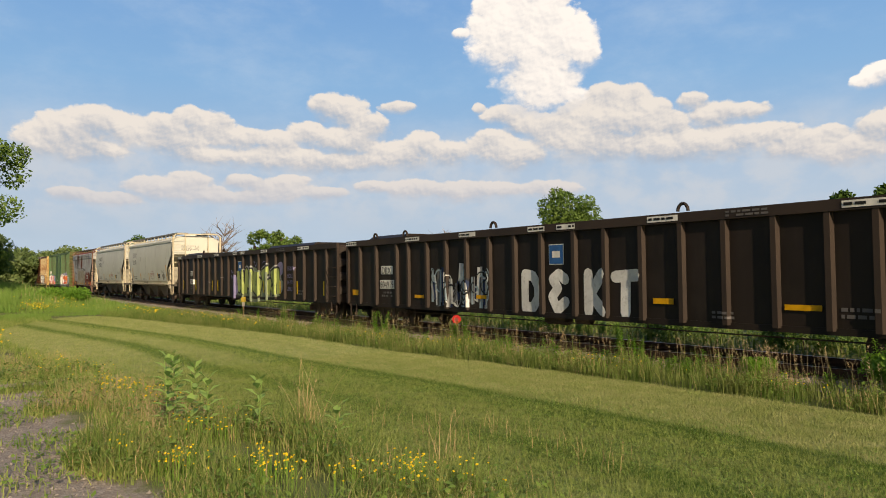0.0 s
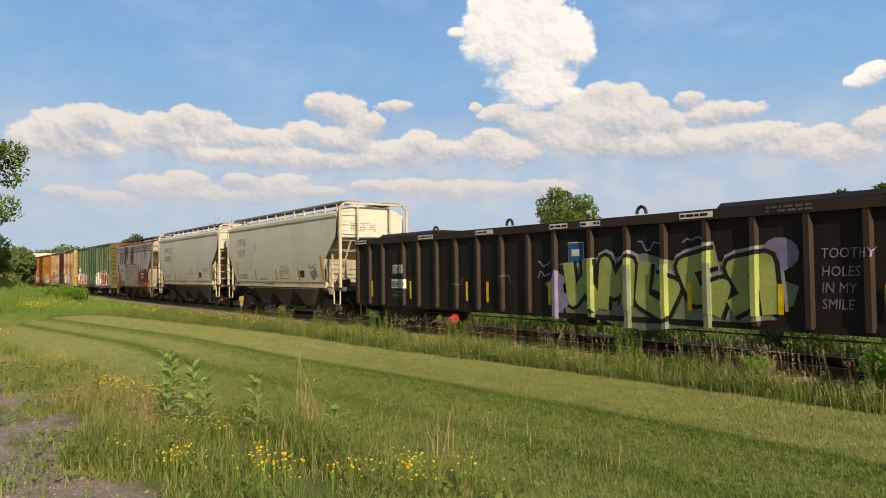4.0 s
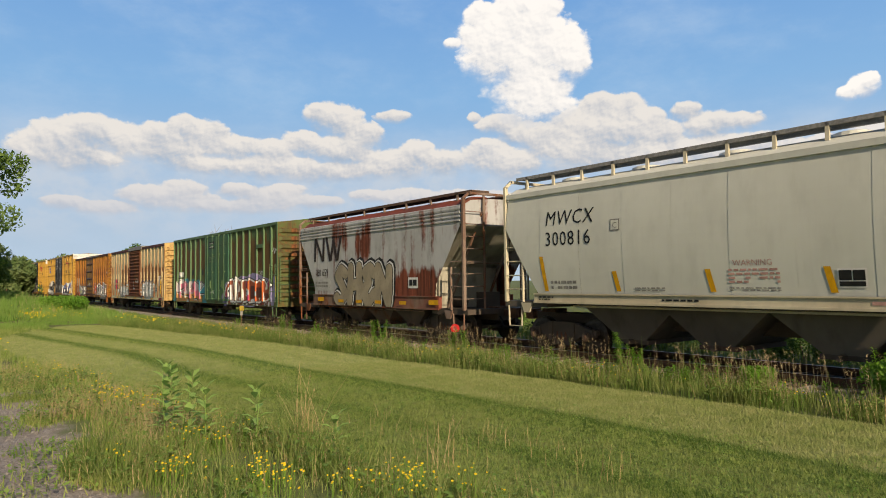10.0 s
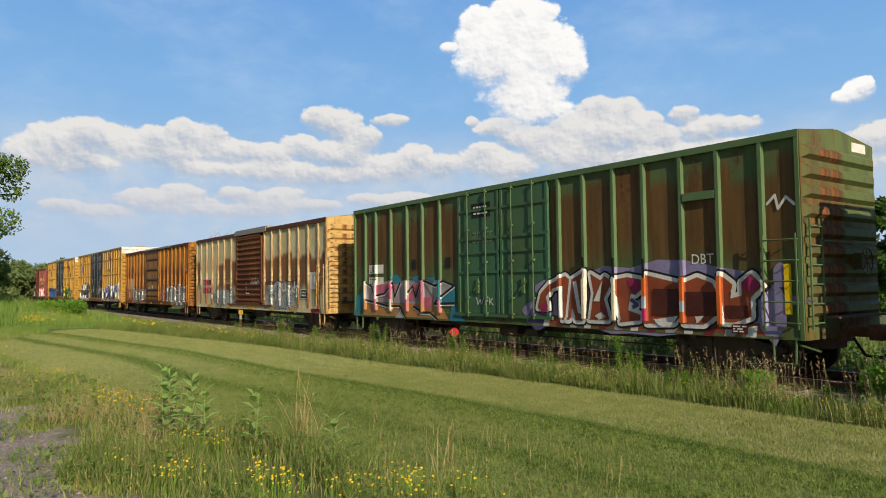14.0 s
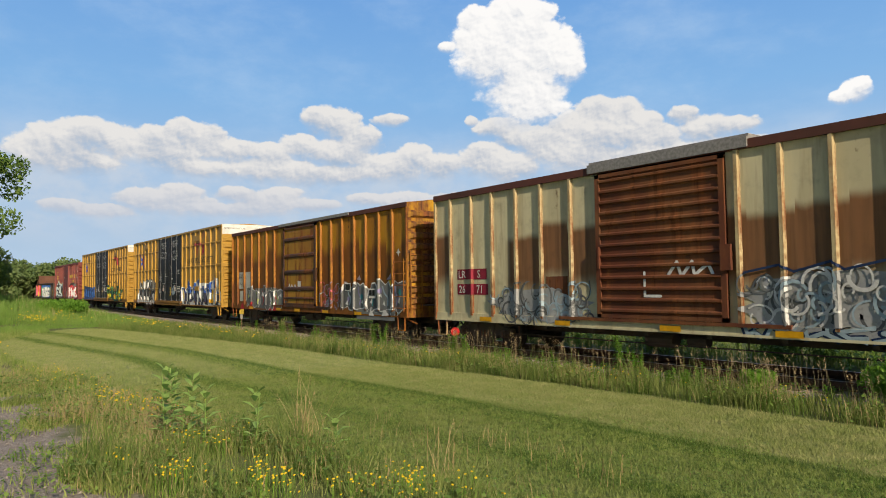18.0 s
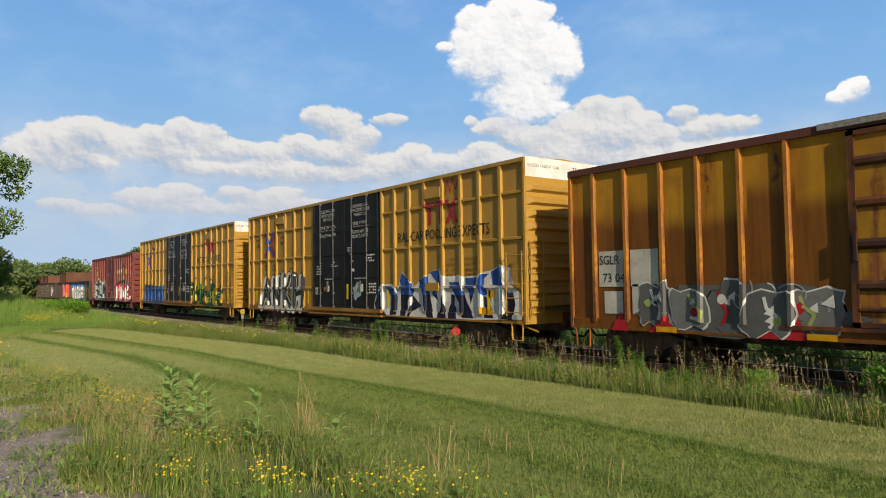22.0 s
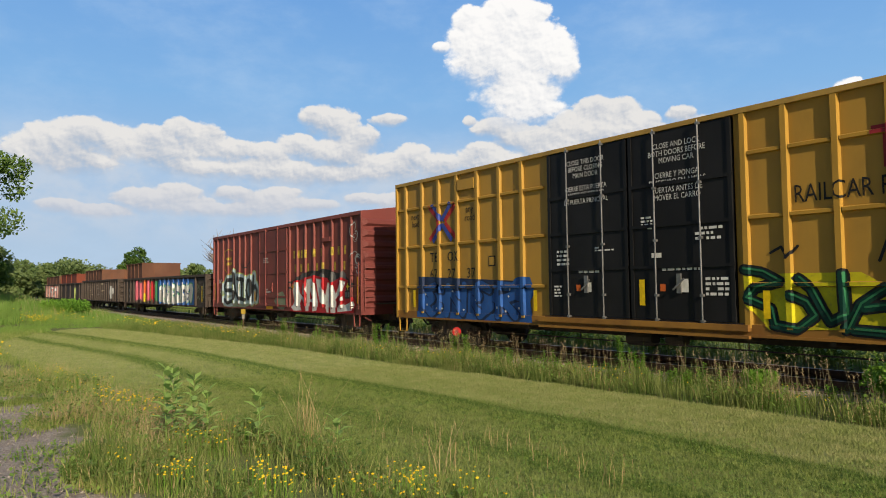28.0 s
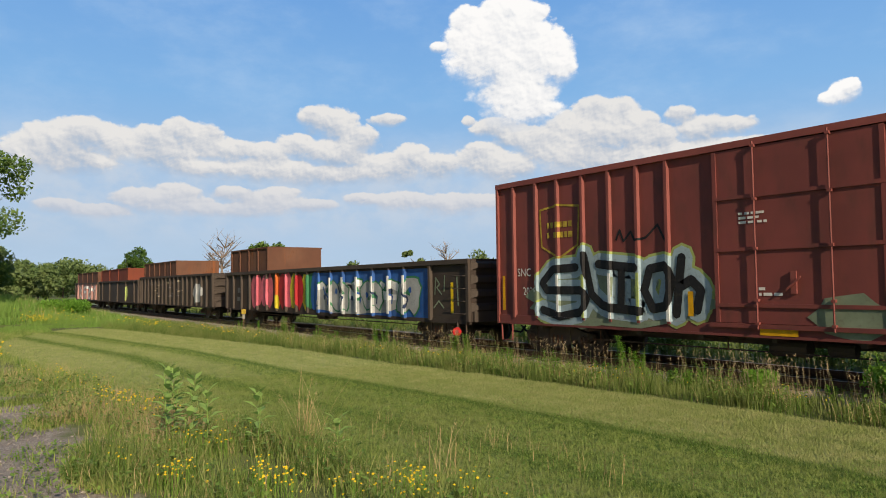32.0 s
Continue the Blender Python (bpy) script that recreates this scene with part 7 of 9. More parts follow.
GREEN_LETTERS = ([(9.24, 1.2), (9.36, 1.56), (9.66, 1.8), (10.14, 1.98), (10.26, 1.89), (10.17, 0.93), (10.05, 0.93), (10.05, 1.74), (9.72, 1.68), (9.54, 1.47), (9.6, 1.2)], [(10.35, 1.89), (10.74, 2.07), (10.71, 0.93), (10.47, 0.93), (10.35, 1.23), (10.29, 0.93), (10.2, 0.93)], [(10.92, 2.01), (11.22, 1.86), (11.34, 1.95), (11.55, 1.83), (11.31, 1.44), (11.46, 0.96), (10.89, 0.96), (11.01, 1.56)], [(11.58, 1.86), (11.97, 1.92), (12.33, 1.86), (12.39, 1.68), (12.18, 1.53), (12.06, 1.56), (11.97, 1.2), (12.3, 1.11), (12.3, 0.99), (11.79, 0.93), (11.7, 1.44)],)
GREEN_LETTERS += ([(12.48, 1.95), (13.29, 1.77), (13.26, 1.08), (13.14, 0.96), (12.48, 0.93)], [(13.35, 1.77), (13.68, 1.89), (14.01, 1.77), (14.1, 1.59), (14.1, 1.17), (13.83, 0.96), (13.38, 0.96)], [(14.19, 1.92), (14.43, 1.74), (14.37, 1.47), (14.61, 1.53), (14.61, 1.77), (14.82, 1.92), (15.03, 1.71), (14.79, 1.5), (14.79, 1.14), (14.46, 1.02), (14.25, 1.02)],)
for k, line in enumerate(GREEN_LETTERS):
    fat_letter(skin, line, 3 + k % 2, P_RUSTRED, ((0.26, P_BLACK), (0.17, P_WHITE)), "terracotta letter with a white and black edge")
for line in ([(11.97, 1.89), (12.27, 1.86), (12.36, 1.71), (12.18, 1.53), (12.03, 1.68)], [(14.61, 1.77), (14.79, 1.92), (15.0, 1.71), (14.79, 1.59), (14.67, 1.65)], [(9.3, 1.2), (9.54, 1.38), (9.6, 1.14), (9.42, 1.08)], [(11.25, 1.29), (11.4, 1.23), (11.34, 1.02)],):
    skin.lay(shape(line), P_MAGENTA, 7, "graffiti", "magenta patch in a letter")
for line in ([(11.01, 1.38), (11.28, 1.86), (11.19, 1.38)], [(10.38, 1.83), (10.5, 1.86), (10.65, 1.08), (10.53, 1.11)], [(12.06, 1.5), (12.3, 1.35), (12.27, 1.17), (12.0, 1.2)], [(12.63, 1.02), (13.23, 1.11), (13.08, 0.9), (12.87, 0.87)], [(13.62, 1.11), (13.83, 1.14), (13.65, 0.96)], [(14.4, 1.65), (14.49, 1.56), (14.4, 1.47)], [(14.79, 1.44), (14.91, 1.38), (14.79, 1.29)], [(11.04, 1.05), (11.22, 1.14), (11.37, 1.05), (11.19, 0.96)],):
    skin.lay(shape(line), P_WHITE, 7, "graffiti", "white cut in a letter")
skin.lay(stroke([(12.06, 1.44), (12.24, 1.32), (12.1, 1.26)], 0.09, False), P_PURPLE, 8, "graffiti")
skin.lay(quad(12.64, 13.24, 1.12, 1.66) + quad(13.39, 14.1, 1.13, 1.6) + quad(14.28, 14.74, 1.12, 1.34), P_OXIDE, 8, "paint_patch", "dark red repainted panel")
skin.lay(quad(14.42, 14.74, 0.82, 1.0), P_OXIDE, 8, "stencil_panel")
skin.lay(small_print(14.45, 14.72, 0.84, 0.98, 3, 6), M_WHITE, 9, "stencil")
skin.lay(cloud(9.2, 0.95, 0.35, 0.3, 23, 14, 0.15), P_PURPLE, 2, "graffiti")
skin.lay(cloud(15.35, 1.9, 0.14, 0.22, 24, 12, 0.1) + cloud(15.2, 1.2, 0.25, 0.5, 25, 14, 0.2), P_LILAC, 2, "graffiti")
for k, x in enumerate((10.75, 11.63, 12.44, 13.36, 14.18)):
    skin.lay(quad(x - 0.05, x + 0.05, 0.95, 1.9), (P_CREAM, P_CREAM, P_ORANGE, P_ORANGE, P_ORANGE)[k], 9, "graffiti")
skin.lay(quad(12.39, 12.49, 0.98, 1.25), P_MAGENTA, 10, "graffiti")
skin.lay(quad(13.31, 13.41, 1.2, 1.42) + quad(12.39, 12.49, 1.25, 1.5), P_ICE, 10, "graffiti")
skin.lay(quad(10.72, 10.79, 1.8, 2.4) + quad(11.6, 11.67, 1.75, 2.35) + quad(12.41, 12.47, 1.8, 2.3), P_BLACK, 5, "graffiti")
skin.lay(shape([(0.55, 2.0), (1.0, 1.85), (2.4, 1.95), (4.0, 1.95), (5.25, 1.95), (5.8, 1.8), (5.8, 1.2), (0.6, 1.25)]), P_MAUVE, 1, "graffiti", "pale mauve ground of a pink, teal and orange piece")
skin.lay(shape([(0.6, 1.35), (2.0, 1.2), (5.0, 1.25), (5.6, 0.74), (0.6, 0.74)]), P_SAND, 2, "graffiti", "orange foot of a painted piece")
for line in ([(-0.03, 1.44), (0.69, 1.59), (0.54, 1.17), (0.36, 0.75), (-0.06, 0.75)], [(2.4, 2.07), (2.73, 2.16), (3.06, 1.92), (2.58, 1.83)], [(3.45, 2.04), (3.99, 2.1), (3.9, 1.86)], [(4.29, 2.01), (4.86, 2.04), (4.77, 1.86)], [(4.86, 1.41), (5.79, 1.77), (5.82, 1.26), (5.04, 1.17)], [(5.61, 1.17), (5.88, 1.17), (6.3, 0.75), (5.58, 0.75)],):
    skin.lay(shape(line), P_TURQUOISE, 3, "graffiti", "turquoise patch")
for line in ([(1.17, 1.77), (1.62, 1.83), (2.49, 1.89), (2.22, 1.41), (1.38, 1.41)], [(3.66, 1.86), (4.05, 1.86), (4.05, 1.38), (3.33, 1.32)], [(4.17, 1.41), (4.77, 1.44), (4.56, 1.08), (4.2, 1.11)], [(2.34, 1.86), (2.67, 1.89), (2.58, 1.65), (2.4, 1.68)],):
    skin.lay(shape(line), P_ROSE, 3, "graffiti", "rose pink letter")
skin.lay(shape([(4.35, 1.8), (5.2, 1.93), (5.78, 1.78), (5.0, 1.42), (4.7, 1.5)]), P_SILVER, 4, "graffiti", "grey arrow")
for line in ([(0.57, 1.98), (1.14, 1.77), (1.32, 1.44), (1.98, 1.53), (2.49, 1.89), (2.61, 1.41), (2.94, 1.89)], [(3.33, 1.95), (3.24, 1.47), (3.66, 1.77), (3.81, 1.41), (4.08, 1.89)], [(4.17, 1.95), (4.86, 1.77), (5.25, 1.92), (5.79, 1.77), (5.04, 1.41), (4.8, 1.23), (5.79, 1.26)], [(0.63, 1.32), (1.62, 1.2), (2.22, 1.11), (2.88, 1.14), (3.33, 0.75)], [(3.66, 1.14), (4.17, 0.96), (4.65, 0.96), (5.04, 0.75)],):
    skin.lay([c for c in (clip(p, 1, 0.74, True) for p in stroke([(x, z - 0.05) for x, z in line], 0.05, False)) if len(c) > 2], P_WHITE, 5, "graffiti", "white inner line")
    skin.lay([c for c in (clip(p, 1, 0.74, True) for p in stroke(line, 0.07, False)) if len(c) > 2], P_BLACK, 6, "graffiti", "black outline")
skin.lay([[(2.7, 0.76), (3.2, 0.76), (2.95, 0.95)]], P_ICE, 7, "graffiti")
for k, x in enumerate((0.75, 1.45, 2.4, 3.35, 4.2, 5.1)):
    skin.lay(quad(x - 0.05, x + 0.05, 1.35, 1.95), (P_CREAM, P_WHITE, P_ROSE, P_CREAM, P_ROSE, P_TURQUOISE)[k], 7, "graffiti")
    skin.lay(quad(x - 0.05, x + 0.05, 0.95, 1.35), (P_SAND, P_ROSE, P_CREAM, P_ROSE, P_SAND, P_ROSE)[k], 7, "graffiti")
skin.lay(stroke([(6.85, 1.42), (6.9, 1.25), (7.0, 1.38), (7.05, 1.25), (7.15, 1.42)], 0.03) + stroke([(7.22, 1.25), (7.22, 1.42), (7.32, 1.35), (7.22, 1.32)], 0.03) + stroke([(7.4, 1.25), (7.4, 1.42)], 0.03) + stroke([(7.52, 1.42), (7.42, 1.33), (7.55, 1.24)], 0.03), P_WHITE, 3, "graffiti_tag")
skin.lay(quad(3.6, 3.85, 2.3, 2.6) + quad(5.35, 5.6, 2.3, 2.6), M_INK, 3, "stencil_panel")
skin.lay(quad(0.95, 1.9, 2.2, 2.5) + quad(0.95, 1.9, 1.78, 2.08), M_WHITE, 2, "number_panel")
skin.lay(text("LRS", 1.0, 2.24, 0.22, 0.9) + text("2727", 1.0, 1.82, 0.22, 0.8), M_INK, 3, "lettering")
skin.lay(quad(15.42, 15.55, 1.2, 2.1), M_YDECAL, 4, "reflector")
skin.lay(text("DBT", 13.55, 2.15, 0.2, 0.9) + stroke([(15.15, 3.2), (15.3, 3.35), (15.35, 3.1), (15.5, 3.3), (15.65, 3.15)], 0.05), P_WHITE, 2, "graffiti_tag")
part("hatch_plate", Geo().box(13.42, 14.12, -1.54, -1.46, 3.42, 3.58), M_GPOST, car)
g = Geo().box(15.785, 15.79, 0.55, 1.15, 4.28, 4.46)
part("end_number", g, M_WHITE, car, "white number panel on the end")

# ---------------------------------------------------------------- cream and rust boxcar
M_C = banded("cream_rusted", (0.66, 0.61, 0.40), (0.55, 0.50, 0.32), (0.22, 0.085, 0.03), 1.75, 3.1, 0.1, 0.5, amount=0.92, soft=0.3, spared=(0.7, 3.2))
M_CPOST = paint("cream_post", (0.56, 0.46, 0.26), (0.42, 0.29, 0.15), 0.42, 0.75, 0.1)
M_CROOF = paint("brown_roof", (0.12, 0.045, 0.035), (0.09, 0.04, 0.03), 0.1, 0.5, 0.2, 0.7)
M_CDOOR = paint("rust_door", (0.13, 0.042, 0.022), (0.22, 0.095, 0.04), 0.4, 0.5, 0.4, 0.8)
M_CEND = paint("cream_rust_end", (0.62, 0.46, 0.19), (0.56, 0.36, 0.13), 0.36, 0.75, 0.35)
car, skin = boxcar(-118.4, 15.8, 4.45, "cream boxcar heavily stained with rust and tagged", M_C, M_CPOST, M_CEND, M_CROOF, (0.77, 1.72, 2.61, 3.56, 4.48, 5.48, 9.73, 10.57, 11.46, 12.4, 13.29, 14.2, 15.1), ((6.3, 9.5),),
                   sliding_door(M_CDOOR, M_CDOOR, [(0.05 + 0.075 * i, 0.05) for i in range(13)], M_CDOOR), m_chord=M_CROOF, chord=0.17, m_sill=M_C)
part("door_rail", Geo().box(6.1, 10.0, -1.57, -1.5, 4.3, 4.5).box(6.1, 10.0, -1.5, -0.6, 4.46, 4.56), M_GALV, car, "weathered pale roof patch above the door")
M_LRS = plain("crimson_panel", (0.24, 0.02, 0.04), 0.6, 0, 0.2, 5)
skin.lay(quad(1.05, 2.35, 1.93, 2.22) + quad(1.05, 2.4, 1.5, 1.8), M_LRS, 1, "number_panel")
skin.lay(text("LR", 1.1, 1.97, 0.21) + text("S", 1.95, 1.97, 0.21) + text("26", 1.12, 1.55, 0.21) + text("71", 1.9, 1.55, 0.21), M_WHITE, 2, "lettering", "white lettering on crimson panels")
skin.lay(quad(4.62, 5.34, 1.5, 1.96), M_CDOOR, 1, "patch_panel")
skin.lay(quad(13.5, 14.1, 1.3, 1.68), M_WHITE, 3, "data_panel")
skin.lay(quad(13.54, 14.06, 1.33, 1.65), M_INK, 4, "data_panel")
skin.lay(small_print(13.6, 14.02, 1.38, 1.62, 2, 4), M_WHITE, 5, "data_panel")
skin.lay(quad(14.28, 15.0, 1.68, 2.36), P_WHITE, 1, "paint_patch")
skin.lay(quad(14.95, 15.07, 1.2, 2.1), M_YDECAL, 4, "reflector")
skin.lay(quad(14.5, 15.25, 0.76, 0.92), M_LRS, 3, "stencil_panel")
for x in (2.1, 4.95, 7.95, 10.4, 12.6):
    skin.lay(quad(x, x + 0.5, 0.78, 0.9), M_AMBER, 5, "reflector")
skin.lay(cloud(4.3, 1.25, 1.7, 0.42, 44, 24, 0.2), P_SILVER, 1, "graffiti", "pale grey ground of a tangled piece")
scribble(skin, 2.6, 6.0, 0.76, 1.75, 20, 41, (P_SLATE, P_ICE, P_GREY))
skin.lay(cloud(11.5, 1.4, 1.75, 0.55, 45, 26, 0.18), P_SILVER, 1, "graffiti", "pale ground of a tangled piece")
scribble(skin, 9.9, 13.2, 0.98, 2.0, 15, 42, (P_GREY, P_WHITE, P_SLATE, P_ICE, P_WHITE), 0.055)
skin.lay(stroke([(9.8, 1.95), (10.5, 2.08), (10.75, 1.95), (11.4, 2.12), (11.6, 1.97), (12.3, 2.12), (12.5, 1.98), (13.2, 2.1)], 0.045, False), P_NAVY, 6, "graffiti", "navy zigzag edge")
throw_up(skin, "202135", 9.6, 13.2, 0.76, 0.98, 0.07, ((0.05, P_NAVY, "", 0, 0), (0, P_ICE, "", 0.03, 0)), 43, 0.1)
skin.lay(stroke([(8.2, 1.95), (8.4, 2.2), (8.5, 1.9), (8.75, 2.2), (8.8, 1.92), (9.1, 2.15), (9.2, 1.95)], 0.07) + stroke([(7.6, 2.0), (7.6, 1.5), (8.0, 1.5)], 0.06), P_WHITE, 2, "graffiti_tag")
part("end_number", Geo().box(15.825, 15.83, 0.4, 1.25, 4.3, 4.46), M_WHITE, car, "white number panel on the end")

# ---------------------------------------------------------------- orange-yellow boxcar
M_O = banded("orange_rusted", (0.46, 0.235, 0.018), (0.37, 0.165, 0.015), (0.185, 0.06, 0.013), -1.0, 3.2, 0.2, 0.8, soft=0.6, amount=0.85)
M_OPOST = paint("orange_post", (0.46, 0.20, 0.025), (0.34, 0.12, 0.02), 0.42, 0.8, 0.2)
# Rust and grime on this end, made heavier to deepen the neighbour's shadow.
M_OEND = paint("yellow_end", (0.60, 0.34, 0.02), (0.42, 0.20, 0.018), 0.45, 0.5, 0.8)
M_ODOOR = paint("orange_door", (0.40, 0.21, 0.018), (0.32, 0.14, 0.016), 0.36, 0.85, 0.25)
M_ORUST = paint("door_rib_rust", (0.055, 0.028, 0.02), (0.14, 0.055, 0.02), 0.4, 0.3, 0.4)
car, skin = boxcar(-135.66, 15.75, 4.45, "orange-yellow boxcar with rust runs and grey graffiti", M_O, M_OPOST, M_OEND, M_CROOF, (0.73, 1.62, 2.55, 3.42, 4.31, 5.21, 9.69, 10.55, 11.42, 12.32, 13.13, 14.01, 14.86), ((6.25, 9.32),),
                   sliding_door(M_ODOOR, M_ORUST, [(0.84, 0.09), (0.63, 0.09), (0.42, 0.09), (0.21, 0.09), (0.09, 0.05)], M_ORUST), m_chord=M_CROOF, chord=0.15, m_sill=M_O)
part("door_rail", Geo().box(5.8, 12.0, -1.56, -1.5, 4.35, 4.46), M_GALV, car, "pale steel door rail")
skin.lay(quad(0.84, 1.52, 1.7, 2.5) + quad(1.72, 2.44, 1.7, 2.5) + quad(0.98, 1.5, 1.1, 1.6) + quad(1.75, 2.4, 1.1, 1.75), spray("grey_patch", (0.62, 0.61, 0.55)), 1, "paint_patch")
skin.lay(text("SGLR", 0.86, 2.2, 0.2, 0.85) + text("73 04", 0.95, 1.8, 0.2, 0.95), M_INK, 2, "lettering")
skin.lay(cloud(4.2, 1.25, 2.2, 0.5, 51, 24, 0.16), P_GREY, 1, "graffiti", "grey and black piece with white outlines")
piece(skin, 1.9, 6.0, 0.75, 1.75, 5, 52, P_WHITE, (P_GREY, P_SLATE, P_GREY), (P_WHITE, P_LIME, P_RED), 0.035)
skin.lay([[(1.2, 0.74), (1.7, 0.74), (1.45, 1.15)], [(2.2, 0.74), (2.9, 0.74), (2.6, 1.1)], [(4.4, 0.74), (5.1, 0.74), (4.8, 1.15)], [(5.0, 0.74), (5.5, 0.74), (5.3, 1.2)]], P_RED, 4, "graffiti")
skin.lay(quad(12.5, 15.0, 0.62, 1.1), P_SLATE, 1, "graffiti", "grey ground of a piece")
piece(skin, 11.5, 15.6, 0.85, 1.9, 5, 53, P_WHITE, (P_GREY, P_SLATE), (P_ICE, P_LILAC, P_TEAL), 0.05)
skin.lay([[(13.4, 0.76), (13.75, 0.76), (13.5, 1.0)], [(14.2, 0.76), (14.7, 0.8), (14.4, 1.0)]], P_WHITE, 5, "graffiti", "white shard")
skin.lay([[(12.5, 2.0), (12.8, 1.98), (12.7, 2.16)], [(14.5, 1.98), (14.85, 1.98), (14.75, 2.18)]], P_MAUVE, 5, "graffiti", "mauve shard")
scribble(skin, 9.8, 11.4, 0.85, 1.85, 13, 55, (P_LILAC, P_PINK, P_ICE), 0.022)
scribble(skin, 2.2, 6.0, 0.78, 1.7, 8, 56, (P_WHITE, P_SILVER), 0.03)
scribble(skin, 12.0, 15.4, 0.8, 1.9, 7, 57, (P_WHITE, P_SILVER), 0.03)
skin.lay(quad(13.32, 13.78, 1.35, 1.68), M_WHITE, 5, "data_panel")
skin.lay(quad(13.36, 13.54, 1.44, 1.64) + quad(13.57, 13.74, 1.44, 1.64), M_INK, 6, "data_panel")
skin.lay(quad(11.65, 12.05, 1.6, 1.88), M_WHITE, 5, "data_panel")
skin.lay(quad(11.68, 12.02, 1.63, 1.85), M_INK, 6, "data_panel")
skin.lay(quad(14.6, 14.75, 1.05, 1.95), M_YDECAL, 3, "reflector")
for x in (2.4, 5.5, 7.4, 9.9, 12.4):
    skin.lay(quad(x, x + 0.5, 0.76, 0.87), M_AMBER, 7, "reflector")
skin.lay(stroke([(6.75, 1.66), (6.85, 1.88), (7.0, 1.65), (7.1, 1.86), (7.3, 1.66), (7.4, 1.85), (7.6, 1.7)], 0.05) + [[(15.2, 3.0), (15.24, 2.9), (15.35, 2.86), (15.24, 2.82), (15.2, 2.72), (15.16, 2.82), (15.05, 2.86), (15.16, 2.9)]], P_WHITE, 2, "graffiti_tag")
skin.lay(quad(7.65, 7.95, 1.6, 2.0), P_WHITE, 1, "stencil_panel")
part("end_number", Geo().box(15.775, 15.78, 0.35, 1.3, 4.02, 4.2), M_WHITE, car, "white number panel on the end")


# ---------------------------------------------------------------- tall yellow boxcars
M_Y = paint("yellow_paint", (0.44, 0.255, 0.046), (0.40, 0.23, 0.043), 0.0, 0.5, 0.12, 0.5)
M_YPOST = paint("yellow_post", (0.47, 0.27, 0.045), None, 0.0, 0.5, 0.1, 0.5)
M_YROOF = paint("yellow_roof_rim", (0.45, 0.28, 0.07), None, 0.12, 0.5, 0.2, 0.6)
M_YSILL = paint("yellow_sill", (0.36, 0.18, 0.035), (0.25, 0.12, 0.03), 0.2, 0.4, 0.3, 0.6)
M_ROD = plain("steel_rod", (0.22, 0.22, 0.22), 0.45, 0.6, 0.2, 6)
M_REDLOGO = plain("faded_red_mark", (0.33, 0.03, 0.04), 0.55, 0, 0.2, 4)
M_LOGOBLUE = plain("blue_mark", (0.05, 0.08, 0.36), 0.55, 0, 0.2, 4)
M_LOGORED = plain("red_mark", (0.5, 0.04, 0.04), 0.55, 0, 0.2, 4)
Y_POSTS = (0.55, 1.45, 2.32, 3.22, 4.14, 5.08, 5.96, 12.05, 12.83, 13.7, 14.54, 15.46, 16.35, 17.19, 18.08)


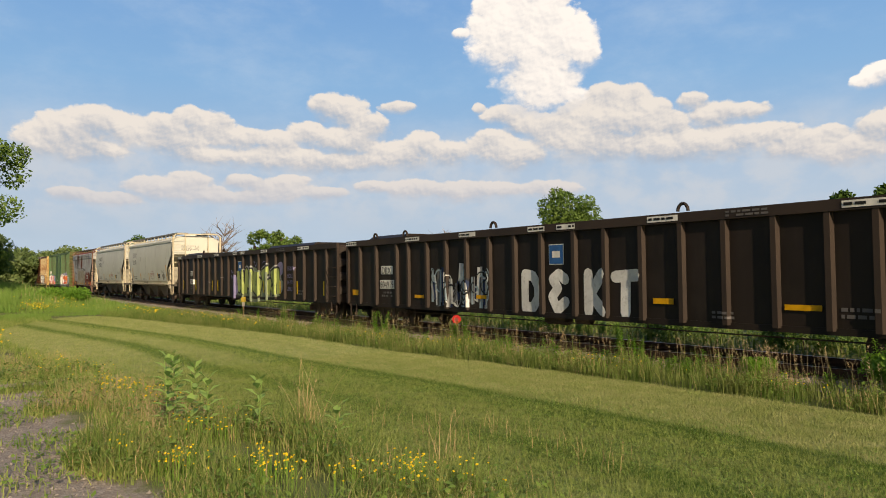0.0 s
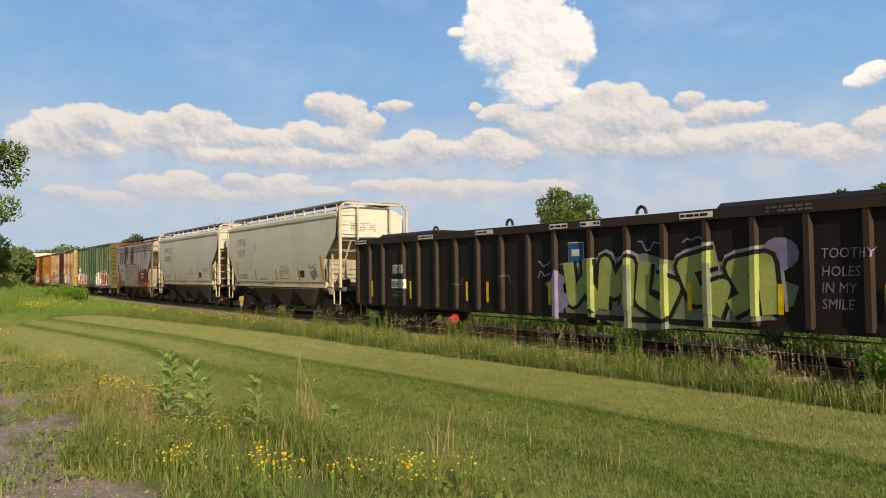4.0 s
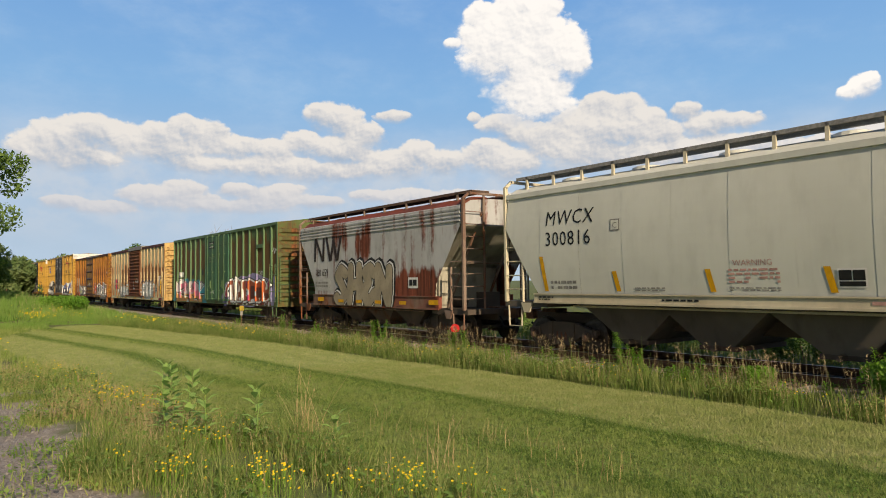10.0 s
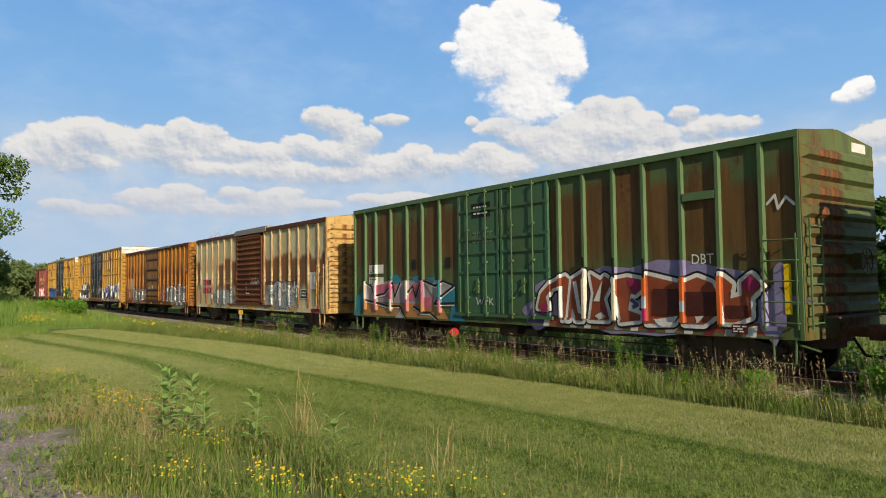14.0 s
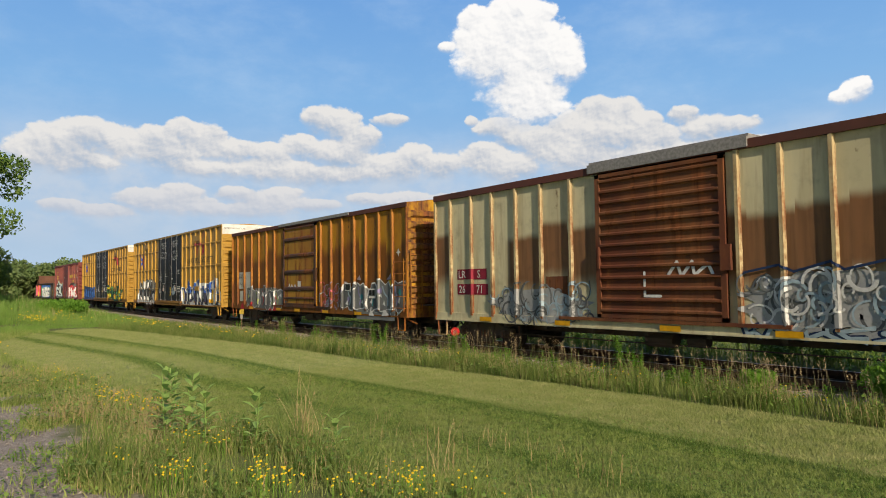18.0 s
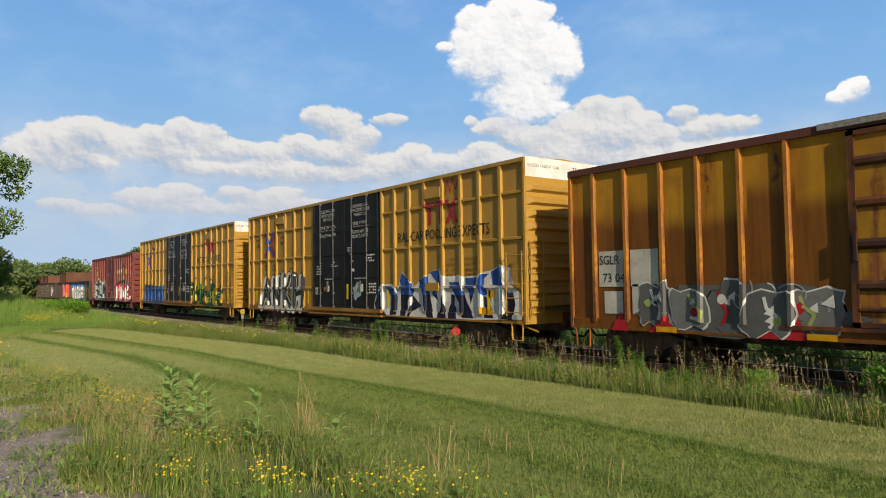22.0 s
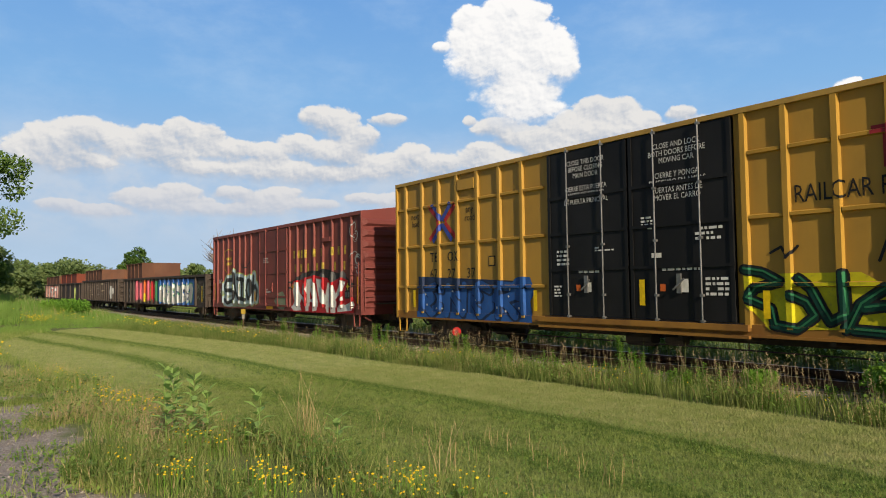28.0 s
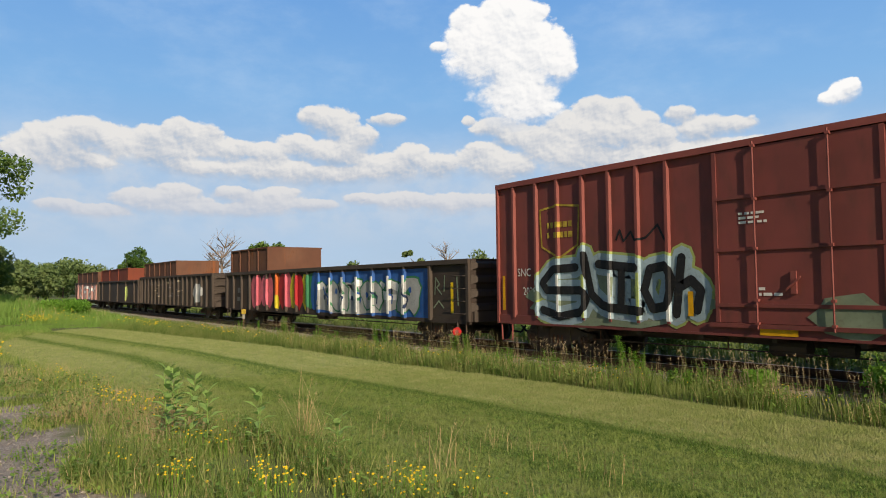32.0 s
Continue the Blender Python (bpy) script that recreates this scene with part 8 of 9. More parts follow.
def tall_boxcar(x_rear, label, digits, mark_x, slogan):
    length, H = 19.05, 5.06
    car, skin = boxcar(x_rear, length, H, label, M_Y, M_YPOST, M_Y, M_YROOF, Y_POSTS, ((6.9, 11.85),), plug_doors(M_BLACK, M_ROD, (0.28, 0.5, 0.72), 2, True, M_BLACK), rails=(1.72, 2.98, 4.19),
                       inset=2.4, m_sill=M_YSILL, end_ribs=10, end_top=0.62, roof_rise=0.05, chord=0.1, m_chord=M_YROOF, half=(0.05, 0.075), m_ladder=M_YPOST)
    part("end_panel", Geo().box(length + 0.02, length + 0.03, -1.5, 1.5, H - 0.5, H + 0.02), M_WHITE, car, "white warning panel across the top of the end")
    g = Geo()
    for p in text("EXCESS HEIGHT CAR", -1.42, H - 0.24, 0.085) + text("TBOX", 0.25, H - 0.26, 0.12) + text(digits, 0.75, H - 0.26, 0.12):
        g.add([(length + 0.033, y, z) for y, z in p], [tuple(range(len(p)))])
    part("lettering", g, M_INK, car)
    part("door_threshold", Geo().box(6.6, 12.1, -1.62, -1.48, 0.86, 0.98).box(6.6, 12.1, -1.6, -1.5, 0.72, 0.78), M_YSILL, car)
    part("placard_board", Geo().box(14.62, 15.4, -1.545, -1.5, 4.42, 4.72), M_YPOST, car)
    part("placard_board", Geo().box(3.3, 4.05, -1.545, -1.5, 4.5, 4.8), M_YPOST, car)
    part("placard_board", Geo().box(14.62, 15.3, -1.545, -1.5, 1.6, 1.85), M_YPOST, car)
    # the owner's mark and slogan
    m = mark_x
    skin.lay(quad(m, m + 0.47, 4.15, 4.3) + quad(m + 0.17, m + 0.32, 3.6, 4.15) + quad(m + 0.52, m + 0.97, 4.15, 4.3) + quad(m + 0.7, m + 0.85, 3.6, 4.15), M_REDLOGO, 1, "owner_mark", "faded red painted mark")
    skin.lay([[(m + 1.04, 3.6), (m + 1.22, 3.6), (m + 1.67, 4.3), (m + 1.49, 4.3)]], M_REDLOGO, 2, "owner_mark")
    skin.lay([[(m + 1.04, 4.3), (m + 1.22, 4.3), (m + 1.67, 3.6), (m + 1.49, 3.6)]], M_REDLOGO, 3, "owner_mark")
    skin.lay([p for word, x, wide in slogan for p in text(word, x, 3.17, 0.31, wide)], M_INK, 1, "lettering", "black slogan lettering")
    # crossed bands
    cx, cz = 2.48, 3.65
    for sx in (-1, 1):
        for sz in (-1, 1):
            skin.lay(stroke([(cx + sx * 0.12, cz + sz * 0.03), (cx + sx * 0.66, cz + sz * 0.5)], 0.14, False), M_LOGORED, 1 + (sz > 0), "owner_mark", "red arm of a painted cross")
            skin.lay(stroke([(cx, cz + sz * 0.06), (cx + sx * 0.48, cz + sz * 0.56)], 0.14, False), M_LOGOBLUE, 3 + (sx > 0) + 2 * (sz > 0), "owner_mark", "blue arm of a painted cross")
    skin.lay(text("next", 0.82, 3.84, 0.2, 0.8) + text("load", 0.86, 3.6, 0.2, 0.8) + text("any", 3.6, 3.84, 0.2, 0.85) + text("road", 3.55, 3.6, 0.2, 0.85), M_INK, 1, "lettering")
    skin.lay(text("TB", 1.82, 2.48, 0.28, 0.95) + text("OX", 2.7, 2.48, 0.28, 0.95) + text(digits[:2], 1.82, 1.98, 0.28, 0.95) + text(digits[2:4], 2.7, 1.98, 0.28, 0.95) + text(digits[4:], 3.62, 1.98, 0.28, 0.95), M_INK, 1, "lettering", "black reporting mark and number")
    skin.lay(quad(4.58, 4.86, 2.28, 2.56), M_INK, 1, "stencil_box")
    skin.lay(quad(4.61, 4.83, 2.31, 2.53), M_Y, 2, "stencil_box")
    # door notices
    for i, (x, lines) in enumerate(((8.15, ("CLOSE THIS DOOR", "BEFORE CLOSING", "MAIN DOOR", "", "CIERRE ESTA PUERTA", "ANTES DE CERRAR", "LA PUERTA PRINCIPAL")),
                                    (10.6, ("CLOSE AND LOCK", "BOTH DOORS BEFORE", "MOVING CAR", "", "CIERRE Y PONGA", "EL SEGURO EN AMBAS", "PUERTAS ANTES DE", "MOVER EL CARRO")))):
        polys = []
        for j, ln in enumerate(lines):
            if ln:
                polys += text(ln, x, 4.58 - j * 0.155, 0.115, 0.8, align="CENTER")
        skin.lay(polys, M_WHITE, 1, "door_notice", "white notice in two languages")
    skin.lay(small_print(7.2, 7.6, 2.2, 2.6, 4, 3) + small_print(8.4, 8.95, 2.5, 2.62, 2, 5) + small_print(7.1, 7.35, 1.45, 1.75, 4, 6) + small_print(9.7, 10.0, 2.9, 3.2, 4, 7) + small_print(11.0, 11.6, 2.6, 2.9, 3, 8)
             + small_print(11.2, 11.7, 1.5, 1.9, 4, 9) + small_print(7.9, 8.6, 2.0, 2.12, 1, 10) + small_print(10.2, 11.1, 2.0, 2.14, 1, 11), M_WHITE, 1, "stencil")
    skin.lay(quad(7.82, 7.95, 1.6, 1.75) + quad(10.15, 10.28, 1.6, 1.75), P_ORANGE, 2, "sticker")
    skin.lay(quad(8.1, 8.28, 1.58, 1.8) + quad(10.6, 10.82, 1.58, 1.85) + quad(9.95, 10.2, 2.3, 2.4), M_WHITE, 2, "sticker")
    for x in (0.95, 6.35, 12.35, 17.5):
        skin.lay(quad(x, x + 0.13, 1.1, 1.62), M_YDECAL, 7, "reflector")
    skin.lay(quad(9.62, 9.76, 1.3, 1.85), M_YDECAL, 2, "reflector")
    skin.lay(small_print(15.6, 16.1, 2.0, 2.6, 4, 2) + small_print(16.5, 17.05, 2.0, 2.6, 4, 3), M_YSILL, 1, "stencil")
    skin.lay(quad(17.2, 17.45, 0.95, 1.15), M_AMBER, 7, "sticker")
    return car, skin


car, skin = tall_boxcar(-156.24, "tall yellow boxcar with black doors and blue-white graffiti", "640678", 14.55,
                        (("RAILCAR", 13.0, 0.82), ("POOLING", 14.58, 0.79), ("EXPERTS", 16.22, 0.8)))
lines = throw_up(skin, "ANKH", 1.6, 6.0, 0.95, 2.1, 0.16, ((0.42, P_BLACK, "", 0.0, 0.0), (0.34, P_WHITE, "white shadow of black letters", -0.06, -0.03), (0.04, P_BLACK, "", 0.04, 0.02)), 61, 0.03, 0.95)
skin.lay(quad(1.2, 5.9, 0.78, 0.96), P_WHITE, 1, "graffiti")
# fat white shapes with letters that are blue above and ink dark below
for line in ([(11.55, 1.17), (11.7, 1.47), (11.88, 1.71), (12.06, 1.83), (12.6, 1.83), (12.87, 1.71), (12.99, 1.59), (13.05, 1.95), (13.23, 2.22), (13.83, 1.83), (13.92, 1.71), (14.19, 1.92), (14.67, 2.1), (15.21, 2.28), (15.48, 2.01), (15.45, 0.78), (11.58, 0.78)], [(15.42, 2.07), (15.57, 2.04), (16.23, 2.07), (16.47, 2.01), (17.13, 2.04), (17.34, 2.13), (17.64, 2.16), (18.06, 2.31), (18.42, 2.22), (18.54, 1.74), (18.87, 1.47), (18.87, 0.87), (18.12, 0.84), (15.39, 0.75)],):
    skin.lay(shape(line), P_WHITE, 1, "graffiti", "white ground of a blue and white piece")
BLUE_LETTERS = ([(11.58, 1.17), (11.88, 1.65), (12.03, 1.68), (11.97, 1.26), (12.06, 0.99), (12.39, 0.75), (11.76, 0.78)], [(12.09, 1.77), (12.6, 1.77), (12.84, 1.68), (12.96, 1.41), (12.93, 0.84), (12.54, 0.81), (12.57, 1.44), (12.27, 1.71)], [(13.08, 1.95), (13.23, 2.19), (13.8, 1.83), (13.92, 1.59), (13.65, 1.29), (13.44, 0.81), (13.17, 0.81), (13.14, 1.8)], [(13.8, 1.5), (14.31, 1.14), (13.83, 0.96), (13.65, 0.78), (13.53, 0.78), (13.86, 1.29)], [(14.19, 1.92), (14.67, 2.07), (14.7, 1.71), (14.88, 1.11), (15.0, 0.75), (14.67, 0.75), (14.55, 1.02)], [(14.79, 2.16), (15.21, 2.25), (15.3, 1.71)],)
BLUE_LETTERS += ([(15.03, 1.83), (15.18, 1.32), (14.88, 1.5)], [(15.45, 1.5), (15.63, 0.75), (15.12, 0.75), (15.3, 1.08)], [(15.84, 1.53), (16.02, 1.47), (15.99, 1.2), (16.08, 1.11), (16.11, 0.78), (15.72, 0.78), (15.72, 1.08), (15.84, 1.26)], [(15.72, 1.86), (16.29, 1.86), (16.56, 1.32), (16.92, 0.84), (16.38, 0.84), (16.2, 1.26)], [(16.5, 1.98), (17.01, 1.98), (16.95, 1.74), (16.74, 1.23), (16.68, 1.53), (16.53, 1.74)],)
BLUE_LETTERS += ([(17.04, 1.77), (17.25, 2.07), (17.55, 2.07), (17.34, 1.95), (17.34, 1.77), (17.52, 1.53), (17.28, 1.47)], [(17.64, 2.13), (18.06, 2.28), (18.15, 1.74), (17.7, 1.77)], [(18.33, 1.56), (18.51, 1.56), (18.6, 1.26), (18.48, 0.84), (18.03, 0.87), (18.27, 1.11), (18.18, 1.65)], [(17.31, 1.47), (17.52, 1.38), (17.76, 0.87), (17.37, 0.87)],)
for line in BLUE_LETTERS:
    tris = shape(line)
    skin.lay([c for c in (clip(p, 1, 1.48, False) for p in tris) if len(c) > 2], P_INKBLUE, 2, "graffiti", "ink-dark foot of a painted letter")
    skin.lay([c for c in (clip(p, 1, 1.48, True) for p in tris) if len(c) > 2], P_COBALT, 2, "graffiti", "blue top of a painted letter")
skin.lay(quad(17.55, 17.78, 1.42, 1.62) + quad(17.5, 17.72, 0.95, 1.12), M_AMBER, 7, "paint_patch")
skin.lay(cloud(10.4, 1.55, 0.3, 0.3, 64, 12, 0.4), P_ICE, 3, "graffiti_tag")
skin.lay(stroke([(15.6, 4.45), (15.7, 4.9), (15.85, 4.5), (15.95, 4.9), (16.1, 4.55), (16.25, 4.95)], 0.03), P_RED, 2, "graffiti_tag")

car, skin = tall_boxcar(-177.26, "tall yellow boxcar with black doors and blue and green graffiti", "672737", 14.25,
                        (("RAILCAR", 12.95, 0.73), ("POOLING", 14.36, 0.69), ("EXPERTS", 15.82, 0.7)))
skin.lay(quad(16.5, 17.12, 1.2, 1.5), M_WHITE, 8, "data_panel")
skin.lay(quad(16.53, 17.09, 1.23, 1.33) + quad(16.53, 16.8, 1.35, 1.47) + quad(16.83, 17.09, 1.35, 1.47), M_INK, 9, "data_panel")
skin.lay([[(1.15, 0.8), (6.3, 0.78), (6.1, 1.85), (1.2, 2.05)]], P_BLUE, 1, "graffiti", "broad block of blue spray paint")
skin.lay(cloud(5.9, 1.65, 0.45, 0.35, 71, 14, 0.1), P_BLUE, 2, "graffiti")
skin.lay([[(1.2, 1.5), (3.6, 1.62), (6.1, 1.45), (6.1, 1.85), (1.2, 2.05)]], P_NAVY, 2, "graffiti", "dark upper edge of the blue block")
throw_up(skin, "ENER", 1.4, 5.9, 0.95, 1.75, 0.24, ((0.08, P_NAVY, "", 0.03, -0.03), (0, P_BLUE, "", 0, 0)), 72, 0.04)
r = random.Random(4)
for k in range(36):
    x, z = r.uniform(1.4, 5.8), r.uniform(1.0, 1.8)
    skin.lay(cloud(x, z, 0.035, 0.035, k, 6), P_WHITE, 5, "paint_speckle") if k % 3 == 0 else None
for line in ([(12.0, 2.22), (12.48, 2.07), (13.62, 2.16), (14.46, 1.65), (14.46, 0.99), (12.45, 0.9), (12.0, 1.35)], [(14.76, 1.65), (15.0, 1.86), (15.48, 1.89), (16.05, 2.25), (16.08, 1.35), (16.05, 0.81), (14.67, 0.81)], [(16.05, 1.26), (16.56, 1.65), (17.25, 1.74), (17.22, 0.87), (16.23, 0.84)],):
    skin.lay([c for c in (clip(p, 1, 1.92, False) for p in shape(line)) if len(c) > 2], P_MUSTARD, 1, "graffiti", "thin yellow spray behind green writing")
for k, line in enumerate(([(11.97, 2.01), (12.33, 1.95), (12.66, 1.77), (12.18, 1.65), (12.03, 1.47), (12.48, 1.29), (12.54, 0.99), (12.96, 0.93), (13.26, 1.17), (13.11, 1.41), (12.84, 1.53)], [(12.99, 1.83), (13.2, 1.65), (13.38, 1.29), (13.5, 1.08), (13.77, 1.2), (13.74, 1.89)], [(13.77, 0.96), (13.98, 1.38), (14.28, 1.59), (14.61, 1.77)], [(14.04, 1.32), (14.46, 1.38), (14.76, 1.5)], [(13.89, 0.96), (14.46, 0.93), (14.79, 0.78), (15.33, 0.93), (15.9, 0.81)], [(14.91, 1.32), (15.27, 1.5), (15.57, 1.65), (16.05, 1.83)], [(15.48, 1.86), (15.75, 1.92), (16.05, 1.83)], [(15.57, 1.74), (15.48, 1.35), (15.15, 1.11), (15.54, 0.96)], [(15.18, 0.75), (15.6, 1.14)], [(16.08, 1.41), (16.35, 1.32), (16.53, 1.08), (16.74, 0.93), (17.22, 0.93)], [(17.13, 1.83), (16.92, 1.74), (16.65, 1.65), (16.95, 1.59), (17.25, 1.56)],)):
    cut = lambda w, d=0.0: [c for c in (clip(p, 1, 0.74, True) for p in stroke([(x + d, z + d) for x, z in line], w)) if len(c) > 2]
    skin.lay(cut(0.21), P_BLACK, 2 + k % 2, "graffiti", "black edge of a curling letter")
    skin.lay(cut(0.13), P_BOTTLE, 4 + k % 2, "graffiti", "dark green curling letter")
    skin.lay(cut(0.035, 0.025), P_GREEN, 6, "graffiti", "paler line in a curling letter")
skin.lay(stroke([(14.3, 2.1), (14.45, 2.5), (14.5, 2.1), (14.7, 2.45), (14.8, 2.15)], 0.05) + stroke([(12.5, 2.3), (12.7, 2.4), (12.8, 2.2), (13.0, 2.4)], 0.05) + stroke([(15.2, 2.1), (15.4, 2.4), (15.6, 2.1), (15.9, 2.4)], 0.05), P_BLACK, 2, "graffiti_tag")

# ---------------------------------------------------------------- maroon boxcar
M_R = paint("maroon_paint", (0.215, 0.06, 0.053), (0.165, 0.05, 0.045), 0.1, 0.6, 0.4, 0.6)
M_RPOST = paint("maroon_post", (0.255, 0.075, 0.065), None, 0.05, 0.7, 0.12, 0.6)
M_REND = paint("maroon_end", (0.20, 0.05, 0.045), (0.17, 0.045, 0.04), 0.03, 0.5, 0.1, 0.6)
car, skin = boxcar(-195.4, 15.85, 4.45, "maroon boxcar with yellow lettering and graffiti", M_R, M_RPOST, M_REND, M_RPOST, (0.65, 1.48, 2.22, 3.03, 3.82, 4.59, 5.35, 9.75, 10.5, 11.28, 12.06, 12.83, 13.6, 14.33, 15.09), ((6.4, 9.52),),
                   plug_doors(M_R, M_RPOST, (0.1, 0.42, 0.72), 2, False), m_chord=M_RPOST, m_sill=M_R, end_ribs=8)
M_OLDY = plain("old_yellow_lettering", (0.42, 0.30, 0.045), 0.6, 0, 0.35, 6)
# the railway's name: one block per painted letter
for z, xs in ((2.95, (10.02, 10.5, 10.75, 11.15, 11.95, 12.55, 13.5, 13.95, 14.45)), (2.38, (10.15, 10.7, 11.35, 12.15, 12.7, 13.65, 14.4))):
    for x in xs:
        skin.lay(quad(x + 0.05, x + 0.2, z, z + 0.32), M_OLDY, 1, "lettering_block", "worn yellow letter block")
shield = [(1.62, 3.4), (1.62, 3.62), (2.25, 3.7), (2.9, 3.62), (2.9, 3.4), (2.85, 2.7), (2.25, 2.4), (1.66, 2.7), (1.62, 3.4)]
skin.lay(stroke(shield, 0.05), M_OLDY, 1, "railway_mark", "worn yellow shield outline")
skin.lay(small_print(1.85, 2.7, 2.85, 3.35, 2, 4), M_OLDY, 1, "railway_mark")
skin.lay(text("SNC", 0.75, 1.98, 0.2, 0.9) + text("2028", 0.95, 1.5, 0.2, 0.85), M_WHITE, 1, "lettering", "white reporting mark")
skin.lay(small_print(6.95, 7.5, 2.85, 3.1, 3, 4) + small_print(7.3, 7.8, 1.5, 1.7, 2, 5), M_WHITE, 1, "stencil")
skin.lay(cloud(3.8, 1.45, 2.6, 0.7, 81, 30, 0.14), P_SAGE, 1, "graffiti", "black letters in a pale green haze")
SLIM = ([(2.79, 2.16), (2.04, 2.13), (1.68, 1.8), (1.83, 1.62), (2.97, 1.62), (3.12, 1.41), (2.94, 1.11), (2.28, 0.99), (1.68, 1.14)], [(3.06, 2.43), (3.27, 1.53), (3.57, 1.29), (3.78, 1.23)], [(3.48, 2.22), (4.53, 2.1)], [(4.14, 2.13), (4.11, 1.29)], [(3.81, 1.23), (4.62, 1.17)], [(5.28, 2.13), (4.89, 2.07), (4.74, 1.62), (4.95, 1.23), (5.28, 1.29), (5.43, 1.83), (5.28, 2.13)], [(5.67, 2.28), (5.52, 1.14)], [(5.61, 1.68), (5.88, 1.83), (6.09, 1.62), (6.0, 1.23)],)
for w, m, lay in ((0.62, P_LIME, 1), (0.5, P_ICE, 2), (0.2, P_BLACK, 5)):
    for line in SLIM:
        skin.lay([c for c in (clip(p, 1, 0.76, True) for p in stroke(line, w)) if len(c) > 2], m, lay, "graffiti", "brushed black letter in a pale halo")
for k, x in enumerate((2.22, 3.03, 3.82, 4.59, 5.35)):
    skin.lay(quad(x - 0.03, x + 0.04, 0.95, 2.0), (P_WHITE, P_LIME)[k % 2], 4, "graffiti")
skin.lay(cloud(12.6, 1.85, 2.7, 0.55, 83, 30, 0.15), P_BLACK, 1, "graffiti", "dark sprayed background")
for cx in (11.0, 11.9, 12.7, 13.6, 14.4):
    skin.lay(cloud(cx, 2.05, 0.26, 0.28, int(cx * 7), 14, 0.06), P_GREY, 2, "graffiti")
for line in ([(9.93, 1.89), (10.26, 2.04), (10.77, 2.04), (11.16, 2.13), (12.06, 2.22), (12.72, 2.13), (13.14, 2.1), (13.47, 1.89), (14.25, 2.13), (14.82, 1.98), (14.58, 1.53), (15.24, 1.35), (15.42, 1.11), (15.27, 0.81), (13.95, 0.75), (13.44, 0.75), (9.78, 0.75), (10.17, 1.11)],):
    skin.lay(shape(line), P_RED, 3, "graffiti", "red edge of white letters")
for line in ([(10.17, 1.98), (10.65, 1.98), (10.77, 1.56), (10.92, 1.44), (11.01, 1.95), (11.22, 1.95), (11.4, 1.14), (11.07, 1.08), (10.95, 1.26), (10.8, 1.08), (11.07, 0.78), (10.23, 0.75), (9.93, 0.9), (10.2, 1.17), (10.02, 1.62)], [(11.37, 2.1), (12.0, 2.13), (12.18, 1.86), (12.42, 1.2), (12.39, 0.81), (11.97, 0.75), (11.91, 1.11), (11.7, 1.14), (11.67, 0.78), (11.34, 0.75), (11.28, 1.62)], [(12.18, 2.13), (12.66, 2.07), (13.02, 1.47), (13.23, 1.98), (13.41, 1.92), (13.41, 0.75), (13.2, 0.75), (13.02, 1.05), (12.54, 1.11), (12.33, 1.62)], [(13.5, 1.8), (13.68, 1.86), (13.89, 1.53), (14.25, 2.04), (14.7, 1.95), (14.43, 1.59), (13.98, 1.32), (13.95, 0.75), (13.5, 0.75)], [(14.43, 1.47), (14.58, 1.11), (15.24, 1.26), (15.36, 1.11), (15.18, 0.87), (14.07, 0.78), (14.04, 0.99), (14.19, 1.23)],):
    skin.lay(shape(line), P_WHITE, 4, "graffiti", "fat white painted letter")
    skin.lay([c for c in (clip(p, 1, 0.74, True) for p in stroke(line + line[:1], 0.055)) if len(c) > 2], P_RED, 6, "graffiti", "red line round a letter")
for line in ([(10.86, 1.44), (11.43, 1.5), (11.25, 1.23)], [(11.67, 1.62), (11.94, 1.29), (11.7, 1.26)], [(13.83, 1.26), (14.01, 1.38), (13.95, 1.17)], [(14.28, 1.23), (14.58, 1.26), (14.58, 1.14), (14.31, 1.08)],):
    skin.lay(shape(line), P_RED, 5, "graffiti", "red cut in a letter")
skin.lay(quad(14.58, 14.98, 1.32, 1.6), M_INK, 5, "data_panel")
skin.lay(quad(14.62, 14.76, 1.37, 1.56) + quad(14.8, 14.94, 1.37, 1.56), P_GREY, 6, "data_panel")
for x in (10.05, 11.9, 14.8):
    skin.lay([[(x, 1.9), (x + 0.05, 1.8), (x + 0.15, 1.76), (x + 0.05, 1.72), (x, 1.6), (x - 0.05, 1.72), (x - 0.15, 1.76), (x - 0.05, 1.8)]], P_YELLOW, 5, "graffiti")
skin.lay(quad(15.5, 15.65, 1.15, 2.1) + quad(0.2, 0.3, 1.1, 2.0) + quad(5.8, 5.92, 1.1, 1.6), M_AMBER, 6, "reflector")
skin.lay(quad(7.3, 8.0, 0.8, 0.92), M_AMBER, 4, "reflector")
skin.lay(cloud(8.9, 1.15, 0.7, 0.35, 85, 14, 0.3), P_SAGE, 1, "graffiti")
rr = random.Random(9)
scribble(skin, 15.22, 15.6, 2.3, 4.1, 9, 86, (P_SILVER,), 0.035)
skin.lay(stroke([(4.0, 2.75), (4.1, 2.95), (4.2, 2.7), (4.4, 2.9), (4.5, 2.7), (4.8, 2.75), (5.1, 3.0), (5.3, 2.6)], 0.05), P_BLACK, 1, "graffiti_tag")
part("hatch_plate", Geo().box(12.87, 13.5, -1.55, -1.46, 3.5, 3.66), M_RPOST, car)
g = Geo()
for p in text("SNC", 0.55, 4.24, 0.11) + text("2028", 0.9, 4.24, 0.11):
    g.add([(15.875, y, z) for y, z in p], [tuple(range(len(p)))])
part("end_number", g, M_WHITE, car)

# ---------------------------------------------------------------- brown gondolas at the rear
M_BG = paint("brown_gondola", (0.062, 0.048, 0.040), (0.05, 0.036, 0.03), 0.2, 0.5, 0.3, 0.75, (0.09, 0.045, 0.025))
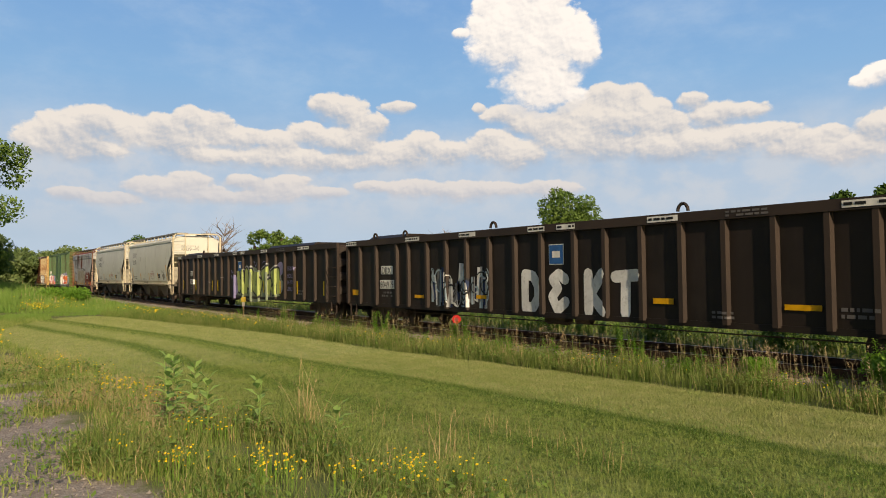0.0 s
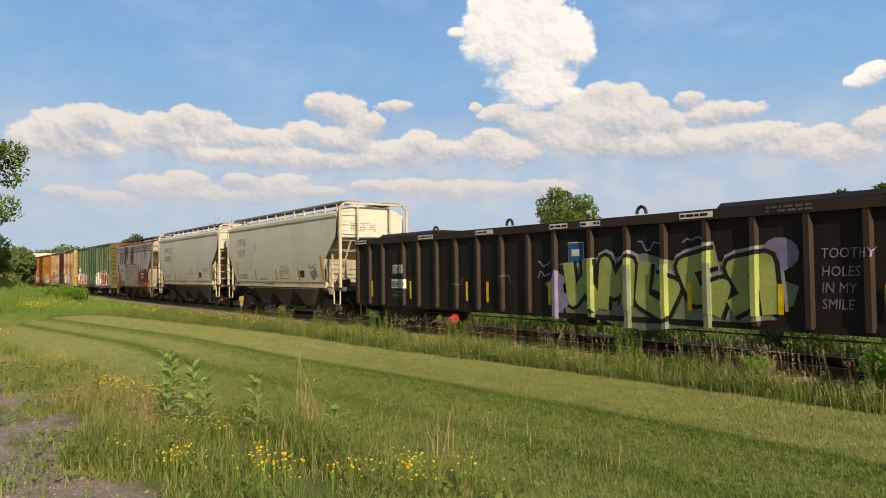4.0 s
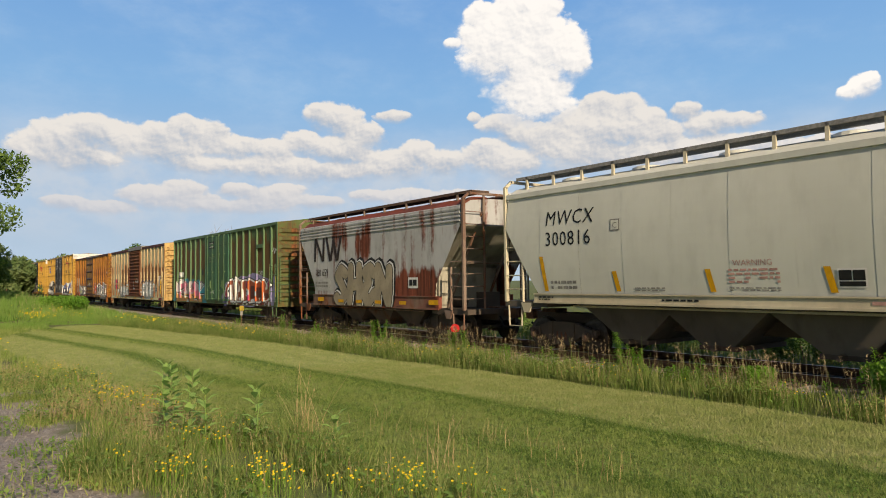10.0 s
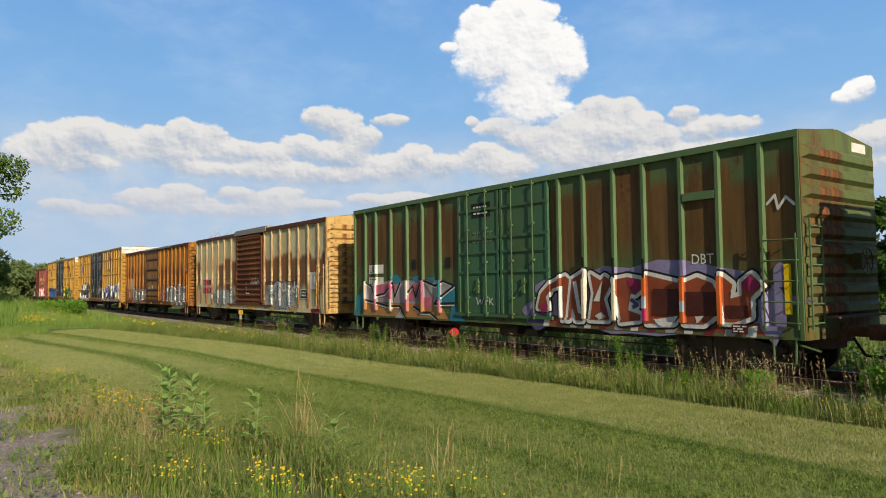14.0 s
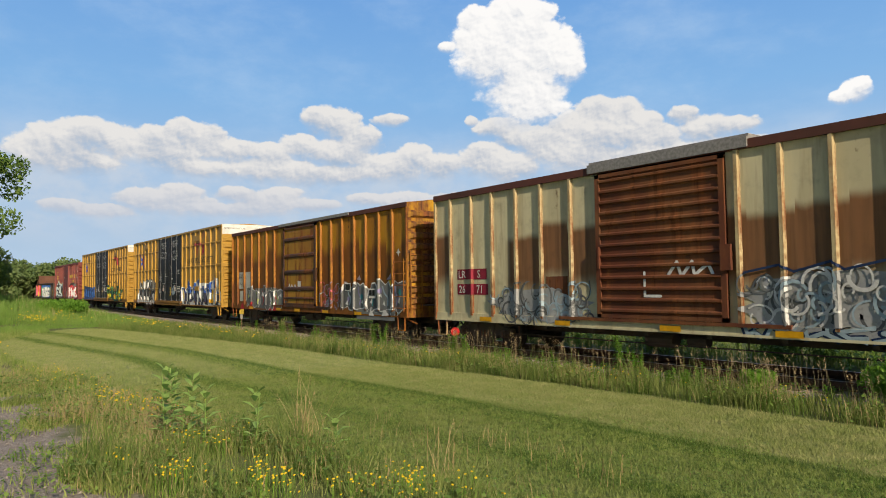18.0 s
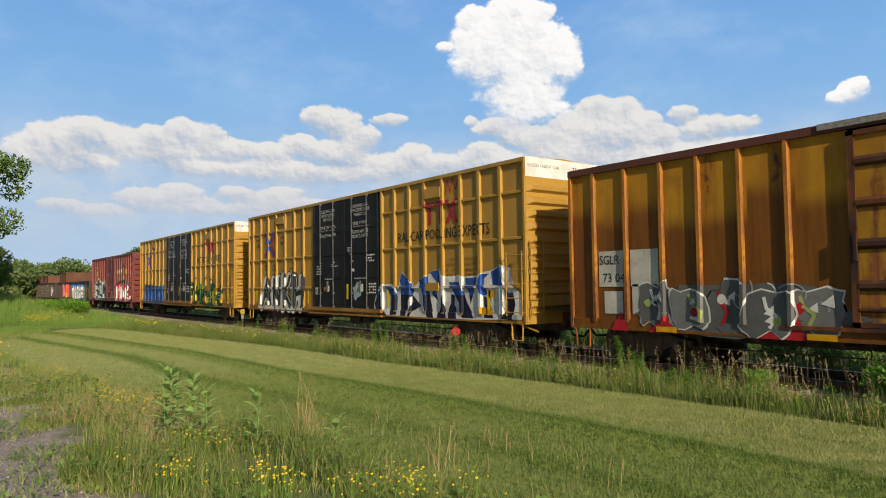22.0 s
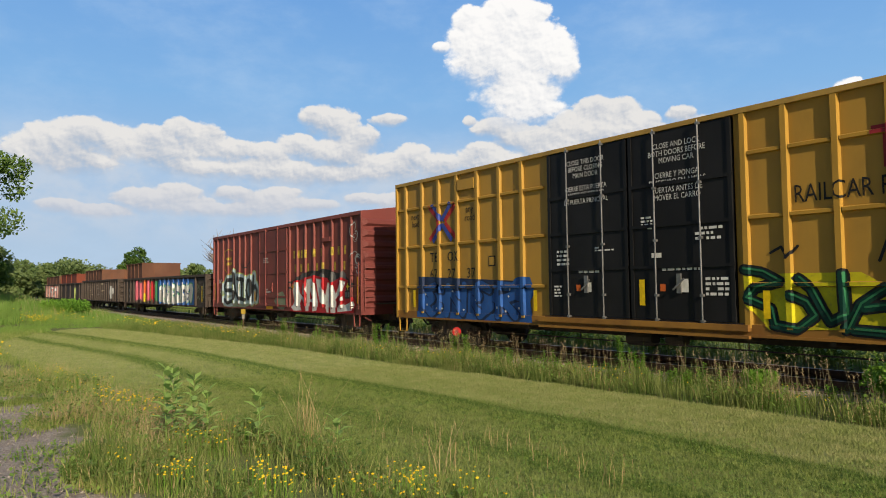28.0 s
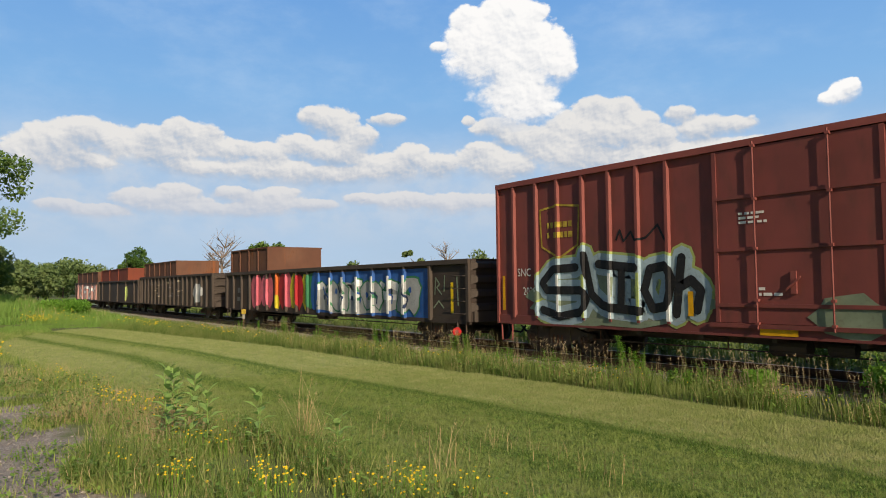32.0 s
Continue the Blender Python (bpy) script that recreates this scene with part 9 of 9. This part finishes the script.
M_BGP = paint("brown_gondola_post", (0.085, 0.066, 0.055), None, 0.2, 0.5, 0.25, 0.75, (0.09, 0.045, 0.025))
M_LOAD = paint("rust_load", (0.13, 0.06, 0.04), (0.17, 0.085, 0.055), 0.3, 0.4, 0.2, 0.85)
M_LOADRED = paint("red_load", (0.22, 0.055, 0.03), (0.19, 0.05, 0.03), 0.1, 0.4, 0.2, 0.8)


def load_box(x_rear, x0, x1, z0, z1, material, label, posts):
    """A steel box that rides in a gondola, standing above its rim."""
    car = thing("steel_box", label, "container", pose(x_rear, TRACK_Y, RAIL_Z), "steel boxes on the gondolas")
    ROLLING.append(car)
    part("body", Geo().box(x0, x1, -1.32, 1.32, 1.0, z1), material, car)
    g0 = Geo().box(-0.05, 0.05, -1.37, -1.32, z0 - 0.4, z1)
    m = g0.mesh("rib", material)
    for i in range(posts):
        part("rib", m, None, car, at=pose(x0 + 0.06 + (x1 - x0 - 0.12) * i / (posts - 1), 0, 0))
    part("rim", Geo().box(x0, x1, -1.37, 1.37, z1, z1 + 0.07), material, car)


G3 = (0.1, 1.05, 2.15, 3.2, 4.17, 5.29, 6.4, 7.4, 8.44, 9.5, 10.5, 11.54, 12.52, 13.58, 14.64, 15.7, 16.62, 18.04)
car, skin = gondola(-216.6, 19.95, 2.52, "brown gondola covered in bright striped graffiti", M_BG, M_BGP, G3, chord=0.14)
cols = (P_PINK, P_PINK, P_PINK, P_PINK, P_ORANGE, P_RED, P_PINK, P_YELLOW, P_RED, P_YELLOW, P_GREEN, P_BLUE)
for k, x in enumerate((3.75, 4.3, 5.0, 5.6, 6.5, 7.0, 7.6, 8.15, 8.7, 9.25, 9.7, 10.15)):
    skin.lay(cloud(x, 1.6, 0.4, 0.75, k, 12, 0.12), cols[k], 1 + k % 3, "graffiti", "upright block of bright paint")
skin.lay(cloud(6.5, 1.1, 0.2, 0.35, 4, 8), P_YELLOW, 4, "graffiti")
skin.lay(quad(10.2, 17.95, 0.75, 2.3), P_BLUE, 1, "graffiti", "blue painted ground")
skin.lay(cloud(13.2, 1.3, 3.4, 0.55, 90, 26, 0.15), P_SILVER, 2, "graffiti", "silver letters")
piece(skin, 10.5, 17.4, 0.9, 2.0, 6, 91, P_GREEN, (P_WHITE, P_SILVER), (P_BLUE, P_NAVY), 0.06)
for k, x in enumerate((11.54, 12.52, 13.58, 14.64, 15.7, 16.62)):
    skin.lay(quad(x - 0.06, x + 0.06, 0.85, 2.1), P_WHITE, 6, "graffiti")
skin.lay(stroke([(18.25, 1.5), (18.3, 2.0), (18.5, 1.8), (18.35, 1.7), (18.6, 1.5)], 0.05) + stroke([(18.75, 2.05), (18.72, 1.6)], 0.05) + stroke([(18.2, 1.1), (18.45, 1.3), (18.7, 1.1)], 0.05) + stroke([(19.35, 2.0), (19.4, 1.2)], 0.06), P_SAGE, 1, "graffiti_tag")
skin.lay(quad(19.05, 19.18, 0.95, 1.85), M_YDECAL, 2, "reflector")
skin.lay(quad(1.55, 2.0, 1.5, 1.75) + quad(1.5, 2.0, 1.1, 1.3), M_CHALK, 1, "stencil_panel")
load_box(-216.6, 0.3, 5.1, 2.5, 3.55, M_LOAD, "rusty brown steel box riding in a gondola", 5)

G4 = tuple(0.9 * i + 0.5 for i in range(18))
car, skin = gondola(-234.7, 16.0, 2.55, "ribbed brown gondola with flaking white paint", M_BG, M_BGP, G4, chord=0.12, gear=False)
r = random.Random(3)
for k in range(26):
    x, z = r.uniform(2.5, 10.5), r.uniform(1.2, 2.2)
    skin.lay(cloud(x, z, r.uniform(0.1, 0.35), r.uniform(0.02, 0.06), k, 8, 0.4), M_CHALK if k % 2 else P_TAN, 1, "paint_flake")
skin.lay(cloud(13.2, 1.4, 0.9, 0.6, 5, 14, 0.3), P_SILVER, 1, "graffiti")
load_box(-234.7, 0.6, 8.6, 2.5, 3.42, M_LOAD, "pair of rusty steel boxes in a gondola", 7)
car, skin = gondola(-249.8, 14.5, 2.4, "plain dark brown gondola", M_BG, M_BGP, (1.5, 4.5, 7.5, 10.5, 13.2), chord=0.12, gear=False)
skin.lay(cloud(10.5, 1.4, 0.5, 0.5, 5, 12, 0.3), P_LIME, 1, "graffiti")
load_box(-249.8, 0.2, 10.6, 2.4, 3.3, M_LOADRED, "red-brown steel box in a gondola", 4)
car, skin = gondola(-262.2, 11.8, 2.35, "brown gondola with a pale pink painted side", M_BG, M_BGP, (1.5, 4.0, 6.5, 9.0, 11.0), chord=0.12, gear=False)
skin.lay(quad(0.8, 11.3, 0.75, 2.2), spray("spray_rose", (0.62, 0.34, 0.30)), 1, "graffiti", "pale pink painted block")
throw_up(skin, "4150", 2.0, 10.5, 0.95, 2.0, 0.25, ((0.1, P_RED, "", 0, 0), (0, P_WHITE, "", 0, 0)), 95, 0.08)
load_box(-262.2, 0.4, 11.0, 2.35, 3.25, M_LOAD, "rusty steel box in the last gondola", 5)


def motions():
    """All that moves: the train, its wheels and the drifting clouds."""
    for car in ROLLING:
        x, y, z = car.location
        walk(car, [(t, pose(x + s, y, z)) for t, s in TRAIN])
    ts, ss = [t for t, _ in TRAIN], [s for _, s in TRAIN]
    turns = [(i / 10, math.degrees(float(np.interp(i / 10, ts, ss)) / WHEEL_R)) for i in range(321)]
    for w in WHEELS:
        x = w.location.x
        walk(w, [(t, pose(x, 0, WHEEL_R, 0, a % 360)) for t, a in turns])
    for sheet, turn in ((backdrop, 0.9), (backdrop_cloud, 1.9)):
        walk(sheet, [(t, pose(*EYE, 0, 0, turn * (t - 20) / 32)) for t in (0, 16, 32)])


motions()
